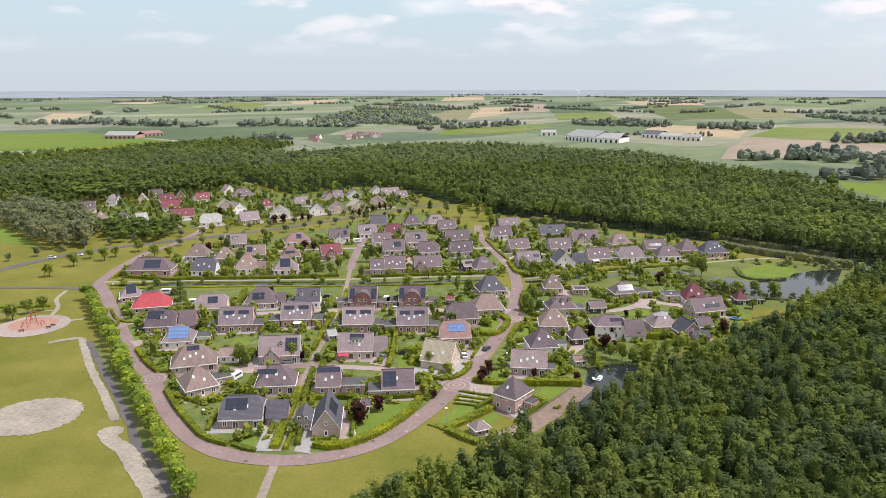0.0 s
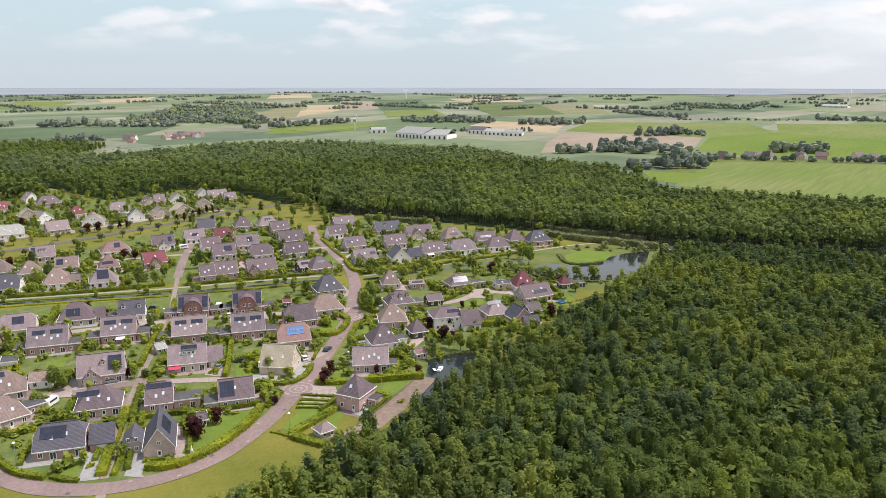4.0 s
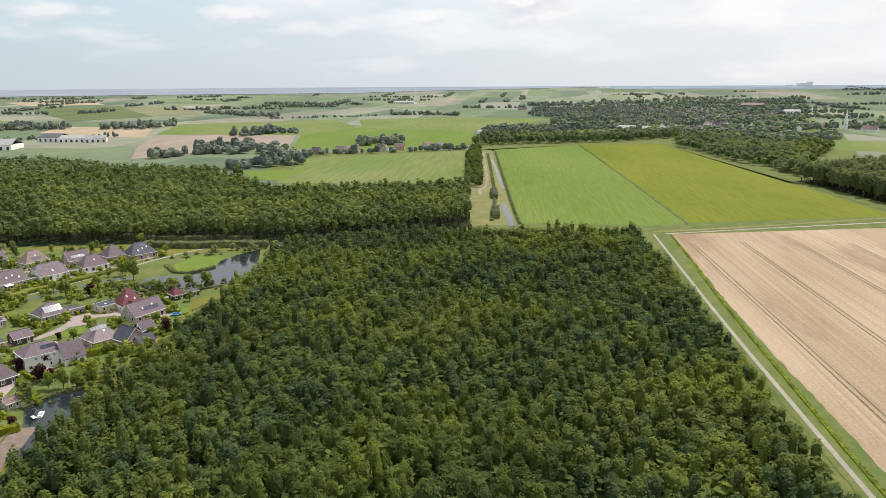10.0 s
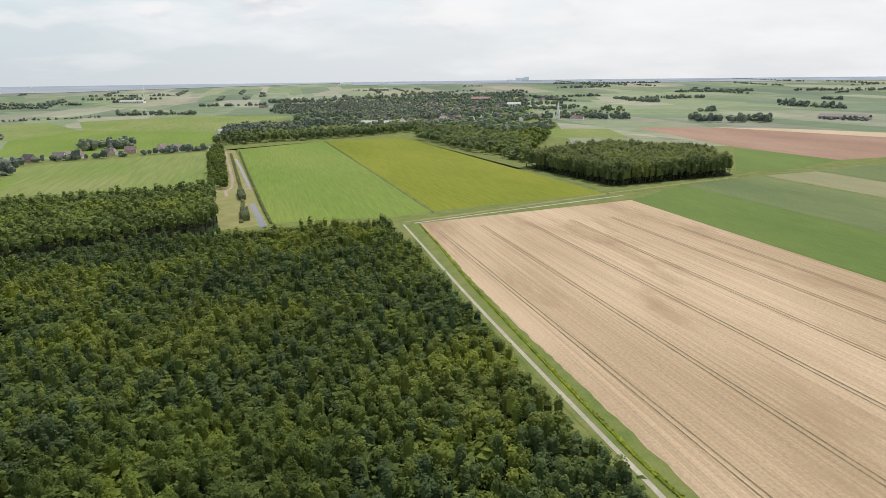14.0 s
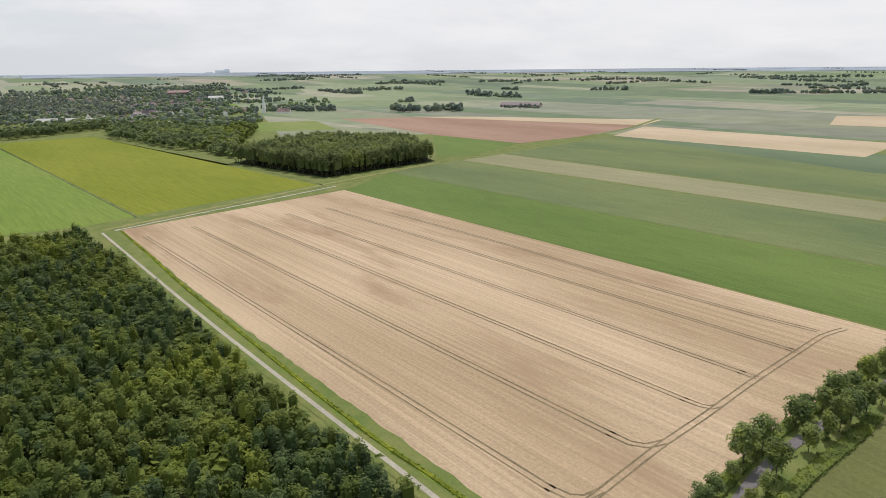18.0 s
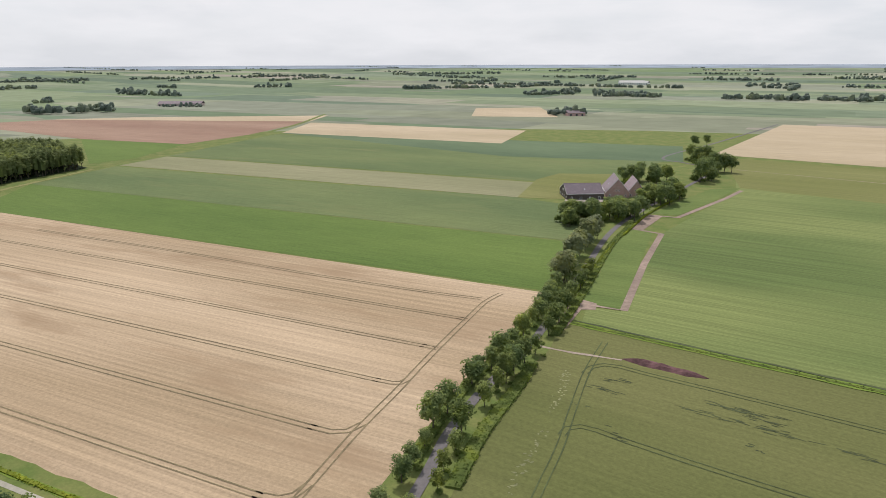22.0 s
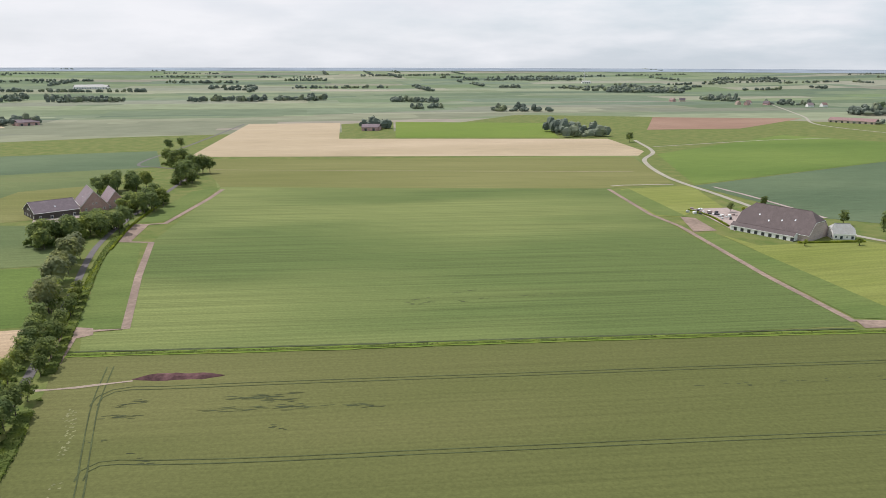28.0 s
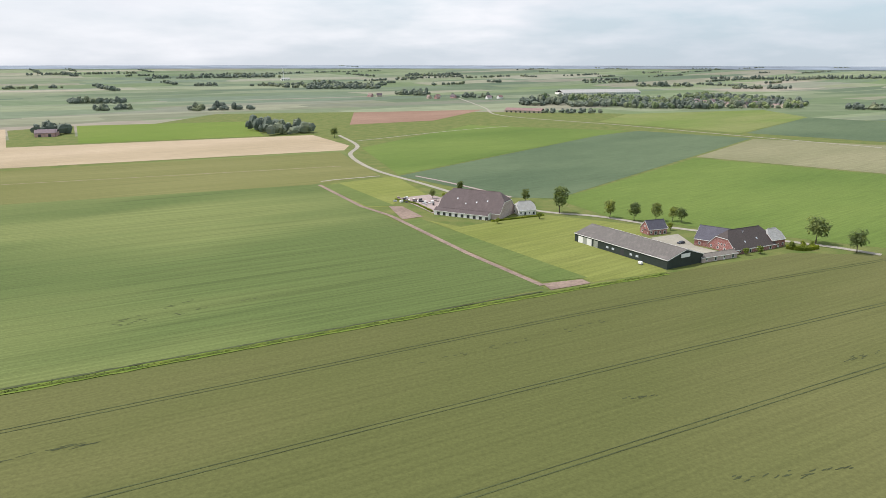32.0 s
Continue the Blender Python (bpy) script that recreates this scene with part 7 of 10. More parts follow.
home((14.6, 193.2), (20.6, 188.4), 9.0, "hip", "pinkb", "dark", 4.6, 9.3, sky=1, storeys=2, label="two-storey pink brick house with a pyramid slate roof", annex=[(4.0, 6.5, 4.0, 2.6, 4.5, "flat")])
home((22.3, 217.4), (33.4, 216.0), 9.0, "gable", "greyb", "grey", 2.8, 7.4, sky=4, chimney=None, annex=[(5.8, 8.5, 4.5, 2.6, 0.5, "flat")])
home((30.8, 234.3), (40.5, 235.4), 10.5, "hip", "white", "dark", 2.8, 8.2, sky=2, annex=[(4.9, 8.5, 4.5, 2.8, 2.5, "flat")])
home((36.9, 257.7), (47.5, 257.0), 10.5, "hip", "greyb", "brown", 2.8, 8.6, sky=2)
home((46.9, 243.7), (52.9, 244.8), 6.5, "hip", "wood", "dark", 2.6, 6.6, name="summer_house", label="dark boarded outbuilding with a pyramid roof")
home((56.6, 250.8), (69.1, 251.3), 9.5, "hip", "white", "dark", 5.0, 8.0, storeys=2, sky=1, panels=(2.0, 0.5, 5, 1), annex=[(4.5, 11.5, 8.5, 2.9, -3.5, "plain")], label="white rendered two-storey villa with a dark hipped roof")
home((43.5, 276.7), (54.9, 278.1), 9.0, "hip", "tanb", "dark", 3.4, 7.8, dorm=[(-3.1, 1.3, "gable"), (0.0, 1.3, "gable"), (3.1, 1.3, "gable")], sky=1, annex=[(5.6, 9.5, 5.5, 3.0, 1.0, "flat")], label="sand brick manor house with three white dormers")
home((46.2, 310.7), (54.4, 310.6), 8.0, "hip", "greyb", "brown", 2.5, 8.2, sky=2)
home((58.8, 307.9), (65.2, 307.9), 6.0, "gable", "brick", "grey", 2.5, 3.2, panels=(0, 0.5, 5, 1), name="garage", label="low brick garage with panels on its roof")
home((61.2, 281.0), (67.5, 281.8), 6.0, "gable", "wood", "dark", 2.4, 4.8, name="barn", label="small dark boarded barn beside the garden")
home((76.0, 300.9), (86.4, 302.6), 9.0, "hip", "greyb", "dark", 2.6, 6.8, sky=1, panels=(0, 0.45, 7, 2), annex=[(5.9, 12.5, 6.0, 2.7, 1.0, "flat")])
home((97.1, 298.3), (103.8, 299.1), 6.0, "gable", "tanb", "blue", 2.6, 3.6, name="garage", sky=1, label="low garage with two pale doors and a blue-black roof")
home((104.0, 292.5), (113.5, 292.5), 9.5, "hip", "white", "maroon", 2.5, 8.8, sky=2)
home((102.1, 274.3), (115.6, 277.9), 9.0, "gable", "greyb", "dark", 2.7, 7.4, sky=2, panels=(1.5, 0.35, 7, 1))
home((80.0, 256.2), (89.8, 257.5), 10.0, "hip", "brick", "grey", 2.8, 7.6, sky=1, panels=(-1.0, 0.75, 6, 1))
home((88.3, 249.4), (96.6, 251.2), 8.0, "gable", "brick", "blue", 2.5, 6.8, turned=True, annex=[(-1.0, 5.2, 4.0, 2.0, -3.6, "plain")])
sheet("terrace", [(88.5, 247.7), (89.3, 252.5), (96.9, 253.7), (96.4, 248.8)], M_PLAY, 0.1, "red-brown paved terrace", "paving")
home((97.8, 257.4), (103.4, 258.7), 6.5, "gable", "wood", "dark", 2.3, 5.2, name="barn", label="small dark boarded barn with a black roof")
home((126.2, 293.2), (130.8, 293.2), 5.5, "hip", "wood", "maroon", 2.3, 5.8, name="summer_house", label="small garden pavilion with a maroon pyramid roof", annex=[(2.8, 9.5, 4.5, 2.2, 0.5, "flat")])
home((8.9, 174.6), (12.8, 176.5), 4.2, "hip", "greyb", "grey", 2.0, 3.9, name="garden_shed", label="small garden shed with a grey roof")
home((44.3, 223.5), (48.2, 224.5), 4.0, "gable", "tanb", "pink", 2.1, 3.4, name="garden_shed", label="small garden shed with a pink-red roof")
# middle rows inside the loop
home((2.5, 265.6), (13.9, 267.6), 10.0, "half", "brick", "dark", 2.8, 8.0)
home((-0.8, 243.9), (10.1, 245.0), 9.0, "half", "brick", "pink", 2.9, 8.2, sky=2, panels=(0.6, 0.55, 6, 2), blue=True, chimney=-3.5)
home((2.4, 220.3), (6.0, 230.2), 10.5, "gable", "tanb", "tan", 2.7, 8.6, turned=True, sky=2, panels=(-1.0, 0.5, 5, 3), label="house with white gables and a pale straw-coloured roof")
for a, b, an in (((-17.4, 257.8), (-5.8, 258.4), 5.5), ((-38.2, 258.6), (-26.6, 259.2), 5.5), ((-63.1, 264.5), (-51.7, 265.2), 5.2), ((-85.4, 258.1), (-73.0, 259.3), 5.6)):
    home(a, b, 10.0, "gable", "brick", "grey", 3.2, 8.8, sky=4, panels=[(-2.8, 0.66, 4, 1), (2.8, 0.66, 4, 1)], annex=[(-10.5, -6.2, 7.0, 2.8, 0.5, "flat"), (6.2, 10.2, 7.0, 2.8, 0.5, "flat")],
         awning=(1.0, "white") if an == 5.2 else None, chimney=0.0, label="pair of red-brown brick semi-detached houses with solar panels")
for a, b in (((-18.4, 288.2), (-7.4, 288.2)), ((-39.5, 287.5), (-28.1, 287.5))):
    pair = home(a, b, 10.0, "gable", "brick", "dark", 3.2, 8.8, panels=[(4.5, 0.5, 2, 3), (-4.5, 0.5, 2, 3)], annex=[(6.5, 11.0, 6.0, 2.7, 2.0, "flat"), (-11.0, -6.5, 6.0, 2.7, 2.0, "flat")], label="pair of red-brown brick houses with an arched front gable")
    arched_gable(pair, 3.5, 3.4, 7.6, -5.7)
home((-61.9, 288.4), (-52.2, 289.1), 9.0, "gable", "white", "blue", 2.9, 7.8, dorm=[(-2.9, 1.5, "gable"), (2.9, 1.5, "gable")], annex=[(-9.0, -5.4, 6.0, 2.6, 2.0, "flat")])
home((-83.5, 287.7), (-70.5, 289.2), 10.0, "hip", "greyb", "dark", 2.5, 8.4, panels=(-1.0, 0.4, 5, 2), sky=1, annex=[(6.6, 10.0, 6.0, 2.5, 2.0, "plain")])
home((-101.2, 278.7), (-89.1, 280.8), 10.0, "half", "cream", "grey", 2.9, 7.8, panels=(0.5, 0.55, 4, 2), label="cream rendered house with a grey hipped roof")
home((-128.0, 280.2), (-113.4, 284.7), 10.0, "hip", "pinkb", "red", 2.7, 7.6, label="brick bungalow with a bright red tiled roof")
home((-139.6, 295.9), (-132.1, 299.2), 9.5, "hip", "brick", "grey", 2.6, 7.6, panels=(0.5, 0.55, 4, 3), annex=[(5.0, 11.5, 6.0, 2.6, 2.5, "flat")])
home((-113.4, 257.5), (-102.3, 258.8), 9.5, "half", "brick", "dark", 2.6, 7.8, dorm=[(1.0, 2.2, "flat")], panels=(-2.0, 0.68, 6, 2), annex=[(6.6, 12.5, 9.0, 2.6, 1.0, "plain")])
home((-100.4, 240.8), (-90.2, 242.5), 10.0, "hip", "white", "grey", 2.6, 7.8, panels=(0.3, 0.48, 7, 3), blue=True, annex=[(6.2, 11.0, 6.0, 2.9, 3.0, "flat")], label="house with a grey hipped roof full of blue solar panels")
home((-88.6, 217.7), (-75.1, 222.0), 10.5, "hip", "greyb", "brown", 2.4, 8.0, sky=4, panels=(0.0, 0.8, 4, 1))
home((-76.0, 227.4), (-69.8, 227.9), 6.5, "gable", "white", "brown", 2.4, 4.6, name="garage", label="white double garage with a brown-grey roof")
home((-62.1, 226.4), (-48.8, 227.8), 9.5, "gable", "greyb", "grey", 3.0, 8.6, panels=(4.0, 0.5, 4, 3), dorm=[(0.6, 1.4, "gable")], annex=[(-5.0, 0.0, 3.5, 3.2, -1.2, "cross")], chimney=-6.0)
home((-36.0, 230.9), (-24.4, 231.4), 9.5, "gable", "greyb", "grey", 2.9, 8.0, dorm=[(0.5, 4.0, "flat")], sky=2, panels=(0.5, 0.8, 5, 1), awning=(-4.0, "red"), annex=[(6.4, 10.8, 7.5, 2.6, 1.5, "garage")], label="grey-roofed house with a flat dormer and a red awning")
home((-23.4, 189.6), (-21.0, 189.9), 3.6, "gable", "wood", "dark", 2.1, 3.6, name="garden_shed", label="small dark garden shed with a glazed front")
home((-41.9, 248.7), (-39.1, 249.9), 5.5, "gable", "greyb", "pale", 2.1, 3.6, name="garden_shed", label="pale garden shed between hedges")
home((12.5, 277.5), (25.4, 279.7), 10.0, "hip", "tanb", "brown", 2.7, 8.0, chimney=3.0)
home((16.7, 304.6), (28.5, 307.2), 10.0, "hip", "greyb", "blue", 2.7, 8.6, sky=2)
# along the canal, north side
home((-157.1, 342.1), (-135.6, 343.1), 10.5, "hip", "brick", "dark", 2.8, 8.2, panels=(1.5, 0.45, 8, 3), chimney=-4.0)
home((-124.8, 341.9), (-113.0, 341.9), 9.0, "half", "white", "blue", 2.4, 8.4, sky=3)
home((-138.6, 372.4), (-126.2, 373.6), 10.0, "hip", "greyb", "brown", 2.7, 8.4, sky=1)
home((-120.6, 367.3), (-111.4, 369.7), 9.0, "hip", "greyb", "brown", 2.7, 8.0, sky=2, annex=[(-9.5, -5.0, 5.0, 2.6, 2.0, "flat")])
home((-125.5, 402.3), (-114.5, 405.1), 9.0, "gable", "greyb", "grey", 2.7, 7.8, dorm=[(0.0, 3.0, "flat")], panels=(-4.2, 0.5, 2, 3))
home((-104.4, 345.1), (-92.7, 347.3), 11.0, "hip", "white", "brown", 2.5, 8.8, sky=2, annex=[(5.0, 9.5, 6.0, 2.5, 0.0, "plain")])
home((-107.0, 376.0), (-96.9, 377.3), 8.5, "gable", "tanb", "brown", 2.7, 7.4, sky=1, panels=(-3.0, 0.5, 3, 2))
home((-85.9, 370.8), (-76.7, 373.3), 9.5, "hip", "white", "pink", 2.6, 8.2, panels=(-0.5, 0.35, 5, 1))
home((-84.3, 342.8), (-72.6, 345.0), 10.5, "hip", "white", "grey", 2.6, 8.4, panels=(0.0, 0.5, 5, 3))
home((-92.1, 406.5), (-78.0, 411.0), 10.0, "hip", "white", "pink", 2.6, 7.6, panels=(1.0, 0.55, 3, 2))
home((-65.0, 374.6), (-54.9, 378.4), 9.0, "gable", "brick", "maroon", 2.9, 7.8, sky=1, annex=[(-3.5, 2.5, 3.0, 2.9, -1.5, "cross")])
home((-67.3, 417.1), (-56.2, 420.2), 8.5, "gable", "white", "dark", 3.0, 7.8, annex=[(-3.0, 2.5, 4.0, 2.9, -1.5, "cross")], panels=(3.5, 0.5, 2, 2))
home((-35.6, 342.6), (-29.0, 343.7), 9.0, "gable", "greyb", "dark", 3.0, 7.4, sky=2)
home((-28.8, 344.8), (-18.7, 346.9), 9.0, "gable", "greyb", "dark", 2.8, 8.2, sky=4)
home((-32.5, 384.9), (-21.1, 387.6), 9.5, "gable", "greyb", "dark", 2.8, 8.2, panels=(2.0, 0.5, 4, 2), sky=1, annex=[(7.5, 11.0, 5.0, 2.8, 0.0, "flat")])
home((-13.9, 348.0), (-0.5, 350.2), 9.0, "gable", "brick", "dark", 2.8, 7.8, sky=2, annex=[(-7.0, -1.0, 3.5, 2.7, -1.5, "cross")])
home((-13.6, 380.8), (-1.8, 383.4), 9.0, "half", "white", "dark", 2.7, 7.8, sky=1)
home((-21.0, 406.2), (-9.2, 409.1), 9.0, "gable", "tanb", "grey", 2.8, 8.2, sky=1, panels=(1.0, 0.5, 3, 2))
home((-39.9, 406.3), (-30.2, 409.2), 9.0, "gable", "white", "dark", 2.7, 7.6, sky=2)
home((-34.7, 429.9), (-24.5, 433.2), 9.0, "half", "brick", "maroon", 2.7, 8.2, sky=1)
home((-51.1, 430.0), (-40.6, 433.3), 9.0, "gable", "white", "grey", 2.8, 8.0, panels=(0.0, 0.4, 4, 1), sky=2)
home((-47.3, 462.1), (-37.0, 463.9), 9.0, "gable", "tanb", "blue", 2.9, 8.0)
home((-25.3, 463.8), (-14.2, 465.7), 9.0, "hip", "greyb", "dark", 2.7, 8.2, sky=1)
home((-10.3, 463.8), (2.8, 467.6), 9.0, "hip", "greyb", "grey", 2.8, 8.0, dorm=[(0.0, 3.2, "flat")])
home((-1.7, 447.0), (8.9, 450.5), 8.5, "gable", "greyb", "dark", 2.8, 7.6, sky=2)
home((2.5, 412.1), (16.3, 415.1), 9.5, "gable", "brick", "dark", 2.8, 8.2, sky=2)
home((5.1, 380.7), (17.0, 383.3), 9.0, "gable", "greyb", "dark", 2.8, 8.0, sky=2)
home((11.0, 349.0), (16.8, 351.3), 7.0, "gable", "wood", "grey", 2.8, 5.5, panels=(0.0, 0.5, 4, 1))
home((16.5, 344.6), (26.9, 347.8), 10.0, "hip", "pinkb", "dark", 2.7, 8.0, panels=(0.0, 0.5, 4, 1))
home((1.5, 293.7), (4.7, 293.7), 4.0, "gable", "wood", "maroon", 2.2, 3.4, name="garden_shed", label="small maroon-roofed garden shed")
# north-east row
home((132.3, 384.1), (142.1, 385.4), 10.0, "hip", "brick", "dark", 2.8, 8.4)
home((142.3, 378.7), (156.4, 380.0), 10.0, "hip", "brick", "blue", 2.8, 8.4, sky=3, panels=(1.0, 0.7, 3, 1))
home((114.7, 389.6), (125.9, 391.0), 8.5, "gable", "greyb", "dark", 2.8, 7.2, sky=1, panels=(-0.5, 0.35, 7, 1))
home((115.3, 371.1), (128.1, 372.3), 9.0, "hip", "white", "dark", 2.6, 7.8, sky=1)
home((94.4, 367.5), (107.7, 369.9), 10.0, "half", "white", "grey", 2.6, 7.8, sky=1, annex=[(7.0, 12.0, 4.0, 2.6, 0.0, "flat")])
home((97.7, 401.1), (109.9, 404.0), 9.0, "hip", "greyb", "brown", 2.6, 8.0, panels=(0.0, 0.3, 5, 1), sky=1)
home((77.7, 365.1), (89.3, 367.5), 9.0, "gable", "greyb", "dark", 2.8, 7.8, sky=3, annex=[(6.3, 10.5, 6.0, 2.7, 0.5, "flat")], awning=(-3.0, "white"))
home((58.7, 358.0), (68.3, 359.1), 11.0, "gable", "white", "blue", 2.6, 7.8, turned=True, annex=[(5.4, 12.0, 7.0, 2.7, 2.0, "plain")])
home((78.0, 413.2), (93.4, 416.3), 9.0, "gable", "tanb", "dark", 2.8, 7.8, sky=1, annex=[(-6.5, 0.5, 3.5, 2.8, -1.6, "cross")])
home((61.1, 429.4), (76.6, 432.6), 9.0, "gable", "tanb", "blue", 2.8, 7.8, sky=2, dorm=[(-2.0, 1.6, "gable")])
home((61.1, 389.9), (72.7, 392.6), 9.0, "gable", "greyb", "dark", 2.8, 7.8, sky=3)
home((39.7, 358.1), (51.1, 360.4), 9.0, "gable", "tanb", "grey", 2.8, 7.6, sky=1, panels=(4.0, 0.5, 3, 1), annex=[(-6.5, -0.5, 3.5, 2.9, -1.5, "cross"), (6.8, 11.0, 5.5, 2.6, 1.0, "flat")])
home((38.2, 390.0), (49.4, 392.8), 9.0, "gable", "greyb", "dark", 2.7, 7.6, panels=(-3.0, 0.5, 4, 1), sky=2)
home((31.8, 424.6), (42.8, 427.8), 9.0, "gable", "white", "dark", 2.8, 7.8, sky=2)
home((37.6, 454.0), (51.2, 457.7), 9.0, "gable", "greyb", "grey", 2.8, 7.6, sky=2)
# villas along the main road and behind it
for a, b, d, kd, wl_, rf, tn in (
        ((-123.5, 501.8), (-110.2, 503.9), 9.0, "gable", "white", "grey", True), ((-113.6, 545.3), (-102.3, 550.5), 9.0, "half", "white", "grey", False), ((-97.7, 515.4), (-87.3, 517.7), 9.0, "gable", "white", "blue", True),
        ((-95.2, 567.0), (-86.1, 572.6), 9.0, "gable", "tanb", "brown", True), ((-88.8, 578.5), (-81.7, 581.4), 9.0, "gable", "greyb", "grey", False), ((-83.1, 520.0), (-70.7, 524.8), 9.0, "gable", "tanb", "brown", True),
        ((-78.9, 584.3), (-67.5, 587.3), 9.0, "gable", "white", "grey", True), ((-69.6, 529.7), (-56.8, 537.2), 9.0, "gable", "tanb", "tan", True), ((-61.3, 605.9), (-50.4, 609.1), 9.0, "gable", "white", "grey", True),
        ((-50.1, 593.2), (-36.2, 599.4), 9.0, "gable", "greyb", "grey", False), ((-55.9, 550.2), (-44.2, 552.8), 9.0, "gable", "tanb", "brown", True), ((-36.8, 578.1), (-28.6, 581.0), 8.0, "gable", "greyb", "grey", False),
        ((-269.7, 521.3), (-259.4, 526.0), 10.0, "gable", "white", "dark", False), ((-266.1, 557.1), (-259.4, 557.0), 8.0, "gable", "white", "grey", True), ((-258.5, 557.0), (-253.4, 559.7), 8.0, "gable", "white", "grey", True),
        ((-243.8, 562.4), (-236.3, 565.1), 9.0, "gable", "tanb", "tan", True), ((-243.6, 585.5), (-233.5, 588.5), 8.0, "gable", "white", "dark", False), ((-224.2, 559.5), (-213.6, 565.0), 9.0, "half", "white", "maroon", False),
        ((-218.4, 579.4), (-212.0, 582.3), 8.0, "gable", "redw", "dark", True), ((-210.4, 528.2), (-197.7, 533.0), 8.0, "gable", "white", "maroon", False), ((-188.7, 489.1), (-175.1, 495.5), 9.0, "gable", "white", "maroon", False),
        ((-196.8, 564.9), (-187.2, 573.3), 9.0, "half", "white", "maroon", False), ((-189.1, 613.4), (-181.6, 620.0), 8.0, "gable", "white", "grey", True), ((-174.4, 588.0), (-158.6, 594.0), 10.0, "hip", "greyb", "dark", False),
        ((-169.8, 532.9), (-159.2, 537.8), 9.0, "gable", "tanb", "tan", True), ((-154.2, 515.7), (-145.9, 525.3), 9.0, "gable", "white", "grey", True), ((-137.6, 532.6), (-128.5, 537.6), 9.0, "hip", "white", "maroon", False),
        ((-162.2, 468.5), (-149.0, 472.4), 10.0, "half", "white", "pale", False), ((-136.7, 476.3), (-125.9, 482.4), 9.0, "gable", "greyb", "grey", False), ((-221.0, 474.8), (-212.0, 478.8), 9.0, "hip", "greyb", "dark", False),
        ((-205.6, 472.7), (-199.9, 476.7), 9.0, "gable", "greyb", "pale", False), ((-238.1, 481.0), (-231.5, 485.1), 9.0, "hip", "greyb", "brown", False), ((-182.3, 464.8), (-177.0, 468.6), 8.0, "hip", "greyb", "brown", False)):
    home(a, b, d, kd, wl_, rf, 2.8, 8.0, turned=tn, sky=1 + (len(FOOT) % 3), far=True)



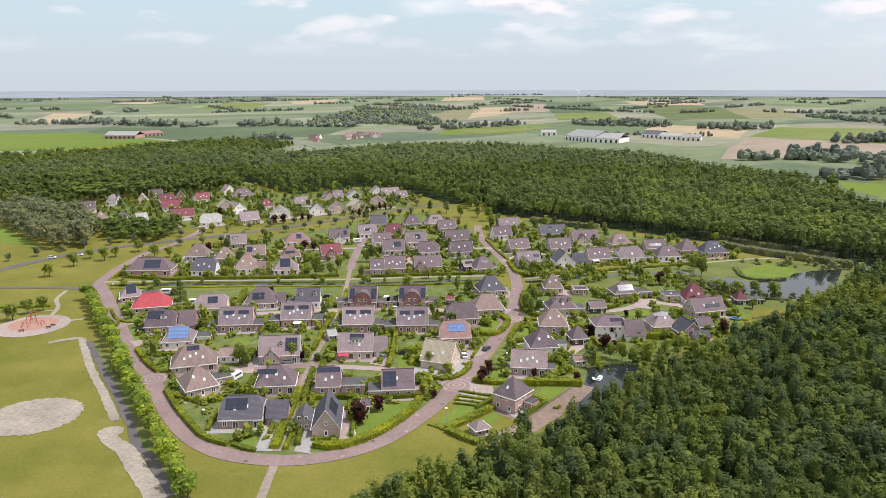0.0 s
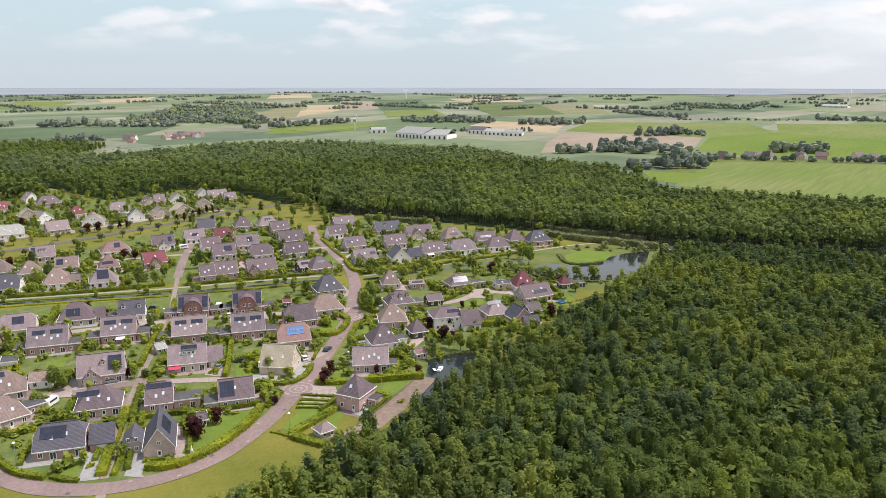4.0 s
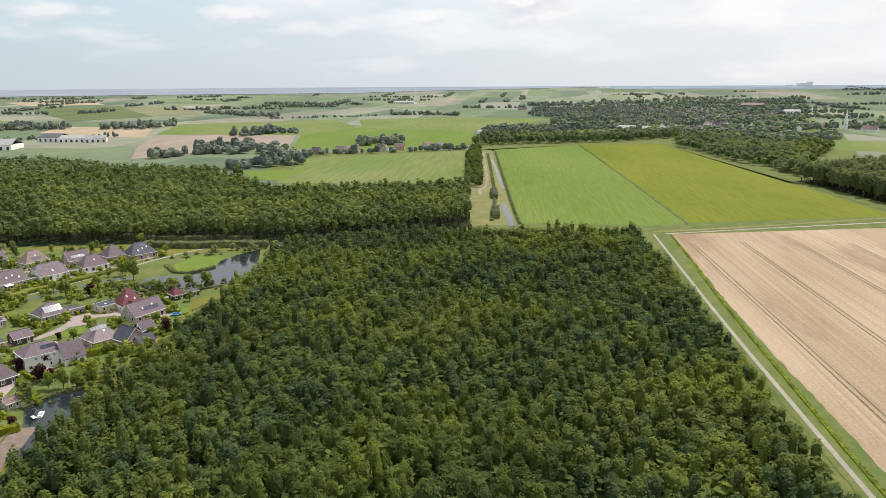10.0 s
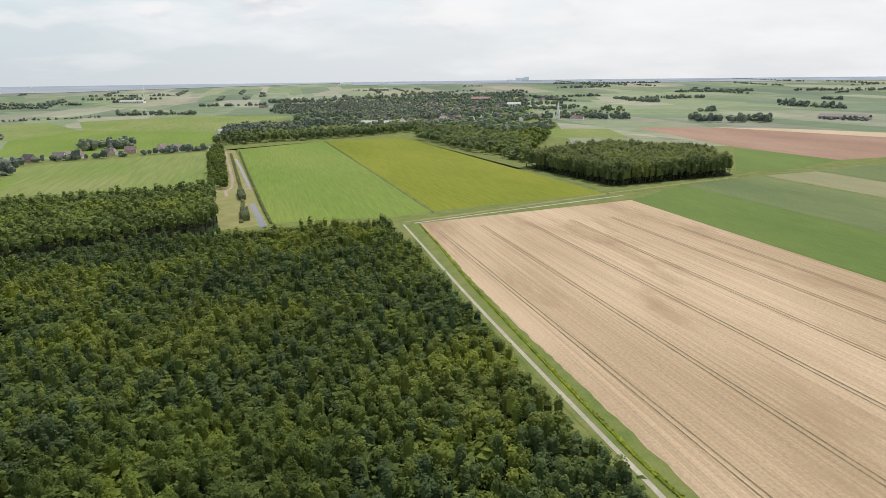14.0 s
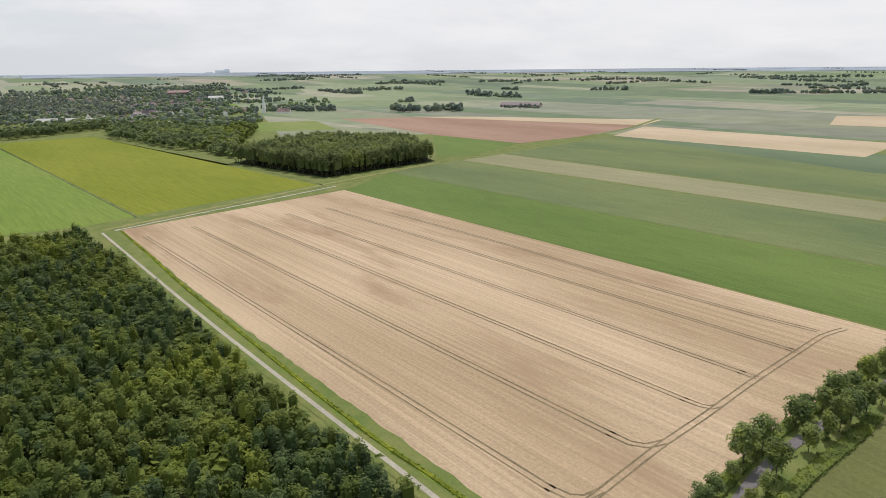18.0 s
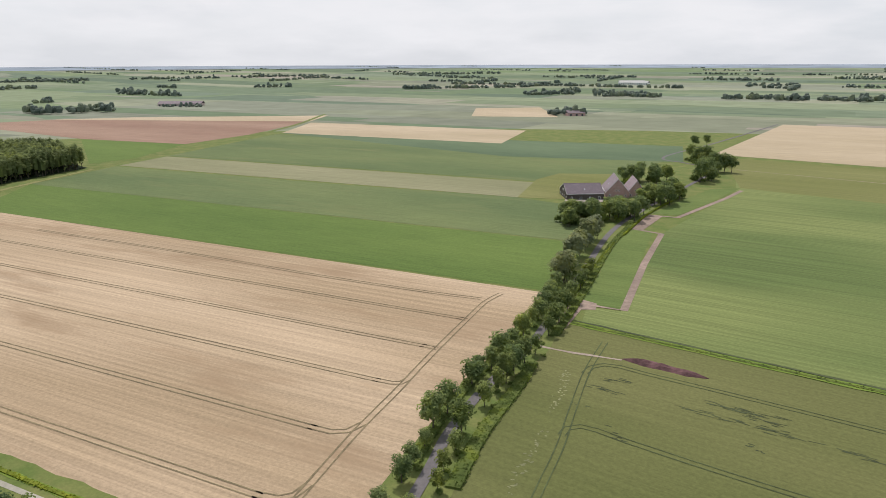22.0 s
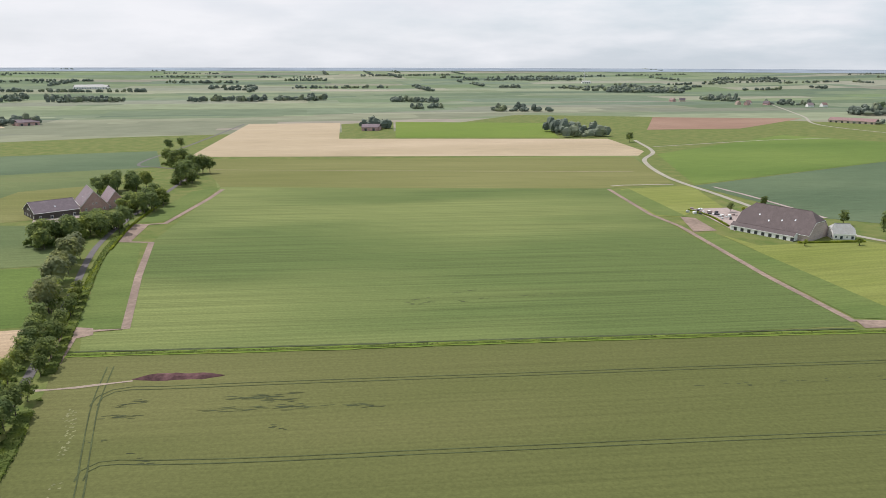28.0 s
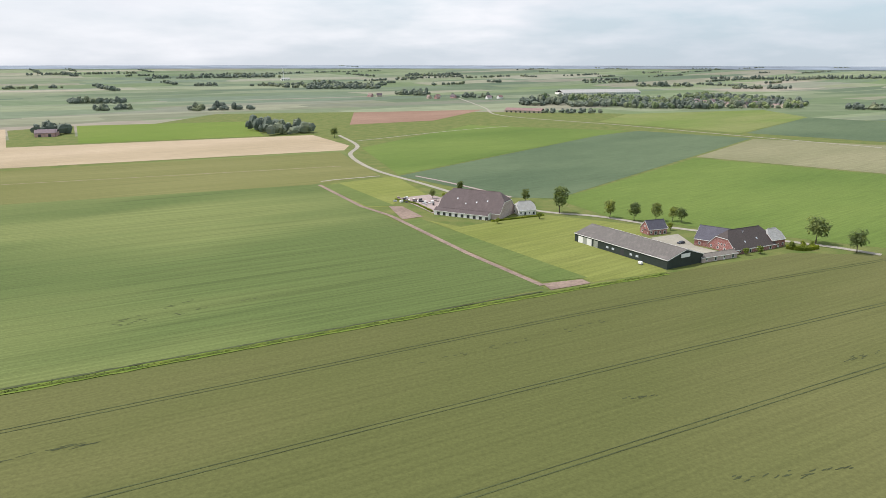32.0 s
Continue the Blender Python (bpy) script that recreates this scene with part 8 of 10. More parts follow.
# ---- hedges ----
for pts, h, w in (
        ([(-85.7, 205.3), (-78.8, 194.2), (-72.3, 185.1), (-64.3, 175.1), (-56.4, 170.5)], 1.4, 1.6), ([(-55.3, 171.1), (-51.6, 168.7), (-48.4, 167.5)], 0.9, 1.4), ([(-43.7, 168.7), (-44.1, 183.3), (-44.2, 197.1), (-44.6, 206.1)], 1.5, 2.6),
        ([(-40.7, 168.4), (-40.6, 179.2), (-41.2, 195.6), (-41.5, 201.9)], 1.2, 1.2), ([(-33.8, 170.4), (-28.5, 169.2), (-21.6, 172.8), (-14.7, 180.8), (-9.6, 189.5), (-6.6, 198.6)], 1.7, 2.6), ([(-40.6, 198.7), (-31.4, 199.5), (-22.8, 198.7), (-6.7, 200.6)], 1.5, 1.6),
        ([(-34.9, 173.5), (-27.7, 173.5)], 1.0, 1.2), ([(9.7, 212.0), (15.4, 210.2), (19.5, 210.2)], 1.4, 2.0), ([(26.0, 209.3), (34.9, 209.3), (43.6, 208.4)], 2.2, 2.6), ([(1.2, 179.1), (7.3, 185.2), (14.5, 192.4)], 1.4, 2.4), ([(1.2, 178.5), (4.7, 174.9), (9.5, 171.2)], 1.4, 2.2),
        ([(-4.1, 182.5), (-1.4, 180.5), (0.9, 178.5)], 0.6, 0.7), ([(-6.8, 217.5), (-2.5, 213.8), (2.9, 213.8), (7.7, 220.3), (9.2, 226.6)], 1.2, 1.8), ([(-18.7, 267.7), (-17.7, 251.6), (-17.8, 229.3), (-18.1, 223.3)], 2.0, 1.4), ([(-15.7, 236.6), (-7.2, 237.7)], 2.2, 2.2),
        ([(12.0, 256.5), (19.5, 255.2), (24.5, 264.2), (25.9, 272.4), (22.3, 278.2)], 1.6, 2.2), ([(24.6, 248.5), (25.8, 254.5), (31.5, 267.6), (36.7, 273.8)], 1.2, 1.6), ([(24.6, 247.9), (31.4, 247.8)], 1.4, 1.8), ([(37.0, 310.7), (34.3, 293.6), (35.3, 281.1), (40.6, 276.7)], 1.8, 2.2),
        ([(-154.6, 338.9), (-132.6, 333.6), (-122.3, 335.6), (-105.8, 335.5), (-83.9, 336.5), (-67.7, 338.5), (-51.3, 340.5)], 1.6, 2.0), ([(-42.2, 338.4), (-17.9, 341.5), (4.6, 343.5), (25.9, 345.6)], 1.4, 1.6), ([(35.1, 369.0), (38.1, 345.6), (49.7, 343.3), (64.1, 345.4)], 1.6, 2.0), ([(63.7, 343.3), (85.2, 350.9), (123.0, 361.3), (140.9, 369.8)], 1.4, 1.6),
        ([(26.4, 426.2), (31.0, 395.7), (35.4, 372.8)], 1.0, 1.2), ([(-109.2, 240.3), (-100.1, 227.0), (-93.7, 219.6)], 1.4, 1.8), ([(-103.6, 235.9), (-95.7, 234.7), (-88.1, 235.8)], 1.2, 1.6), ([(-92.8, 219.6), (-88.1, 220.6)], 1.2, 1.6), ([(-127.9, 264.8), (-130.0, 273.0)], 1.0, 1.2),
        ([(-140.4, 287.9), (-132.5, 275.2), (-125.8, 270.2), (-119.0, 270.2)], 0.8, 1.0), ([(-142.0, 299.2), (-133.7, 300.0)], 1.2, 1.2), ([(-82.6, 202.0), (-74.1, 197.2), (-65.9, 198.0)], 1.3, 1.6), ([(-60.5, 201.2), (-60.7, 214.0)], 1.4, 2.0), ([(-39.5, 201.9), (-38.6, 194.1)], 1.4, 1.4),
        ([(-42.3, 206.1), (-43.0, 221.9)], 1.4, 1.4), ([(-40.2, 221.9), (-40.5, 235.6), (-39.9, 248.1)], 1.6, 1.8), ([(-46.0, 238.9), (-45.7, 257.9), (-45.1, 279.9)], 1.6, 1.6), ([(-41.7, 264.4), (-41.9, 282.2)], 1.5, 1.4), ([(-42.7, 289.9), (-44.2, 315.6)], 1.3, 1.2),
        ([(-92.5, 258.1), (-93.6, 272.9), (-93.3, 281.6)], 1.6, 2.2), ([(-87.5, 290.1), (-90.8, 315.8)], 1.8, 2.0), ([(-71.8, 261.3), (-70.4, 278.6)], 1.4, 1.6), ([(69.3, 276.6), (70.2, 257.5), (71.3, 245.4), (73.0, 236.9)], 1.2, 1.2), ([(74.6, 253.8), (79.2, 251.3), (82.1, 257.5)], 2.4, 3.0),
        ([(65.6, 284.0), (72.3, 289.4), (78.9, 296.7), (86.9, 303.4)], 1.6, 2.0), ([(82.5, 248.3), (85.3, 244.2), (93.3, 246.5)], 1.2, 1.4), ([(53.3, 248.4), (52.4, 229.0), (52.7, 224.0)], 1.6, 2.4), ([(33.0, 221.6), (40.5, 221.1), (43.4, 221.6)], 1.0, 1.2),
        ([(37.2, 224.1), (38.3, 231.7), (45.6, 234.3)], 1.2, 1.2), ([(119.3, 277.8), (111.1, 280.8)], 1.4, 1.4), ([(-4.6, 229.2), (-3.5, 218.4)], 1.0, 1.2), ([(13.6, 244.4), (10.0, 231.8)], 0.9, 1.0), ([(-26.7, 246.9), (-18.0, 256.6)], 1.2, 1.2),
        ([(-157.3, 324.6), (-130.7, 328.5), (-90.4, 329.3), (-47.2, 330.1)], 0.5, 1.6), ([(-154.7, 318.9), (-127.8, 320.7), (-88.6, 322.4), (-47.4, 322.2)], 0.5, 1.8), ([(-42.2, 323.2), (-6.4, 326.0), (26.1, 329.8)], 0.5, 1.8)):
    hedge(pts, h, w)
for y in (0, 1, 2, 3):
    a, b = (((4.9, 204.2), (15.1, 200.5)), ((4.5, 200.6), (14.2, 197.8)), ((3.7, 198.2), (12.7, 195.4)), ((3.2, 195.8), (12.3, 193.2)))[y]
    hedge([a, b], 0.7, 0.8, label="low clipped box hedge in a straight line")
for a, b in (((5.4, 202.6), (14.3, 199.3)), ((4.8, 199.4), (13.1, 196.6)), ((3.7, 197.0), (12.0, 194.3))):
    strip("gravel_bed", [a, b], 1.1, M_SHELL, 0.12, "white gravel bed between box hedges", "gravel")
hedge([(-188.2, 289.7), (-179.0, 290.4), (-167.8, 292.0)], 1.0, 1.6)
# willow scrub and reeds by the ponds and along the planted wood
for pts, h, w, mm, lab in (
        ([(161.4, 408.2), (171.9, 393.5), (184.8, 379.8), (198.2, 369.5), (209.5, 357.3)], 3.6, 5.0, M_WILLOW, "grey-green willow scrub along the wood"), ([(61.5, 487.6), (82.3, 471.0), (102.6, 459.3)], 3.2, 5.0, M_WILLOW, "grey-green willow scrub along the wood"),
        ([(161.3, 439.1), (178.5, 410.5), (199.5, 392.0), (213.6, 375.3)], 3.2, 4.5, M_WILLOW, "grey-green willow scrub along the wood"),
        ([(150.2, 355.2), (147.6, 337.5), (154.7, 332.3), (166.6, 334.3)], 1.0, 1.8, M_REED, "reed fringe of the pond"), ([(121.5, 323.5), (126.4, 308.5), (139.1, 302.4), (152.4, 298.9)], 0.9, 1.6, M_REED, "reed fringe of the pond"),
        ([(47.7, 221.6), (56.4, 225.5), (65.8, 225.0)], 1.0, 1.8, M_REED, "reed fringe of the pond"), ([(358.7, 314.1), (435.6, 378.3), (541.8, 474.8), (702.5, 623.2)], 1.4, 2.4, M_REED, "reeds along the ditch"), ([(364.5, 294.4), (411.6, 339.2), (488.4, 410.4), (581.4, 496.7), (729.9, 633.4)], 1.2, 1.6, M_REED, "reeds along the ditch"), ([(431.3, 374.6), (457.9, 399.2)], 4.0, 5.0, M_WILLOW, "grey-green willow bush by the ditch"), ([(366.2, 316.6), (392.5, 340.5)], 4.0, 5.0, M_WILLOW, "grey-green willow bush by the ditch"),
        ([(203, -140), (134.7, -180.1), (64.6, -223.0), (-9.2, -266.4), (-86.0, -309.5)], 0.35, 1.5, M_WEEDS, "tall grass on the ditch bank"),
        ([(126.5, -57.9), (145.1, -74.7), (163.3, -94.4), (177.9, -109.0)], 0.8, 4.0, M_WEEDS, "tall weeds on the road verge"), ([(194.7, -128.0), (226.3, -160.2), (287.8, -221.0), (325.5, -264.1)], 0.8, 3.2, M_WEEDS, "tall weeds on the road verge"),
        ([(138.5, -52.9), (155.9, -67.9), (175.8, -88.0), (199.2, -115.2), (238.4, -154.3)], 0.9, 3.0, M_WEEDS, "tall weeds on the road verge"), ([(124, -10), (146.5, 9.3), (165, 25.8), (213, 63.7), (292, 124.5), (345, 163.2), (398, 203)], 0.5, 1.2, M_HEDGE, "lush weeds along the grain field")):
    hedge(pts, h, w, mm, lab, name="reed_belt" if mm == M_REED else "scrub_belt", size=0.55 if h > 2 else 0.42, dense=1.6 if h > 2 else 2.0)
strip("canal_bank", [(-159.1, 328.6), (-104.2, 330.4), (-46.7, 331.1), (-6.5, 335.1), (26.7, 338.1)], 6.0, M_ROUGH, 0.05, "rough grass canal bank", "bank", ragged=0.4)

# ---- single trees ----
LIME = [tree_kind("lime_tree", 400 + k, 6.6, 5.6, 1.4, 520, 0.40, M_LIME_LEAF, "leafy light green roadside tree", form="round") for k in range(3)]
ROUND = [tree_kind("tree", 410 + k, 7.5, 6.0, 1.6, 460, 0.42, M_GARDEN_LEAF, "round-crowned green tree in the grass", form="round") for k in range(4)]
TALL = [tree_kind("tree", 420 + k, 11.0, 6.5, 2.0, 560, 0.46, M_GARDEN_LEAF, "tall full green garden tree", form="tall") for k in range(2)]
RED = [tree_kind("copper_tree", 430 + k, 4.6, 3.4, 0.5, 260, 0.36, M_RED_LEAF, "dark red-leaved ornamental tree") for k in range(2)]
SMALL = [tree_kind("small_tree", 440 + k, 4.2, 3.2, 0.9, 240, 0.36, M_GARDEN_LEAF, "small round green garden tree") for k in range(4)]
PALE = [tree_kind("pollard_willow", 450 + k, 5.2, 4.2, 1.6, 260, 0.38, M_WILLOW, "small grey-green roadside tree") for k in range(2)]
OAK = [tree_kind("avenue_tree", 460 + k, 10.5, 7.4, 1.9, 760, 0.40, M_AVENUE, "dark green avenue tree beside the lane", lumps=12) for k in range(3)]
ASH = [tree_kind("avenue_tree", 470 + k, 10.5, 6.8, 2.0, 660, 0.40, M_ASH, "lighter green avenue tree beside the lane", lumps=12) for k in range(2)]
WILLOW = [tree_kind("willow_tree", 480 + k, 11.0, 8.5, 2.0, 720, 0.5, M_WILLOW, "broad grey-green willow beside the lane", lumps=13) for k in range(2)]
CONE = [tree_kind("conifer", 490, 6.0, 2.4, 0.4, 260, 0.34, M_RED_LEAF, "narrow dark reddish garden conifer", form="cone"), tree_kind("conifer", 491, 7.0, 3.0, 0.4, 260, 0.36, M_WOOD_EACH, "narrow dark green garden conifer", form="cone")]
AVENUE = smooth_line([(-155.8, 301.0), (-126.7, 255.1), (-101.6, 214.1), (-82.2, 182.7), (-68.5, 161.4), (-58.2, 145.4)], 5.6)
for q in AVENUE:
    plant(random.choice(LIME), q.x + random.uniform(-0.4, 0.4), q.y, random.uniform(0.9, 1.15), "row of roadside trees")
for p in ((-194.8, 341.2), (-193.0, 361.5), (-180.7, 383.0), (-173.3, 395.3), (-158.6, 381.5), (-150.5, 381.5), (-192.9, 379.1), (-182.4, 373.8), (-173.2, 273.2), (-171.8, 281.9), (-167.6, 285.7), (-148.3, 449.6), (-190.2, 453.5), (132.0, 308.5), (140.4, 308.5), (147.7, 304.9), (125.2, 312.1), (109.9, 337.7), (94.9, 333.6), (58.6, 329.7), (47.8, 329.7), (163.2, 417.5)):
    plant(random.choice(ROUND), *p, random.uniform(0.8, 1.1), "single trees in the grass")
for k, p in enumerate(smooth_line([(-233.2, 374.1), (-208.2, 404.2), (-175.2, 429.0), (-139.5, 449.6), (-102.1, 480.2), (-60.0, 519.9), (-19.4, 555.3)], 13.0)):
    plant(random.choice(PALE), p.x + random.uniform(-1, 1), p.y + random.uniform(-1, 1), random.uniform(0.85, 1.15), "trees along the main road")
for k, p in enumerate(smooth_line([(-154.4, 409.9), (-122.9, 428.7), (-90.7, 460.4), (-53.0, 492.6), (-22.4, 519.6)], 12.0)):
    plant(random.choice(PALE), p.x + random.uniform(-1, 1), p.y + random.uniform(-1, 1), random.uniform(0.85, 1.2), "trees along the main road")
for p in ((32.2, 461.6), (36.7, 471.3), (2.7, 519.5), (12.7, 503.2), (24.9, 503.1), (32.0, 487.7)):
    plant(random.choice(TALL), *p, random.uniform(0.7, 1.0))
for p, s in (((-62.5, 340.6), 1.0), ((-55.9, 342.7), 0.7), ((-53.7, 357.3), 0.7), ((-40.2, 340.5), 0.6), ((-28.2, 415.3), 0.7), ((34.7, 285.7), 0.75), ((39.2, 293.6), 0.8), ((35.8, 279.6), 0.7), ((127.3, 339.7), 1.0), ((127.7, 350.7), 0.9), ((-51.1, 229.4), 0.65), ((-68.8, 226.9), 0.75), ((-65.6, 224.4), 0.6),
             ((-46.2, 229.4), 0.5), ((-4.3, 278.3), 0.6), ((11.9, 310.8), 0.7), ((6.8, 315.4), 0.6), ((20.1, 320.0), 0.6), ((61.1, 229.0), 0.7), ((64.3, 226.5), 0.6), ((69.8, 229.0), 0.7), ((57.8, 231.6), 0.6), ((76.9, 233.1), 0.6), ((84.5, 238.5), 0.6), ((-4.5, 224.2), 0.55), ((44.5, 434.5), 0.8), ((50.7, 443.1), 0.8)):
    plant(random.choice(TALL), *p, s, "larger garden trees")
for p, s in (((15.1, 219.3), 1.0), ((12.9, 213.8), 1.0), ((11.9, 211.1), 0.8), ((62.6, 252.6), 1.2), ((57.7, 239.7), 1.3), ((60.1, 236.9), 1.1), ((55.2, 252.6), 1.2), ((42.3, 211.0), 0.8), ((29.5, 215.5), 0.7), ((-18.7, 191.0), 1.1), ((-24.0, 184.9), 1.3), ((-22.7, 182.5), 1.0), ((-48.4, 230.4), 0.8),
             ((-74.0, 397.6), 1.1), ((-79.7, 402.0), 1.2), ((106.8, 257.4), 1.2), ((105.1, 287.0), 1.3), ((-109.1, 480.3), 1.5), ((-114.4, 476.2), 1.5), ((-163.3, 515.8), 1.2), ((-133.1, 395.1), 1.2), ((102.9, 325.5), 1.4), ((-2.7, 199.8), 0.6), ((74.6, 276.6), 0.7), ((-77.0, 306.7), 1.0), ((-141.6, 396.6), 1.0)):
    plant(random.choice(RED), *p, s, "red-leaved garden trees")
for p in ((-47.9, 534.6), (-43.6, 534.5), (-39.7, 539.6), (-55.4, 515.1), (-51.9, 522.2), (-97.9, 488.5), (-93.6, 488.5), (-65.0, 505.9), (-60.1, 505.9)):
    plant(CONE[0], *p, random.uniform(0.9, 1.2), "dark conifers by the road")
for p in ((-2.2, 265.6), (-2.2, 272.5), (-18.2, 289.8), (-11.0, 289.8), (-78.4, 363.4)):
    plant(CONE[1], *p, random.uniform(0.7, 0.9), "narrow conifers")

# shrubs and small trees that fill the gardens
OPEN_LAWNS = [np.array(q) for q in ([(-21.3, 177.0), (-13.3, 179.8), (-5.0, 191.3), (-7.6, 195.9), (-18.3, 194.1), (-21.7, 187.0)], [(-14.0, 168.1), (0.6, 177.3), (14.7, 191.2), (21.5, 185.8), (9.4, 170.0), (-2.3, 159.3)], [(48.1, 203.9), (53.4, 219.5), (45.3, 211.9), (39.4, 204.3)])]


def clear(x, y, margin=0.6):
    if any(inside(q, np.array([[x, y]]))[0] for q in OPEN_LAWNS):
        return False
    for inv, hw, hd, m in FOOT:
        q = inv @ Vector((x, y, 0))
        if abs(q.x) < hw + margin and abs(q.y) < hd + margin + 0.6:
            return False
    for line, hw in LINES:
        for p in line:
            if abs(p.x - x) < 6 and abs(p.y - y) < 6 and math.hypot(p.x - x, p.y - y) < hw + 1.2:
                return False
    return True


# garden trees of all sizes between the houses and villas
rng_t = np.random.default_rng(83)
for pts, st, keep in (([(-279.2, 598.0), (-198.9, 686.9), (-139.0, 640.0), (-44.3, 665.7), (-10.0, 570.0), (-60.0, 524.0), (-129.8, 486.0), (-164.1, 472.0), (-200.3, 493.5), (-260.1, 493.8)], 7.5, 0.75),
                      ([(-155.4, 342.0), (24.5, 348.0), (30.0, 380.0), (20.6, 452.3), (-10.0, 526.8), (-56.5, 488.3), (-94.8, 443.9), (-128.2, 411.2), (-148.5, 376.2)], 8.5, 0.55),
                      ([(39.2, 353.0), (154.9, 376.0), (142.0, 409.8), (103.0, 461.2), (58.0, 491.9), (28.5, 461.6)], 8.0, 0.6),
                      ([(-150.8, 314.0), (20.4, 322.0), (20.0, 275.0), (10.0, 240.0), (-90.0, 210.0), (-120.0, 262.0)], 10.5, 0.28),
                      ([(32.3, 274.5), (38.6, 318.0), (112.8, 327.0), (128.7, 300.0), (104.0, 260.0), (61.8, 228.0), (30.0, 206.0)], 9.5, 0.32)):
    p = grove(pts, st, rng_t, 0.5)
    p = p[[clear(x, y, 0.8) for x, y, z in p]]
    p = p[rng_t.uniform(size=len(p)) < keep]
    tp = [crown_quads(np.random.default_rng(580 + k), h, w, 0.4, 64, 0.48, 7, f) for k, (h, w, f) in enumerate(((3.4, 3.2, "round"), (5.0, 4.2, "round"), (6.8, 4.6, "tall"), (4.4, 2.2, "cone"), (2.6, 3.2, "round"), (8.0, 5.6, "round")))]
    for k, mm in enumerate((M_GARDEN_LEAF, M_ASH, M_GARDEN_LEAF, M_WOOD_LEAF)):
        if len(p[k::4]):
            stuff("garden_trees", scatter(tp, p[k::4], rng_t, 0.75, 1.25), [mm], "mixed leafy trees in the gardens", "trees")
# bushy growth round the pond and along the wood
rng_b = np.random.default_rng(79)
for pts, st, mm in (([(43.2, 356.8), (132.1, 333.6), (120.4, 314.9), (40.6, 335.7)], 4.6, M_GARDEN_LEAF), ([(113.6, 331.0), (164.7, 302.2), (139.2, 292.8), (110.7, 308.2)], 4.4, M_WILLOW), ([(147.8, 375.0), (238.7, 354.5), (211.2, 341.0), (188.6, 354.1), (158.0, 366.0)], 4.6, M_WILLOW),
                    ([(66.9, 239.2), (90.5, 251.0), (111.3, 262.6), (87.7, 225.1), (63.6, 213.9)], 4.6, M_GARDEN_LEAF), ([(56.6, 397.8), (155.6, 411.6), (163.6, 387.7), (147.7, 372.3), (58.5, 367.6)], 6.0, M_GARDEN_LEAF)):
    p = grove(pts, st, rng_b, 0.5)
    p = p[[clear(x, y) for x, y, z in p]]
    p = p[rng_b.uniform(size=len(p)) < 0.75]
    bt = [crown_quads(np.random.default_rng(560 + k), h, w, 0.0, 60, 0.5, 6) for k, (h, w) in enumerate(((2.0, 3.4), (3.2, 3.6), (4.8, 4.2), (1.6, 3.0)))]
    stuff("shrubbery", scatter(bt, p, rng_b, 0.7, 1.3), [mm], "bushy green growth beside pond and gardens", "shrubs")
# a loose row of trees and bushes along the canal
for k in range(30):
    a, b = (((-39.0, 330.1), (26.4, 333.9)), ((33.7, 338.0), (130.7, 357.7)), ((-154.6, 327.6), (-49.9, 330.1)))[k % 3]
    q = Vector((*a, 0)).lerp(Vector((*b, 0)), random.uniform(0, 1)) + Vector((random.uniform(-2, 2), random.uniform(-7, 5), 0))
    if clear(q.x, q.y):
        plant(random.choice(SMALL if k % 4 else ROUND), q.x, q.y, random.uniform(0.6, 1.1), "trees along the canal")
rng_g = np.random.default_rng(77)
spots = []
for inv, hw, hd, m in FOOT:
    for k in range(25 if hw > 4.5 else 4):
        a = rng_g.uniform(0, math.tau)
        q = m @ Vector((math.cos(a) * (hw + rng_g.uniform(1.5, 7)), math.sin(a) * (hd + rng_g.uniform(1.5, 7)), 0))
        if clear(q.x, q.y):
            spots.append((q.x, q.y))
SHRUB = [tree_kind("shrub", 500 + k, 1.7, 2.0, 0.0, 110, 0.30, M_GARDEN_LEAF if k < 3 else M_HEDGE, "rounded green garden shrub", "shrub", lumps=6) for k in range(5)]
far_spots = []
for i, (x, y) in enumerate(spots):
    if math.hypot(x, y) < 280 and i % 7 < 1:
        plant(random.choice(SHRUB), x, y, random.uniform(0.6, 1.4), "garden shrubs")
    elif i % 11 == 0 and math.hypot(x, y) < 450:
        plant(random.choice(SMALL), x, y, random.uniform(0.7, 1.2), "small garden trees")
    else:
        far_spots.append((x, y, 0.0))
st = [crown_quads(np.random.default_rng(520 + k), h, w, 0.0, 24, 0.62, 5) for k, (h, w) in enumerate(((1.8, 2.4), (2.6, 2.6), (3.6, 3.0), (1.4, 2.4)))]
stuff("shrubbery", scatter(st, np.array(far_spots), rng_g, 0.7, 1.4), [M_GARDEN_LEAF], "mixed green shrubs filling the gardens", "shrubs")
for i, (inv, hw, hd, m) in enumerate(FOOT):
    for s in (1, -1, 0):
        x = s * (hw + 2.4 + 0.4 * (i % 3))
        if s:
            ends_ = [m @ Vector((x, y, 0)) for y in (-hd - 3.5, hd + 3.0)]
        else:
            ends_ = [m @ Vector((q, hd + 3.2, 0)) for q in (-hw - 2.0, hw + 2.0)]
        run = [ends_[0].lerp(ends_[1], k / 6) for k in range(7)]
        ok = [clear(p.x, p.y, 0.0) for p in run]
        if sum(ok) >= 5 and (i * 3 + s) % 5:
            run = [p for p, o in zip(run, ok) if o]
            hedge([run[0].xy, run[-1].xy], 1.2 + 0.3 * (i % 3), 1.2, label="clipped green hedge between two gardens", dense=2.2, size=0.4)
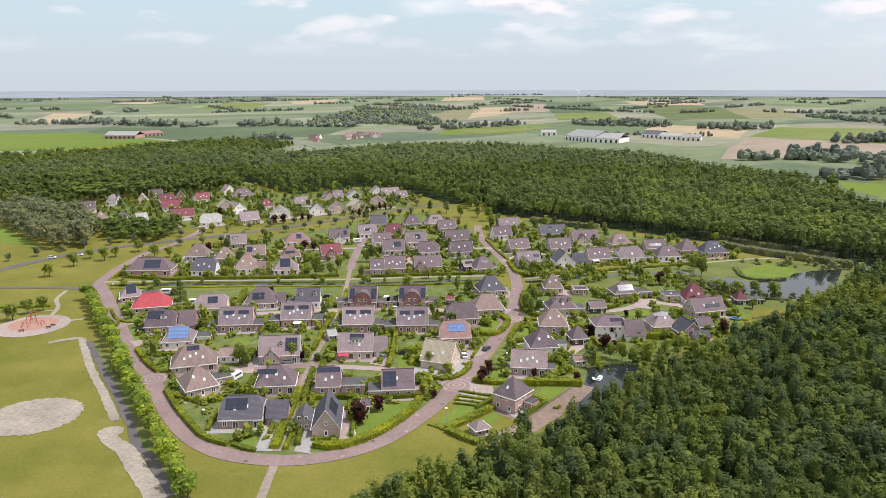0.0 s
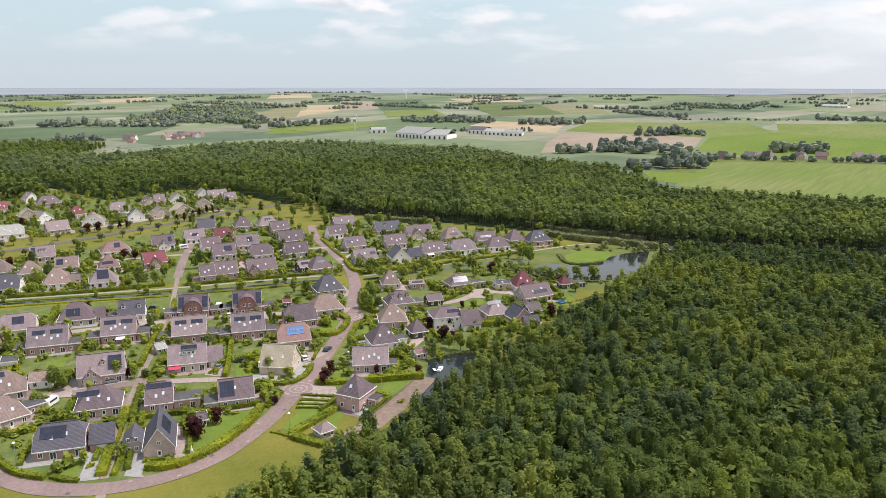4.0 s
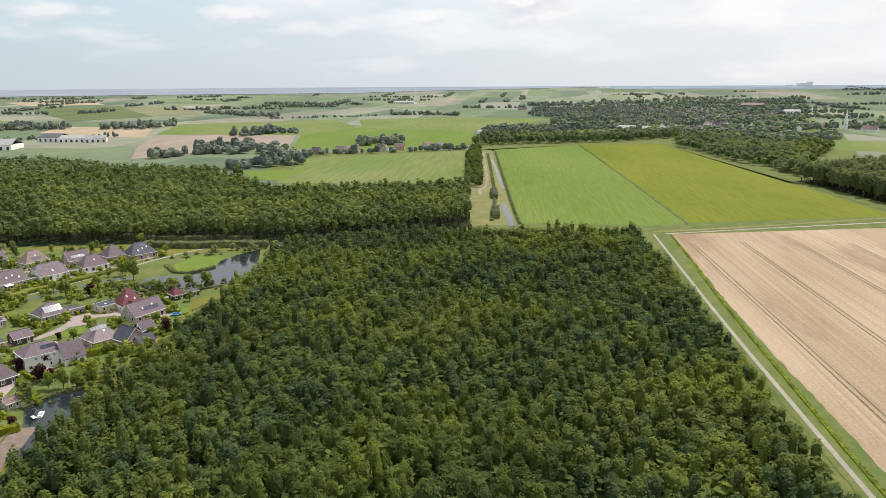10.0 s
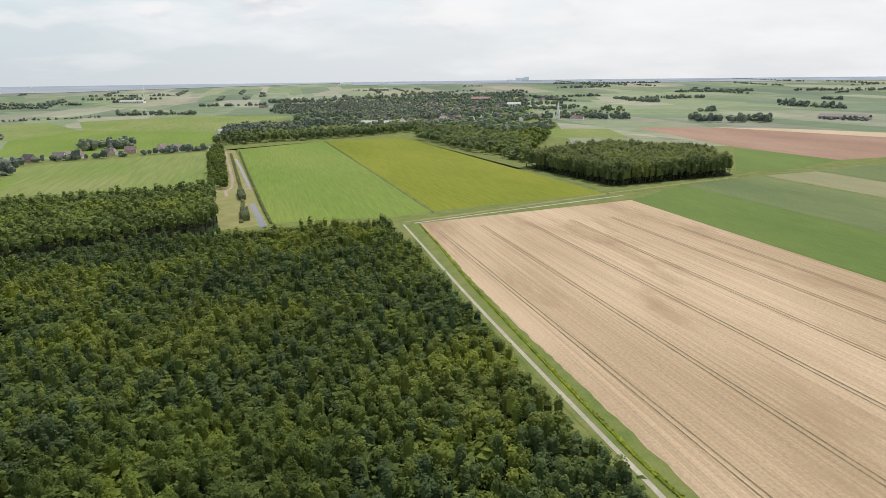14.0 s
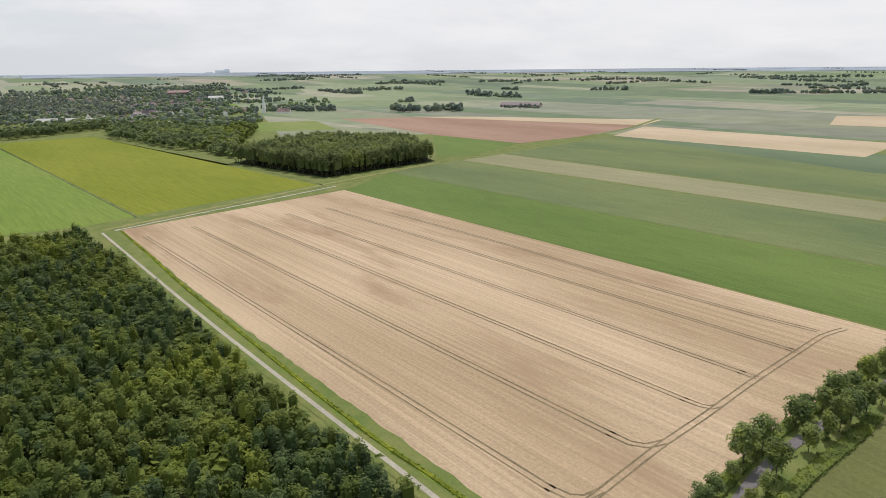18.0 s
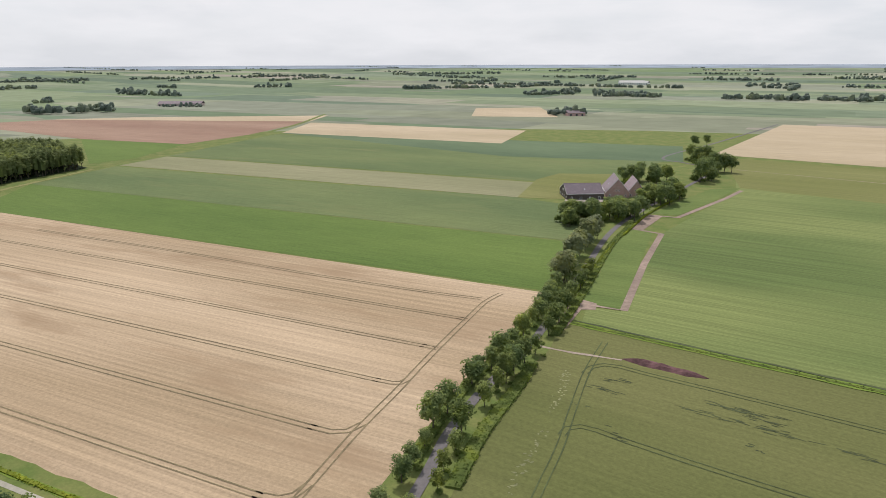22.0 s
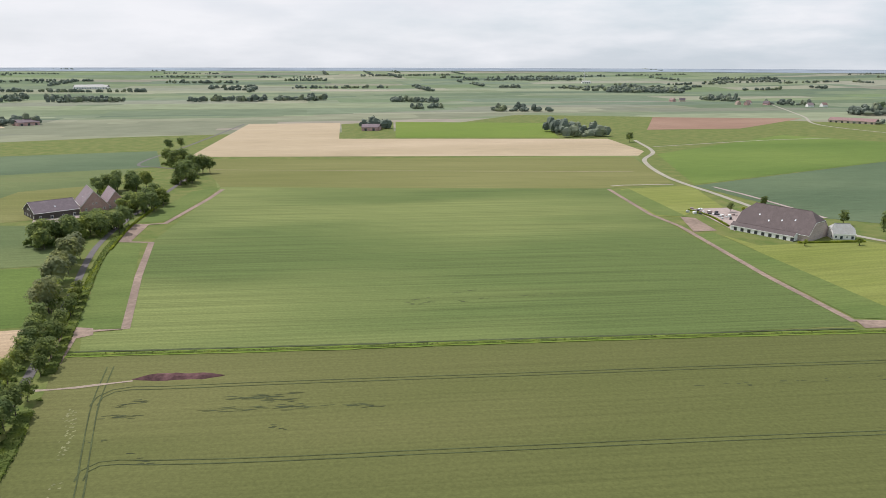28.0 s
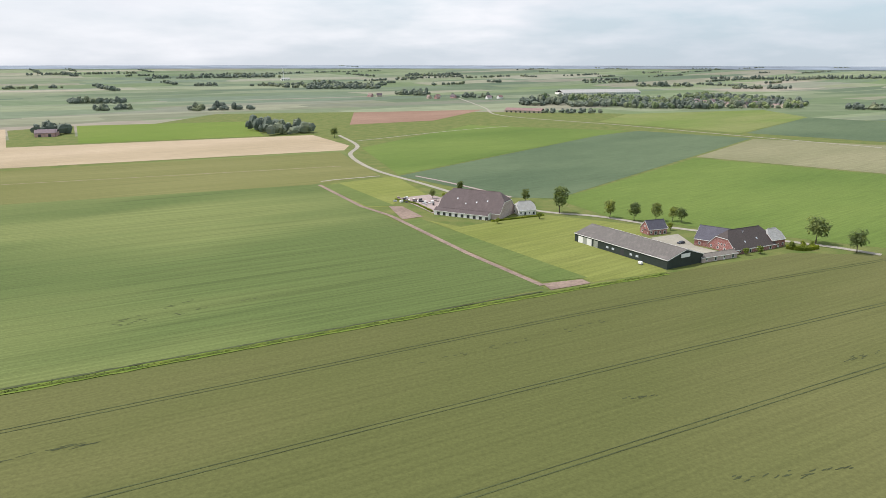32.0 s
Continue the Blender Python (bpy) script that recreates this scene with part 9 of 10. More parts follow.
# garden flower and ground-cover clumps
low = []
for inv, hw, hd, m in FOOT:
    for k in range(24 if hw > 4.5 else 4):
        q = m @ Vector((rng_g.uniform(-hw - 7, hw + 7), rng_g.uniform(-hd - 8, hd + 7), 0))
        if clear(q.x, q.y, 0.2):
            low.append((q.x, q.y, 0.0))
lt = [crown_quads(np.random.default_rng(540 + k), 0.7, 1.8, 0.0, 8, 0.45, 2) for k in range(3)]
stuff("flower_beds", scatter(lt, np.array(low), rng_g, 0.6, 1.6), [M_HEDGE], "low planting in the garden beds", "plants")

# ---- the lane to the south: avenue trees ----
lane = smooth_line([(121.9, -42.4), (130.3, -51.5), (149.4, -67.3), (167.9, -86.7), (194.0, -118.9), (252.8, -178.7)], 7.0)
nn = offsets(lane)
for i, (p, n) in enumerate(zip(lane, nn)):
    for s in (-1, 1):
        if (i * 5 + s) % 7 == 3:
            continue
        q = p + n * s * random.uniform(3.4, 4.4)
        plant(random.choice(OAK if (s > 0 or i % 3 == 0) else ASH), q.x, q.y, random.uniform(0.72, 1.05) if i > 3 else random.uniform(0.55, 0.75), "avenue trees")
for p, s in (((290.1, -207.8), 1.15), ((266.7, -184.5), 1.1), ((244.6, -164.0), 1.1), ((278.2, -195.0), 1.0), ((302.7, -219.8), 1.0), ((251.0, -164.7), 0.8), ((257.2, -174.8), 0.75), ((274.2, -189.6), 0.8), ((285.0, -202.9), 0.7), ((301.5, -221.9), 0.75), ((295.7, -212.2), 0.7)):
    plant(random.choice(WILLOW), *p, s * 1.25, "willows beside the lane")
for p, s in (((340.8, -231.9), 0.95), ((340.8, -238.0), 1.0), ((340.0, -245.6), 0.9), ((339.1, -253.4), 0.9), ((338.2, -261.2), 0.9), ((342.6, -273.4), 0.8), ((347.7, -232.5), 0.8), ((348.0, -264.3), 0.9), ((363.0, -310.9), 1.0), ((369.5, -323.9), 1.1), ((378.0, -339.0), 1.0), ((377.7, -318.2), 0.9),
             ((445.0, -356.7), 1.0), ((446.1, -366.1), 1.1), ((442.5, -377.8), 1.0), ((431.4, -380.1), 1.0), ((448.5, -350.8), 0.9), ((418.9, -401.6), 1.4), ((429.4, -417.8), 1.3), ((453.7, -451.0), 1.3), ((450.0, -457.4), 1.2), ((501.9, -476.2), 1.2), ((519.9, -485.6), 1.2), ((497.9, -483.2), 1.2), ((597.3, -561.1), 1.0), ((599.2, -579.9), 1.0)):
    plant(random.choice(OAK), *p, s * 1.35, "trees round the farm")
hedge([(302.9, -240.1), (340.4, -287.3), (375.9, -342.4)], 1.0, 1.2, label="tall green hedge along the lane")
hedge([(217.7, -147.5), (247.9, -178.3), (291.9, -225.9)], 0.9, 1.0, label="green hedge along the lane")

# bushes and tall weeds under the avenue
rng_v = np.random.default_rng(87)
under = []
for p, n in zip(lane, nn):
    for k in range(3):
        q = p + n * (rng_v.uniform(3.2, 7.0) * (1 if k else -1)) + Vector((rng_v.normal(), rng_v.normal(), 0))
        under.append((q.x, q.y, 0.0))
ut = [crown_quads(np.random.default_rng(595 + k), h, w, 0.0, 80, 0.34, 6) for k, (h, w) in enumerate(((0.9, 2.4), (1.4, 2.6), (0.7, 2.2)))]
stuff("shrubbery", scatter(ut, np.array(under), rng_v, 0.7, 1.3), [M_WEEDS], "bushes and rank weeds under the avenue trees", "shrubs")
# bushes that close the feet of the trees round the farm
rng_f = np.random.default_rng(85)
feet = [(x + rng_f.uniform(-7, 7), y + rng_f.uniform(-7, 7), 0.0) for x, y in ((341.2, -231.3), (339.1, -247.1), (337.4, -262.7), (344.5, -277.0), (366.1, -313.5), (378.0, -339.0), (435.2, -351.7), (435.9, -372.3), (426.2, -411.6), (440.0, -432.0), (497.7, -475.8), (518.0, -482.0)) for k in range(7)]
ft = [crown_quads(np.random.default_rng(590 + k), h, w, 0.0, 90, 0.5, 7) for k, (h, w) in enumerate(((4.5, 5.5), (6.0, 6.5), (3.0, 5.0)))]
stuff("shrubbery", scatter(ft, np.array(feet), rng_f, 0.8, 1.3), [M_WOOD_LEAF], "bushes under the trees round the farm", "shrubs")

# ---- farms ----
def yard(pts, mat, z=0.12, label="pale concrete farmyard"):
    return sheet("yard", pts, mat, z, label, "yard")


house((401.5, -269.1), (392.5, -292.8), 24.0, "gable", "wood", "dark", 4.0, 9.5, name="barn", sky=1, label="wide dark boarded barn with a low gabled roof")
house((398.8, -298.9), (390.8, -312.7), 28.0, "gable", "brick", "grey", 3.5, 13.0, turned=True, name="barn", sky=1, label="tall old grey-roofed barn")
house((393.1, -313.0), (387.1, -323.4), 24.0, "gable", "brick", "grey", 3.5, 11.5, turned=True, name="barn", label="tall old grey-roofed barn")
for q in range(48):
    p0 = [(341.2, -231.3), (339.1, -247.1), (337.4, -262.7), (344.5, -277.0), (366.1, -313.5), (378.0, -339.0), (435.2, -351.7), (435.9, -372.3), (426.2, -411.6), (497.7, -475.8), (451.8, -454.4)][q % 11]
    plant(random.choice(OAK), p0[0] + random.uniform(-9, 9), p0[1] + random.uniform(-9, 9), random.uniform(1.0, 1.45), "trees round the farm")
yard([(392.7, -260.1), (405.4, -270.8), (389.5, -297.8), (379.6, -267.1)], M_PAVE)
# big thatch-shaped farm with white house
house((23.1, -434.6), (-14.7, -417.0), 24.0, "half", "greyb", "sooty", 3.4, 14.6, name="farm_barn", sky=4, plain=True, label="huge old farm barn with a dark roof to the ground")
house((25.3, -431.1), (-7.3, -415.0), 6.0, "gable", "white", "sooty", 2.6, 4.4, name="cow_shed", plain=True, label="long low shed with white and dark doors")
shed = bpy.data.objects["cow_shed"]
for k in range(18):
    part("stall_door", boxed(-18 + k * 2.05, -16.2 + k * 2.05, -3.08, -2.95, 0.2, 2.1), M_DARK if k % 2 else M_TRIM, shed)
house((-26.9, -430.5), (-37.6, -434.4), 9.0, "half", "white", "pale", 3.0, 8.0, name="farmhouse", label="farmhouse with a pale shining roof")
yard([(54.8, -481.9), (32.5, -498.2), (15.7, -477.8), (22.7, -427.9), (41.4, -462.6)], M_PAVE)
for k in range(34):
    a = (rng_g.uniform(0, 1), rng_g.uniform(0.1, 0.8))
    p0, p1 = Vector((51.3, -478.0)), Vector((20.8, -463.7))
    q = p0.lerp(p1, a[0]) + Vector((rng_g.uniform(-7, 7), rng_g.uniform(-7, 7)))
    bm = boxed(-1.1, 1.1, -0.6, 0.6, 0, rng_g.uniform(0.7, 1.6))
    bmesh.ops.bevel(bm, geom=bm.edges[:], offset=0.12, segments=1, affect="EDGES")
    ob = mesh_object("crate", bm, [M_TRIM, M_PAVE, M_DARK, M_GALV][k % 4])
    ob.matrix_world = pose(q.x, q.y, 0.12, 0, 0, rng_g.uniform(0, 180))
    tagged(ob, ["white wrapped bale or crate in the farmyard", "brown wooden crate in the farmyard", "dark crate in the farmyard", "grey metal trough in the farmyard"][k % 4], "crate", "clutter in the farmyard")
hedge([(54.4, -477.8), (39.5, -462.7), (26.8, -437.8)], 1.2, 1.2)
hedge([(-9.9, -412.1), (-30.6, -424.2), (-42.2, -431.3)], 1.0, 1.4)
# the second farm: long green shed, old brick barns
house((-52.8, -367.8), (-87.7, -315.9), 24.0, "gable", "green", "shed", 4.2, 8.0, name="long_shed", plain=True, label="long dark green farm shed with a weathered roof")
shed = bpy.data.objects["long_shed"]
for x0, x1, mm in ((-28.5, -25.0, M_TRIM), (-22.0, -18.5, M_TRIM), (-25.0, -22.0, M_GALV), (-17.0, -14.0, M_GALV), (2.0, 4.2, M_DARK)):
    part("shed_door", boxed(x0, x1, -12.08, -11.95, 0, 3.6), mm, shed)
for x in (-8.0, -4.0, 8.0, 12.0):
    part("shed_window", boxed(x, x + 1.6, -12.06, -11.95, 1.6, 2.6), M_SKYL, shed)
part("gable_sheet", boxed(31.4, 31.6, -3.4, 2.6, 4.4, 6.2), M_TRIM, shed, "white sheet high in the gable")
house((-107.1, -328.1), (-127.1, -339.1), 5.0, "gable", "greyb", "shed", 2.2, 3.6, name="lean_to_shed", label="low lean-to shed with a grey roof")
house((-127.4, -343.3), (-152.7, -357.7), 17.0, "half", "redw", "mossy", 2.2, 10.5, name="farm_barn", sky=2, label="old red brick barn under a black mossy roof")
house((-113.4, -362.6), (-130.3, -349.9), 14.0, "gable", "redw", "blue", 3.4, 9.5, name="farm_barn", sky=1, label="red brick barn with a dark slate roof")
house((-150.7, -357.6), (-159.2, -362.6), 10.0, "half", "redw", "pale", 4.0, 9.0, name="farmhouse", storeys=1, label="red brick farmhouse with a pale weathered roof")
house((-94.9, -382.6), (-105.7, -387.1), 8.0, "gable", "redw", "blue", 3.0, 7.5, name="farmhouse", label="small red brick house with a dark roof", annex=[(-6.0, -4.6, 4.0, 2.5, 1.0, "flat")])
yard([(-94.0, -376.1), (-111.6, -386.1), (-113.3, -360.2), (-125.4, -345.3), (-108.5, -330.1), (-101.9, -355.1)], M_SHELL)
for p, s in (((-52.7, -438.6), 1.5), ((-81.7, -426.8), 0.95), ((-94.4, -418.0), 1.05), ((-107.1, -418.7), 1.0), ((-117.2, -419.2), 0.8), ((-121.0, -414.8), 0.8), ((-177.4, -368.2), 1.35), ((-189.6, -350.7), 1.1), ((29.5, -483.3), 0.6), ((10.7, -510.6), 0.7), ((174.5, -878.9), 1.2), ((-33.9, -474.4), 0.8)):
    plant(random.choice(OAK + ASH), *p, s * 1.12, "trees round the farms")
for p in ((-13.1, -407.7), (-38.9, -421.4), (21.8, -483.7), (-166.5, -358.4), (-159.8, -355.8), (-172.2, -360.9), (-109.7, -395.4), (-133.0, -343.6), (-140.7, -346.1)):
    plant(random.choice(SMALL), *p, random.uniform(0.8, 1.2), "bushes round the farms")
hedge([(-158.5, -358.0), (-164.5, -353.8), (-173.7, -358.7)], 2.0, 3.0)
tank = thing("water_tank", pose(-77.5, -324.0, 0.15, 0, 0, 122), "small white water tank beside the long shed", "tank")
bm = boxed(-1.1, 1.1, -0.7, 0.7, 0.25, 1.45)
bmesh.ops.bevel(bm, geom=bm.edges[:], offset=0.15, segments=2, affect="EDGES")
part("vessel", bm, M_TRIM, tank)
for x in (-0.8, 0.8):
    part("foot", boxed(x - 0.12, x + 0.12, -0.6, 0.6, 0, 0.3), M_DARK, tank)
# manure heap, flattened streaks in the grain
bm = bmesh.new()
line = smooth_line([(169.3, -136.5), (163.2, -140.6), (156.4, -144.8), (149.9, -148.7), (146.6, -151.0)], 2.0)
on = offsets(line)
prev = None
for i, (p, n) in enumerate(zip(line, on)):
    fade = math.sin(math.pi * min(1, (i + 0.4) / 4, (len(line) - i - 0.6) / 4) / 2)
    w = (2.0 + random.uniform(-0.4, 0.4)) * fade
    row = [bm.verts.new((p + n * w * u).to_tuple()[:2] + (hh * fade * random.uniform(0.7, 1.15),)) for u, hh in ((-1, 0.0), (-0.5, 1.0), (0, 1.5), (0.5, 1.0), (1, 0.0))]
    if prev:
        for a, b in zip(range(4), range(1, 5)):
            bm.faces.new((prev[a], prev[b], row[b], row[a]))
    prev = row
bmesh.ops.recalc_face_normals(bm, faces=bm.faces[:])
tagged(mesh_object("manure_heap", bm, M_HEAP), "long dark brown manure heap in the field", "heap")
def lodged(spots, mat, label, along=(-0.855, -0.519), thin=0.24):
    """Ragged patches of grain that rain has flattened: (from, to, how many, half length)."""
    bm = bmesh.new()
    for a, b, n, long_ in spots:
        for k in range(n * 2 if long_ > 1.5 else n):
            p = Vector((*a, 0)).lerp(Vector((*b, 0)), rng_g.uniform(0, 1)) + Vector((rng_g.normal() * 0.7, rng_g.normal() * 0.7, 0))
            ang = rng_g.normal() * (0.09 if long_ > 1.5 else 1.2)
            d = Vector((along[0] * math.cos(ang) - along[1] * math.sin(ang), along[0] * math.sin(ang) + along[1] * math.cos(ang), 0))
            e = Vector((-d.y, d.x, 0))
            h, z = long_ * rng_g.uniform(0.25, 0.8), layer(0.075)
            rim = [(u, thin * math.sqrt(max(0.0, 1 - u * u)) * s_ * rng_g.uniform(0.35, 1.1)) for s_, us in ((1, (-1, -0.7, -0.3, 0.1, 0.5, 0.8)), (-1, (1, 0.75, 0.4, 0.0, -0.4, -0.75))) for u in us]
            poly(bm, [(p + d * h * u + e * v).to_tuple()[:2] + (z,) for u, v in rim])
    bmesh.ops.recalc_face_normals(bm, faces=bm.faces[:])
    if bm.faces[:] and sum(f.normal.z for f in bm.faces) < 0:
        bmesh.ops.reverse_faces(bm, faces=bm.faces[:])
    return tagged(mesh_object("lodged_grain", bm, mat), label, "field marks", kind="stuff")


M_PALELOD = grainy("pale_bent_grain", (0.165, 0.165, 0.078), 0.95, 0.9, 0.3)
lodged([((158.1, -123.0), (155.0, -128.5), 7, 2.6), ((156.4, -116.3), (149.8, -120.6), 5, 3.2), ((135.5, -139.0), (119.5, -149.5), 12, 4.0), ((133.5, -132.5), (105.9, -149.1), 12, 4.5), ((104.4, -149.7), (93.5, -155.2), 5, 4.0),
        ((129.5, -143.0), (116.0, -147.0), 6, 4.0), ((152.0, -106.5), (147.0, -107.5), 4, 1.2), ((137.0, -107.0), (128.0, -105.0), 4, 1.8), ((114.0, -131.0), (110.0, -133.0), 3, 1.8), ((-43.6, -185.9), (-52.0, -188.1), 6, 1.6), ((-59.7, -146.0), (-87.7, -152.0), 10, 2.2),
        ((-116.8, -214.9), (-133.9, -224.0), 7, 2.0), ((128.4, -233.0), (80.8, -272.4), 9, 2.6), ((129.9, -235.9), (110.4, -266.0), 7, 2.2), ((20.0, -205.0), (-60.0, -255.0), 14, 1.6)], M_LODGED, "dark streaks of flattened grain")
lodged([((169.0, -116.5), (149.1, -98.4), 46, 0.8), ((140.5, -89.5), (120.0, -69.0), 40, 0.8)], M_PALELOD, "pale patches of bent grain along the wheel track", thin=0.35)


# ---- cars ----
def car_profile(bm, pts, w):
    l = [bm.verts.new((x, -w / 2, z)) for x, z in pts]
    r = [bm.verts.new((x, w / 2, z)) for x, z in pts]
    bm.faces.new(l[::-1])
    bm.faces.new(r)
    for i in range(len(pts)):
        j = (i + 1) % len(pts)
        bm.faces.new((l[i], l[j], r[j], r[i]))
    bmesh.ops.recalc_face_normals(bm, faces=bm.faces[:])


def car(p, turn, colour="grey", kind="car"):
    mm = M_CAR[colour]
    words = {"white": "white", "grey": "silver grey", "dark": "dark blue-black", "red": "red"}[colour]
    c = thing("car" if kind == "car" else "caravan" if kind == "caravan" else "van", pose(p[0], p[1], 0.1, 0, 0, turn), f"{words} parked {kind} on the drive", kind, "parked vehicles")
    bm = bmesh.new()
    if kind == "car":
        car_profile(bm, [(-2.1, 0.3), (-2.15, 0.75), (-1.9, 0.92), (-0.9, 0.95), (1.2, 1.0), (1.95, 0.85), (2.1, 0.6), (2.1, 0.3)], 1.75)
        bmesh.ops.bevel(bm, geom=bm.edges[:], offset=0.06, segments=2, affect="EDGES")
        part("body", bm, mm, c)
        bm = bmesh.new()
        car_profile(bm, [(-1.95, 0.92), (-1.5, 1.38), (0.15, 1.42), (1.15, 0.96)], 1.5)
        part("window", bm, M_GLASS, c)
        bm = bmesh.new()
        box(bm, -1.45, 0.2, -0.72, 0.72, 1.38, 1.47)
        part("roof", bm, mm, c)
        zs = ((-1.3, 0.78), (1.3, 0.78))
    else:
        car_profile(bm, [(-2.4, 0.4), (-2.45, 2.3), (-2.1, 2.5), (2.0, 2.5), (2.4, 2.0), (2.5, 0.9), (2.4, 0.4)], 2.0)
        bmesh.ops.bevel(bm, geom=bm.edges[:], offset=0.08, segments=2, affect="EDGES")
        part("body", bm, mm, c)
        for s in (-1, 1):
            part("window", boxed(-1.6, 1.6, min(s * 0.99, s * 1.02), max(s * 0.99, s * 1.02), 1.5, 2.1), M_GLASS, c)
        zs = ((-0.5, 0.9),) if kind == "caravan" else ((-1.5, 0.9), (1.5, 0.9))
    for x, y in zs:
        for s in (-1, 1):
            bm = bmesh.new()
            tube(bm, (x, s * y - 0.11, 0.32), (x, s * y + 0.11, 0.32), 0.32, 0.32, 12)
            wh = part("wheel", bm, M_RUBBER, c)
            bm = bmesh.new()
            tube(bm, (x, s * (y + 0.06), 0.32), (x, s * (y + 0.13), 0.32), 0.19, 0.19, 8)
            part("rim", bm, M_GALV, wh)
    return c


for p, a, col, kd in (((7.3, 233.4), 100, "white", "car"), ((15.6, 239.9), 60, "dark", "car"), ((21.2, 230.2), 15, "grey", "car"), ((-20.4, 232.4), 70, "grey", "car"), ((-75.7, 229.4), 20, "white", "car"), ((-52.7, 227.8), 10, "grey", "car"), ((-51.0, 279.2), 70, "grey", "car"), ((-48.7, 274.8), 70, "white", "car"),
                      ((-24.8, 297.9), 85, "white", "van"), ((-22.2, 292.2), 80, "grey", "car"), ((-4.6, 293.7), 85, "dark", "car"), ((-66.5, 214.0), 70, "white", "caravan"), ((-108.6, 294.2), 15, "white", "caravan"), ((-125.2, 310.5), 5, "white", "caravan"), ((-13.1, 235.6), 0, "dark", "car"), ((-20.3, 378.2), 60, "red", "car"),
                      ((18.5, 302.0), 10, "dark", "car"), ((-94.1, 229.5), 5, "dark", "car"), ((-116.0, 260.1), 10, "dark", "car"), ((-51.1, 304.8), 5, "dark", "car"), ((92.4, 305.1), 80, "dark", "car"), ((-117.8, 386.7), 60, "dark", "car"), ((-202.4, 385.8), 12, "white", "car"), ((-213.9, 379.2), 12, "white", "car"),
                      ((-51.5, 418.6), 20, "white", "van"), ((-28.0, 440.1), 40, "red", "car"), ((-107.3, -364.6), 30, "dark", "car"), ((-163.2, 464.7), 0, "white", "car"), ((-20.0, 287.4), 80, "white", "car")):
    car(p, a, col, kd)


# ---- lamp posts, boat, playground, garden things ----
def lamp_post(p, h=5.0):
    t = thing("street_lamp", pose(*p, 0), "pale steel street lamp with a round hood", "street lamp", "street lamps")
    bm = bmesh.new()
    tube(bm, (0, 0, 0), (0, 0, h), 0.09, 0.06, 8)
    part("pole", bm, M_GALV, t)
    bm = bmesh.new()
    tube(bm, (0, 0, h), (0, 0, h + 0.18), 0.42, 0.30, 12)
    part("hood", bm, M_TRIM, t)
    bm = bmesh.new()
    tube(bm, (0, 0, h - 0.12), (0, 0, h), 0.22, 0.34, 12)
    part("lamp_glass", bm, M_SKYL, t)
    return t


for p in ((0.9, 182.5), (-9.8, 204.7), (-148.7, 309.7), (-135.6, 286.3), (41.5, 281.9), (-66.0, 181.6), (-7.3, 221.8), (-44.6, 287.5), (21.4, 224.1), (-69.5, 426.8), (-100.1, 229.5), (31.3, 342.3)):
    lamp_post(p)
b = thing("boat", pose(*(50.2, 213.6), 0.08, 0, 0, 60) @ Matrix.Scale(0.72, 4), "small white motor boat moored in the pond", "boat")
bm = bmesh.new()
car_profile(bm, [(-2.4, 0.0), (-2.4, 0.7), (1.4, 0.8), (2.7, 0.9), (2.2, 0.2), (1.6, 0.0)], 1.9)
bmesh.ops.bevel(bm, geom=bm.edges[:], offset=0.15, segments=2, affect="EDGES")
part("hull", bm, M_TRIM, b)
bm = bmesh.new()
car_profile(bm, [(-0.6, 0.75), (-0.4, 1.35), (0.6, 1.35), (1.2, 0.8)], 1.4)
part("cabin", bm, M_TRIM, b)
part("cabin_glass", boxed(-0.45, 0.75, -0.72, 0.72, 1.0, 1.25), M_GLASS, b)
part("deck", boxed(-2.2, -0.6, -0.75, 0.75, 0.66, 0.72), M_DARK, b)
strip("jetty", [(48.2, 214.1), (48.3, 211.9)], 0.9, M_TRIM, 0.35, "small pale wooden jetty", "jetty", kind="")


def play_frame(p, h, turn):
    t = thing("climbing_frame", pose(*p, 0.08, 0, 0, turn), "red steel playground climbing frame", "play equipment", "playground things")
    for x in (-1.2, 1.2):
        for y in (-0.9, 0.9):
            bm = bmesh.new()
            tube(bm, (x, y, 0), (x * 0.6, y * 0.2, h), 0.08, 0.06)
            part("leg", bm, M_CAR["red"], t)
    bm = bmesh.new()
    tube(bm, (-0.8, 0, h), (0.8, 0, h), 0.07, 0.07)
    part("top_bar", bm, M_CAR["red"], t)
    for k in (-0.4, 0.4):
        bm = bmesh.new()
        tube(bm, (k, 0, h), (k, 0, 0.6), 0.03, 0.03, 4)
        part("rope", bm, M_DARK, t)
    return t


for p, h, a in (((-163.3, 264.9), 2.2, 10), ((-163.0, 270.3), 4.4, 40), ((-158.0, 266.9), 2.0, 80), ((-166.4, 273.1), 1.6, 20)):
    play_frame(p, h, a)
for p in ((-161.8, 259.6), (-153.1, 266.2), (-153.5, 263.5)):
    t = thing("bench", pose(*p, 0.08, 0, 0, 20), "dark wooden park bench on paving", "bench", "benches")
    part("seat", boxed(-0.9, 0.9, -0.22, 0.22, 0.42, 0.48), M_DARK, t)
    part("backrest", boxed(-0.9, 0.9, 0.2, 0.26, 0.55, 0.9), M_DARK, t)
    for x in (-0.7, 0.7):
        part("leg", boxed(x - 0.05, x + 0.05, -0.2, 0.2, 0, 0.42), M_DARK, t)
t = thing("trampoline", pose(*(118.0, 273.5), 0), "round garden trampoline with a blue rim", "trampoline")
bm = bmesh.new()
tube(bm, (0, 0, 0.7), (0, 0, 0.76), 1.7, 1.7, 20)
part("mat", bm, M_DARK, t)
bm = bmesh.new()
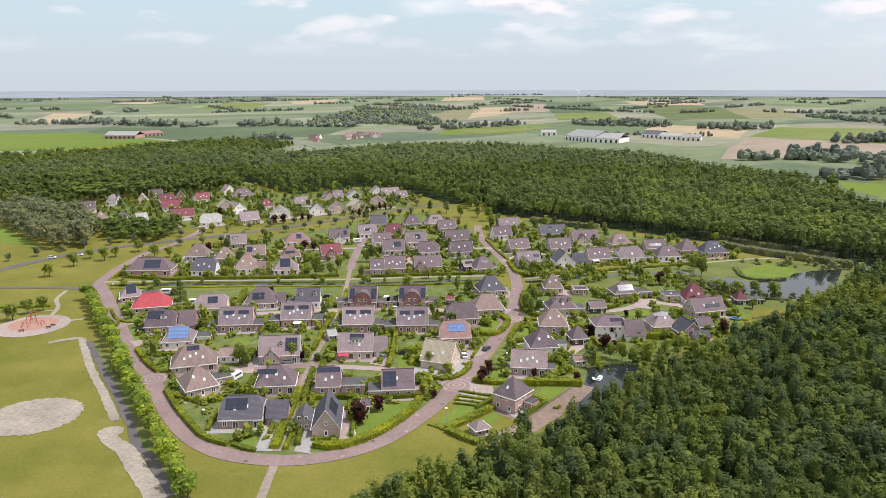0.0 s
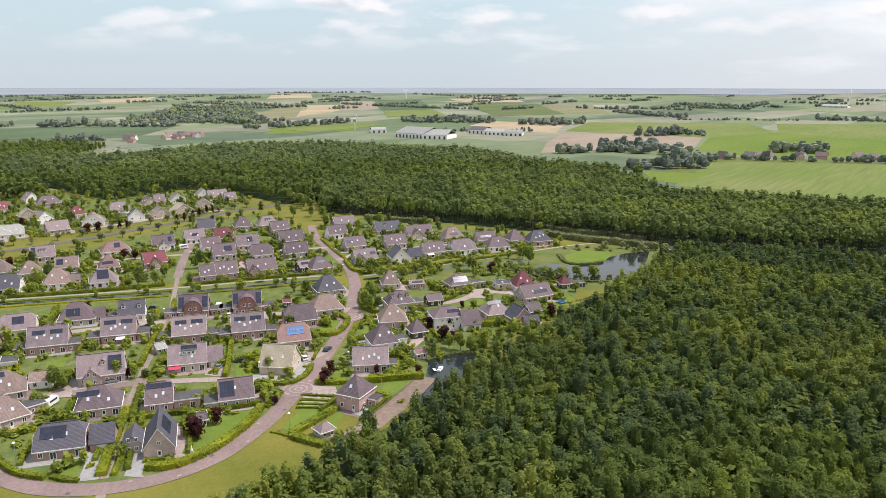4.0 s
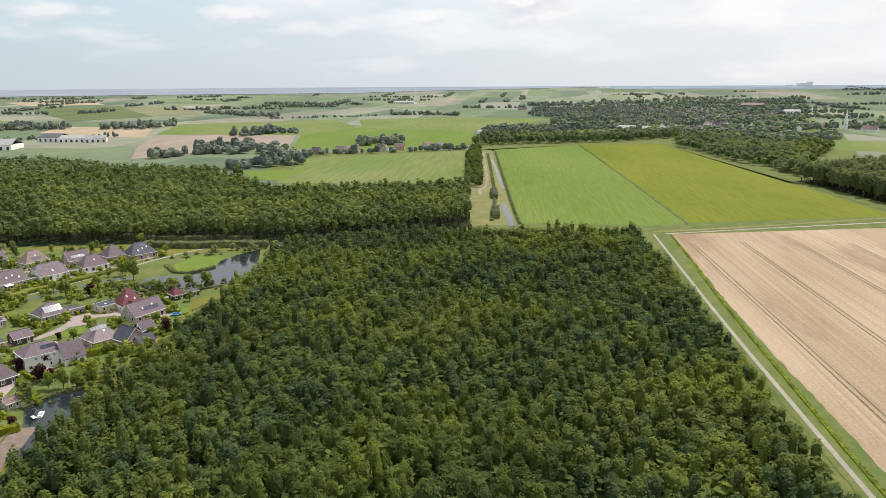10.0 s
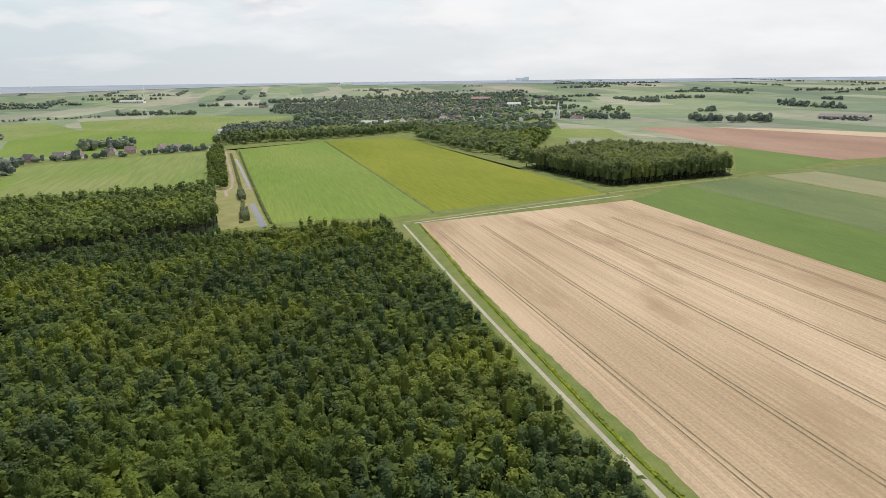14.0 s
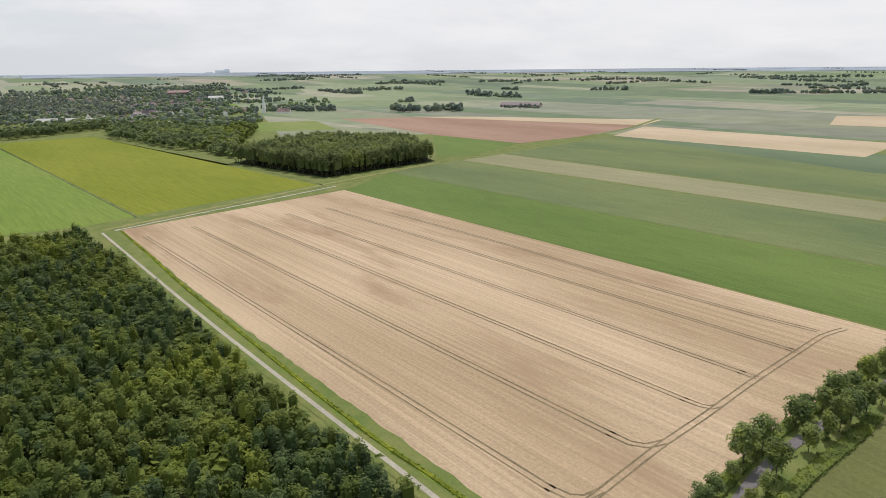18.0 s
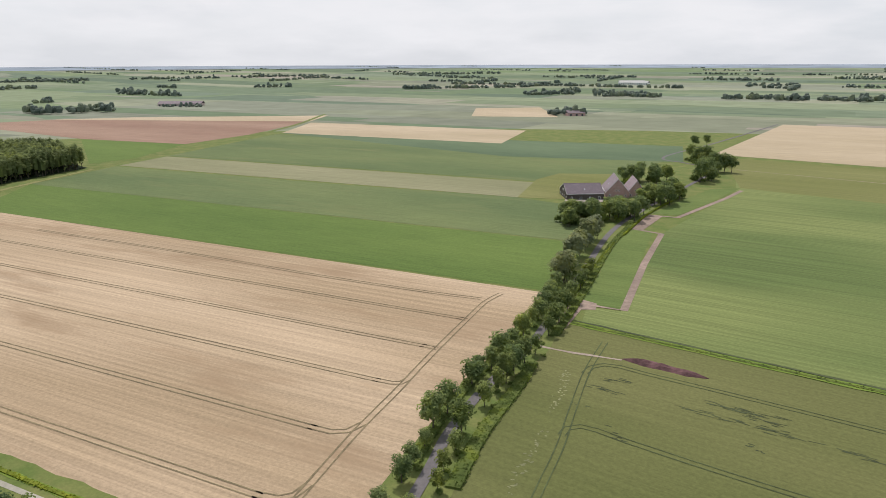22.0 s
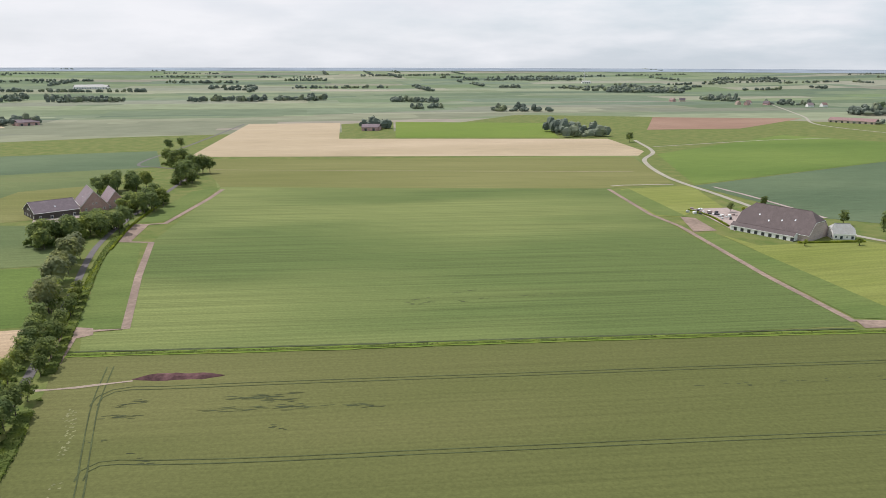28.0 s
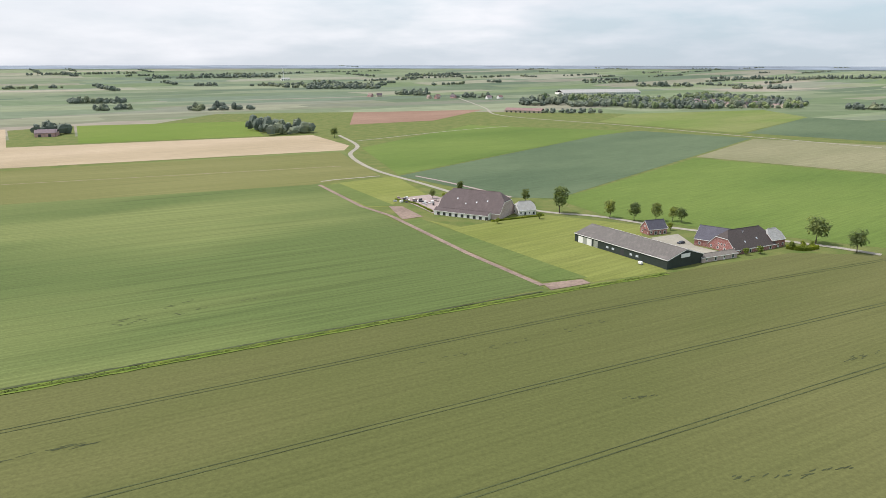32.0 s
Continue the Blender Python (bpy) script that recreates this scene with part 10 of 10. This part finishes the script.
for k in range(20):
    a, b2 = k * math.tau / 20, (k + 1) * math.tau / 20
    poly(bm, [(r * math.cos(q), r * math.sin(q), 0.79) for r, q in ((1.6, a), (2.1, a), (2.1, b2), (1.6, b2))])
part("rim", bm, grainy("blue_pad", (0.06, 0.25, 0.5), 0.6, 1.0, 0.1, local=True), t)
for k in range(4):
    bm = bmesh.new()
    tube(bm, (1.8 * math.cos(k * 1.57), 1.8 * math.sin(k * 1.57), 0), (1.8 * math.cos(k * 1.57), 1.8 * math.sin(k * 1.57), 0.75), 0.05, 0.05)
    part("leg", bm, M_GALV, t)
for p in ((-23.6, 174.7), (-15.7, 201.8)):
    t = thing("parasol", pose(*p, 0), "closed white garden parasol", "parasol")
    bm = bmesh.new()
    tube(bm, (0, 0, 0), (0, 0, 2.6), 0.04, 0.04)
    part("pole", bm, M_GALV, t)
    bm = bmesh.new()
    tube(bm, (0, 0, 0.7), (0, 0, 2.7), 0.45, 0.06, 8)
    part("cloth", bm, M_TRIM, t)

# ---- far buildings: sheds, turbines, a white tower, village roofs ----
def far_shed(a, b, d, h, wallm, roofm, label, name="shed"):
    m, w = rect_from(a, b, d)
    z = ground_z(*m.translation.xy)
    t = thing(name, Matrix.Translation((0, 0, z)) @ m, label, name.replace("_", " "), "far buildings")
    part("wall", boxed(-w / 2, w / 2, -d / 2, d / 2, -1, h), wallm, t)
    bm = bmesh.new()
    slab(bm, [(-w / 2 - 0.4, -d / 2 - 0.4, h), (w / 2 + 0.4, -d / 2 - 0.4, h), (w / 2 + 0.4, 0, h + d * 0.16), (-w / 2 - 0.4, 0, h + d * 0.16), (w / 2 + 0.4, d / 2 + 0.4, h), (-w / 2 - 0.4, d / 2 + 0.4, h)], [(0, 1, 2, 3), (3, 2, 4, 5)], 0.3)
    part("roof", bm, roofm, t)
    n = max(2, int(w / 8))
    for i in range(n):
        part("door", boxed(-1.6, 1.6, -d / 2 - 0.1, -d / 2 + 0.05, 0, h * 0.7), M_DARK, t, m=pose((i - (n - 1) / 2) * w / n, 0, 0))
    return t


for a, b, d, h, wm, rm, lab in (
        ((212.6, 1249.2), (251.1, 1197.8), 60, 8, "white", "pale", "large white-walled industrial shed"), ((251.1, 1197.8), (287.6, 1173.3), 50, 7, "white", "pale", "large white-walled industrial shed"), ((363.6, 1316.7), (386.0, 1287.5), 35, 7, "white", "blue", "industrial shed with a blue roof"),
        ((381.9, 1273.6), (413.0, 1246.2), 30, 6, "white", "pale", "pale low industrial shed"), ((408.7, 1233.2), (438.0, 1219.9), 30, 6, "white", "pale", "pale low industrial shed"), ((-605.8, 1288.8), (-549.8, 1287.9), 40, 6, "brick", "pale", "long farm shed with pale roof"),
        ((-568.0, 1331.4), (-533.2, 1377.0), 30, 5, "brick", "pink", "long farm shed with red roof"), ((187.1, 1365.2), (215.9, 1364.8), 25, 6, "white", "pale", "pale low industrial shed"),
        ((1182.7, 731.5), (1197.5, 637.7), 40, 5, "white", "pale", "wide pale greenhouse beside far trees"), ((954.5, 870.7), (968.9, 856.9), 20, 5, "white", "pale", "pale shed among trees"), ((1097.1, 475.1), (1135.4, 466.9), 30, 6, "white", "pale", "pale shed among trees"),
        ((1987.1, 2288.1), (2029.0, 2207.9), 30, 6, "white", "pale", "far white-walled farm shed with a pale roof"), ((2249.1, -1713.7), (2162.6, -1780.4), 40, 7, "white", "pale", "far white-walled farm shed with a pale roof"), ((822.4, -3052.6), (789.5, -3066.4), 30, 6, "white", "pale", "far white-walled farm shed with a pale roof"),
        ((-243.7, -2067.6), (-480.1, -2158.9), 50, 5, "white", "pale", "long far white greenhouse"), ((-52.3, -1346.9), (-117.4, -1323.1), 25, 4, "tanb", "pink", "long far farm shed with a pink roof"), ((1651.8, -68.1), (1623.7, -154.6), 30, 5, "greyb", "dark", "group of far farm sheds with dark roofs"), ((2251.2, -1722.6), (2204.2, -1805.9), 40, 7, "white", "pale", "far white-walled farm shed with a pale roof"),
        ((542.3, -858.3), (522.6, -868.5), 22, 5, "brick", "dark", "far farmhouse with a large dark roof"), ((543.1, -864.1), (522.6, -872.1), 22, 5, "brick", "dark", "far farmhouse with a large dark roof"), ((1034.5, -688.4), (1026.2, -717.4), 25, 5, "brick", "dark", "far farm with a dark roof"),
        ((2510.9, 1057.4), (2529.7, 986.8), 40, 9, "redw", "pink", "larger red brick building in the far village"), ((2097.6, 763.3), (2108.8, 722.8), 30, 8, "white", "pale", "larger pale building in the far village")):
    far_shed(a, b, d, h, M_WALL[wm], M_TILE[rm], lab)
rv = np.random.default_rng(91)


def far_house(x, y, turn, roofm, wallm):
    t = thing("village_house", pose(x, y, ground_z(x, y), 0, 0, turn), "small far village house with a tiled roof", "house", "far village houses")
    part("wall", body_bm("gable", 14, 9, 4.2, 9.2), wallm, t)
    bm = bmesh.new()
    slab(bm, *roof_shape("gable", 14, 9, 4.2, 9.2), 0.2)
    part("roof", bm, roofm, t)


for a, b, n, deep in (((1972.3, 1559.9), (1561.8, 482.8), 46, 190), ((1363.5, 690.2), (2737.7, 936.2), 36, 220), ((-245.1, 1229.9), (-111.2, 1370.1), 12, 60), ((-464.2, 809.2), (-290.4, 807.5), 9, 40), ((32.5, 611.7), (86.3, 611.3), 4, 20), ((550.8, 791.5), (738.1, 732.9), 9, 15), ((1502.3, 404.3), (1433.9, 277.6), 7, 30), ((285.7, -1895.7), (-79.5, -1808.1), 8, 60)):
    a, b = Vector((*a, 0)), Vector((*b, 0))
    away = Vector((-(b - a).y, (b - a).x, 0)).normalized()
    for k in range(n):
        q = a.lerp(b, rv.uniform(0, 1)) + away * rv.uniform(-deep, deep) * 0.5
        far_house(q.x, q.y, rv.uniform(0, 180), M_TILE[["pink", "brown", "dark", "grey", "dark", "brown"][k % 6]], M_WALL[["white", "brick", "tanb"][k % 3]])


def village_roofs(outline, step, seed, label):
    """Crowded far houses, a few metres of wall under a gabled roof each, by colour of the roof."""
    rng = np.random.default_rng(seed)
    p = grove(outline, step, rng)
    groups = {}
    for x, y, z in p:
        k = 1 - z / 110.0
        w, d, e, r = (v * k for v in (rng.uniform(5, 9), rng.uniform(4, 5), rng.uniform(3, 5.5), rng.uniform(7, 9.5)))
        a = radians(37) + rng.normal() * 0.25 + (math.pi / 2 if rng.uniform() < 0.4 else 0)
        t, n = np.array([math.cos(a), math.sin(a), 0]), np.array([-math.sin(a), math.cos(a), 0])
        o = np.array([x, y, z])
        c = [[o + t * u * w + n * v * d + np.array([0, 0, h]) for u, v in ((-1, -1), (1, -1), (1, 1), (-1, 1))] for h in (-0.5, e)]
        ra, rb = o - t * w + np.array([0, 0, r]), o + t * w + np.array([0, 0, r])
        walls = [[c[0][i], c[0][(i + 1) % 4], c[1][(i + 1) % 4], c[1][i]] for i in range(4)] + [[c[1][1], c[1][2], rb, rb * 0.5 + c[1][1] * 0.5], [c[1][3], c[1][0], ra, ra * 0.5 + c[1][3] * 0.5]]
        roof = [[c[1][0], c[1][1], rb, ra], [c[1][2], c[1][3], ra, rb]]
        kind = ("pink", "dark", "grey", "brown", "dark", "brown", "grey")[rng.integers(0, 7)], ("white", "brick", "tanb")[rng.integers(0, 3)]
        groups.setdefault(kind, [[], []])
        groups[kind][0] += walls
        groups[kind][1] += roof
    for (rk, wk), (walls, roof) in sorted(groups.items()):
        stuff("village_houses", np.array(walls + roof), [M_WALL[wk], M_TILE[rk]], label, "houses", [0] * len(walls) + [1] * len(roof))


village_roofs([(1180.0, 560.0), (1420.0, 470.0), (1900.0, 760.0), (2350.0, 1130.0), (2150.0, 1420.0), (1620.0, 1060.0)], 46.0, 93, "crowded houses of a far village among trees")
village_roofs([(-415.5, -1527.6), (-634.5, -1492.8), (-734.7, -1718.2), (-531.8, -1747.6)], 26.0, 94, "crowded houses of a far village among trees")


def turbine(p, h):
    z = ground_z(*p)
    t = thing("wind_turbine", pose(*p, z, 0, 0, 30), "far white wind turbine at rest", "wind turbine", "wind turbines")
    bm = bmesh.new()
    tube(bm, (0, 0, 0), (0, 0, h), h * 0.022, h * 0.012, 10)
    part("tower", bm, M_TRIM, t)
    part("nacelle", boxed(-h * 0.02, h * 0.02, -h * 0.05, h * 0.03, h - h * 0.015, h + h * 0.02), M_TRIM, t)
    for k in range(3):
        bm = bmesh.new()
        a = k * math.tau / 3 + 0.5
        tube(bm, (0, -h * 0.05, h), (h * 0.42 * math.sin(a), -h * 0.05, h + h * 0.42 * math.cos(a)), h * 0.016, h * 0.004, 5)
        part("blade", bm, M_TRIM, t)


for p, h in (((634.5, 3394.7), 50), ((2057.8, 2235.7), 55), ((2151.5, 2332.8), 45), ((163.5, 1431.7), 24), ((630.1, 3387.2), 40), ((2187.1, 3273.3), 30), ((2295.9, 3203.0), 30), ((800.0, -3002.9), 35), ((836.5, -3141.1), 40)):
    turbine(p, h)
x, y = (1512.8, 433.4)
t = thing("church_tower", pose(x, y, ground_z(x, y)), "slender white church tower beyond the fields", "tower")
bm = bmesh.new()
box(bm, -3, 3, -3, 3, 0, 19)
part("shaft", bm, M_WALL["white"], t)
bm = bmesh.new()
tube(bm, (0, 0, 19), (0, 0, 27), 2.6, 2.2, 8)
part("lantern", bm, M_TRIM, t)
bm = bmesh.new()
tube(bm, (0, 0, 27), (0, 0, 37), 2.4, 0.1, 8)
part("spire", bm, M_WALL["white"], t)
for k in range(4):
    window(t, pose(0, 0, 0, 0, 0, 90 * k) @ pose(0, -3.02, 8), 1.6, 2.4)
# haze put into the block colour: near white, so unlit sides stay pale
M_HAZE = grainy("haze_paled_blocks", (0.86, 0.87, 0.89), 0.9, 0.05, 0.05)
# power station and cranes on the rim
for p, w, h in (((4375.5, 1505.9), 55, 40), ((4380.2, 1464.0), 30, 55), ((4367.9, 1569.1), 40, 18), ((3711.1, 2370.2), 90, 12), ((3916.8, 2212.9), 60, 16), ((4262.0, 1093.3), 70, 10), ((3815.4, 2436.7), 70, 14)):
    z = ground_z(*p)
    ob = mesh_object("power_station", boxed(-w / 2, w / 2, -15, 15, -5, h * 0.45), M_HAZE)
    ob.matrix_world = pose(*p, z, 0, 0, -math.degrees(math.atan2(p[0], p[1])))
    tagged(ob, "hazy grey industrial block on the horizon", "industrial building", "far industry")
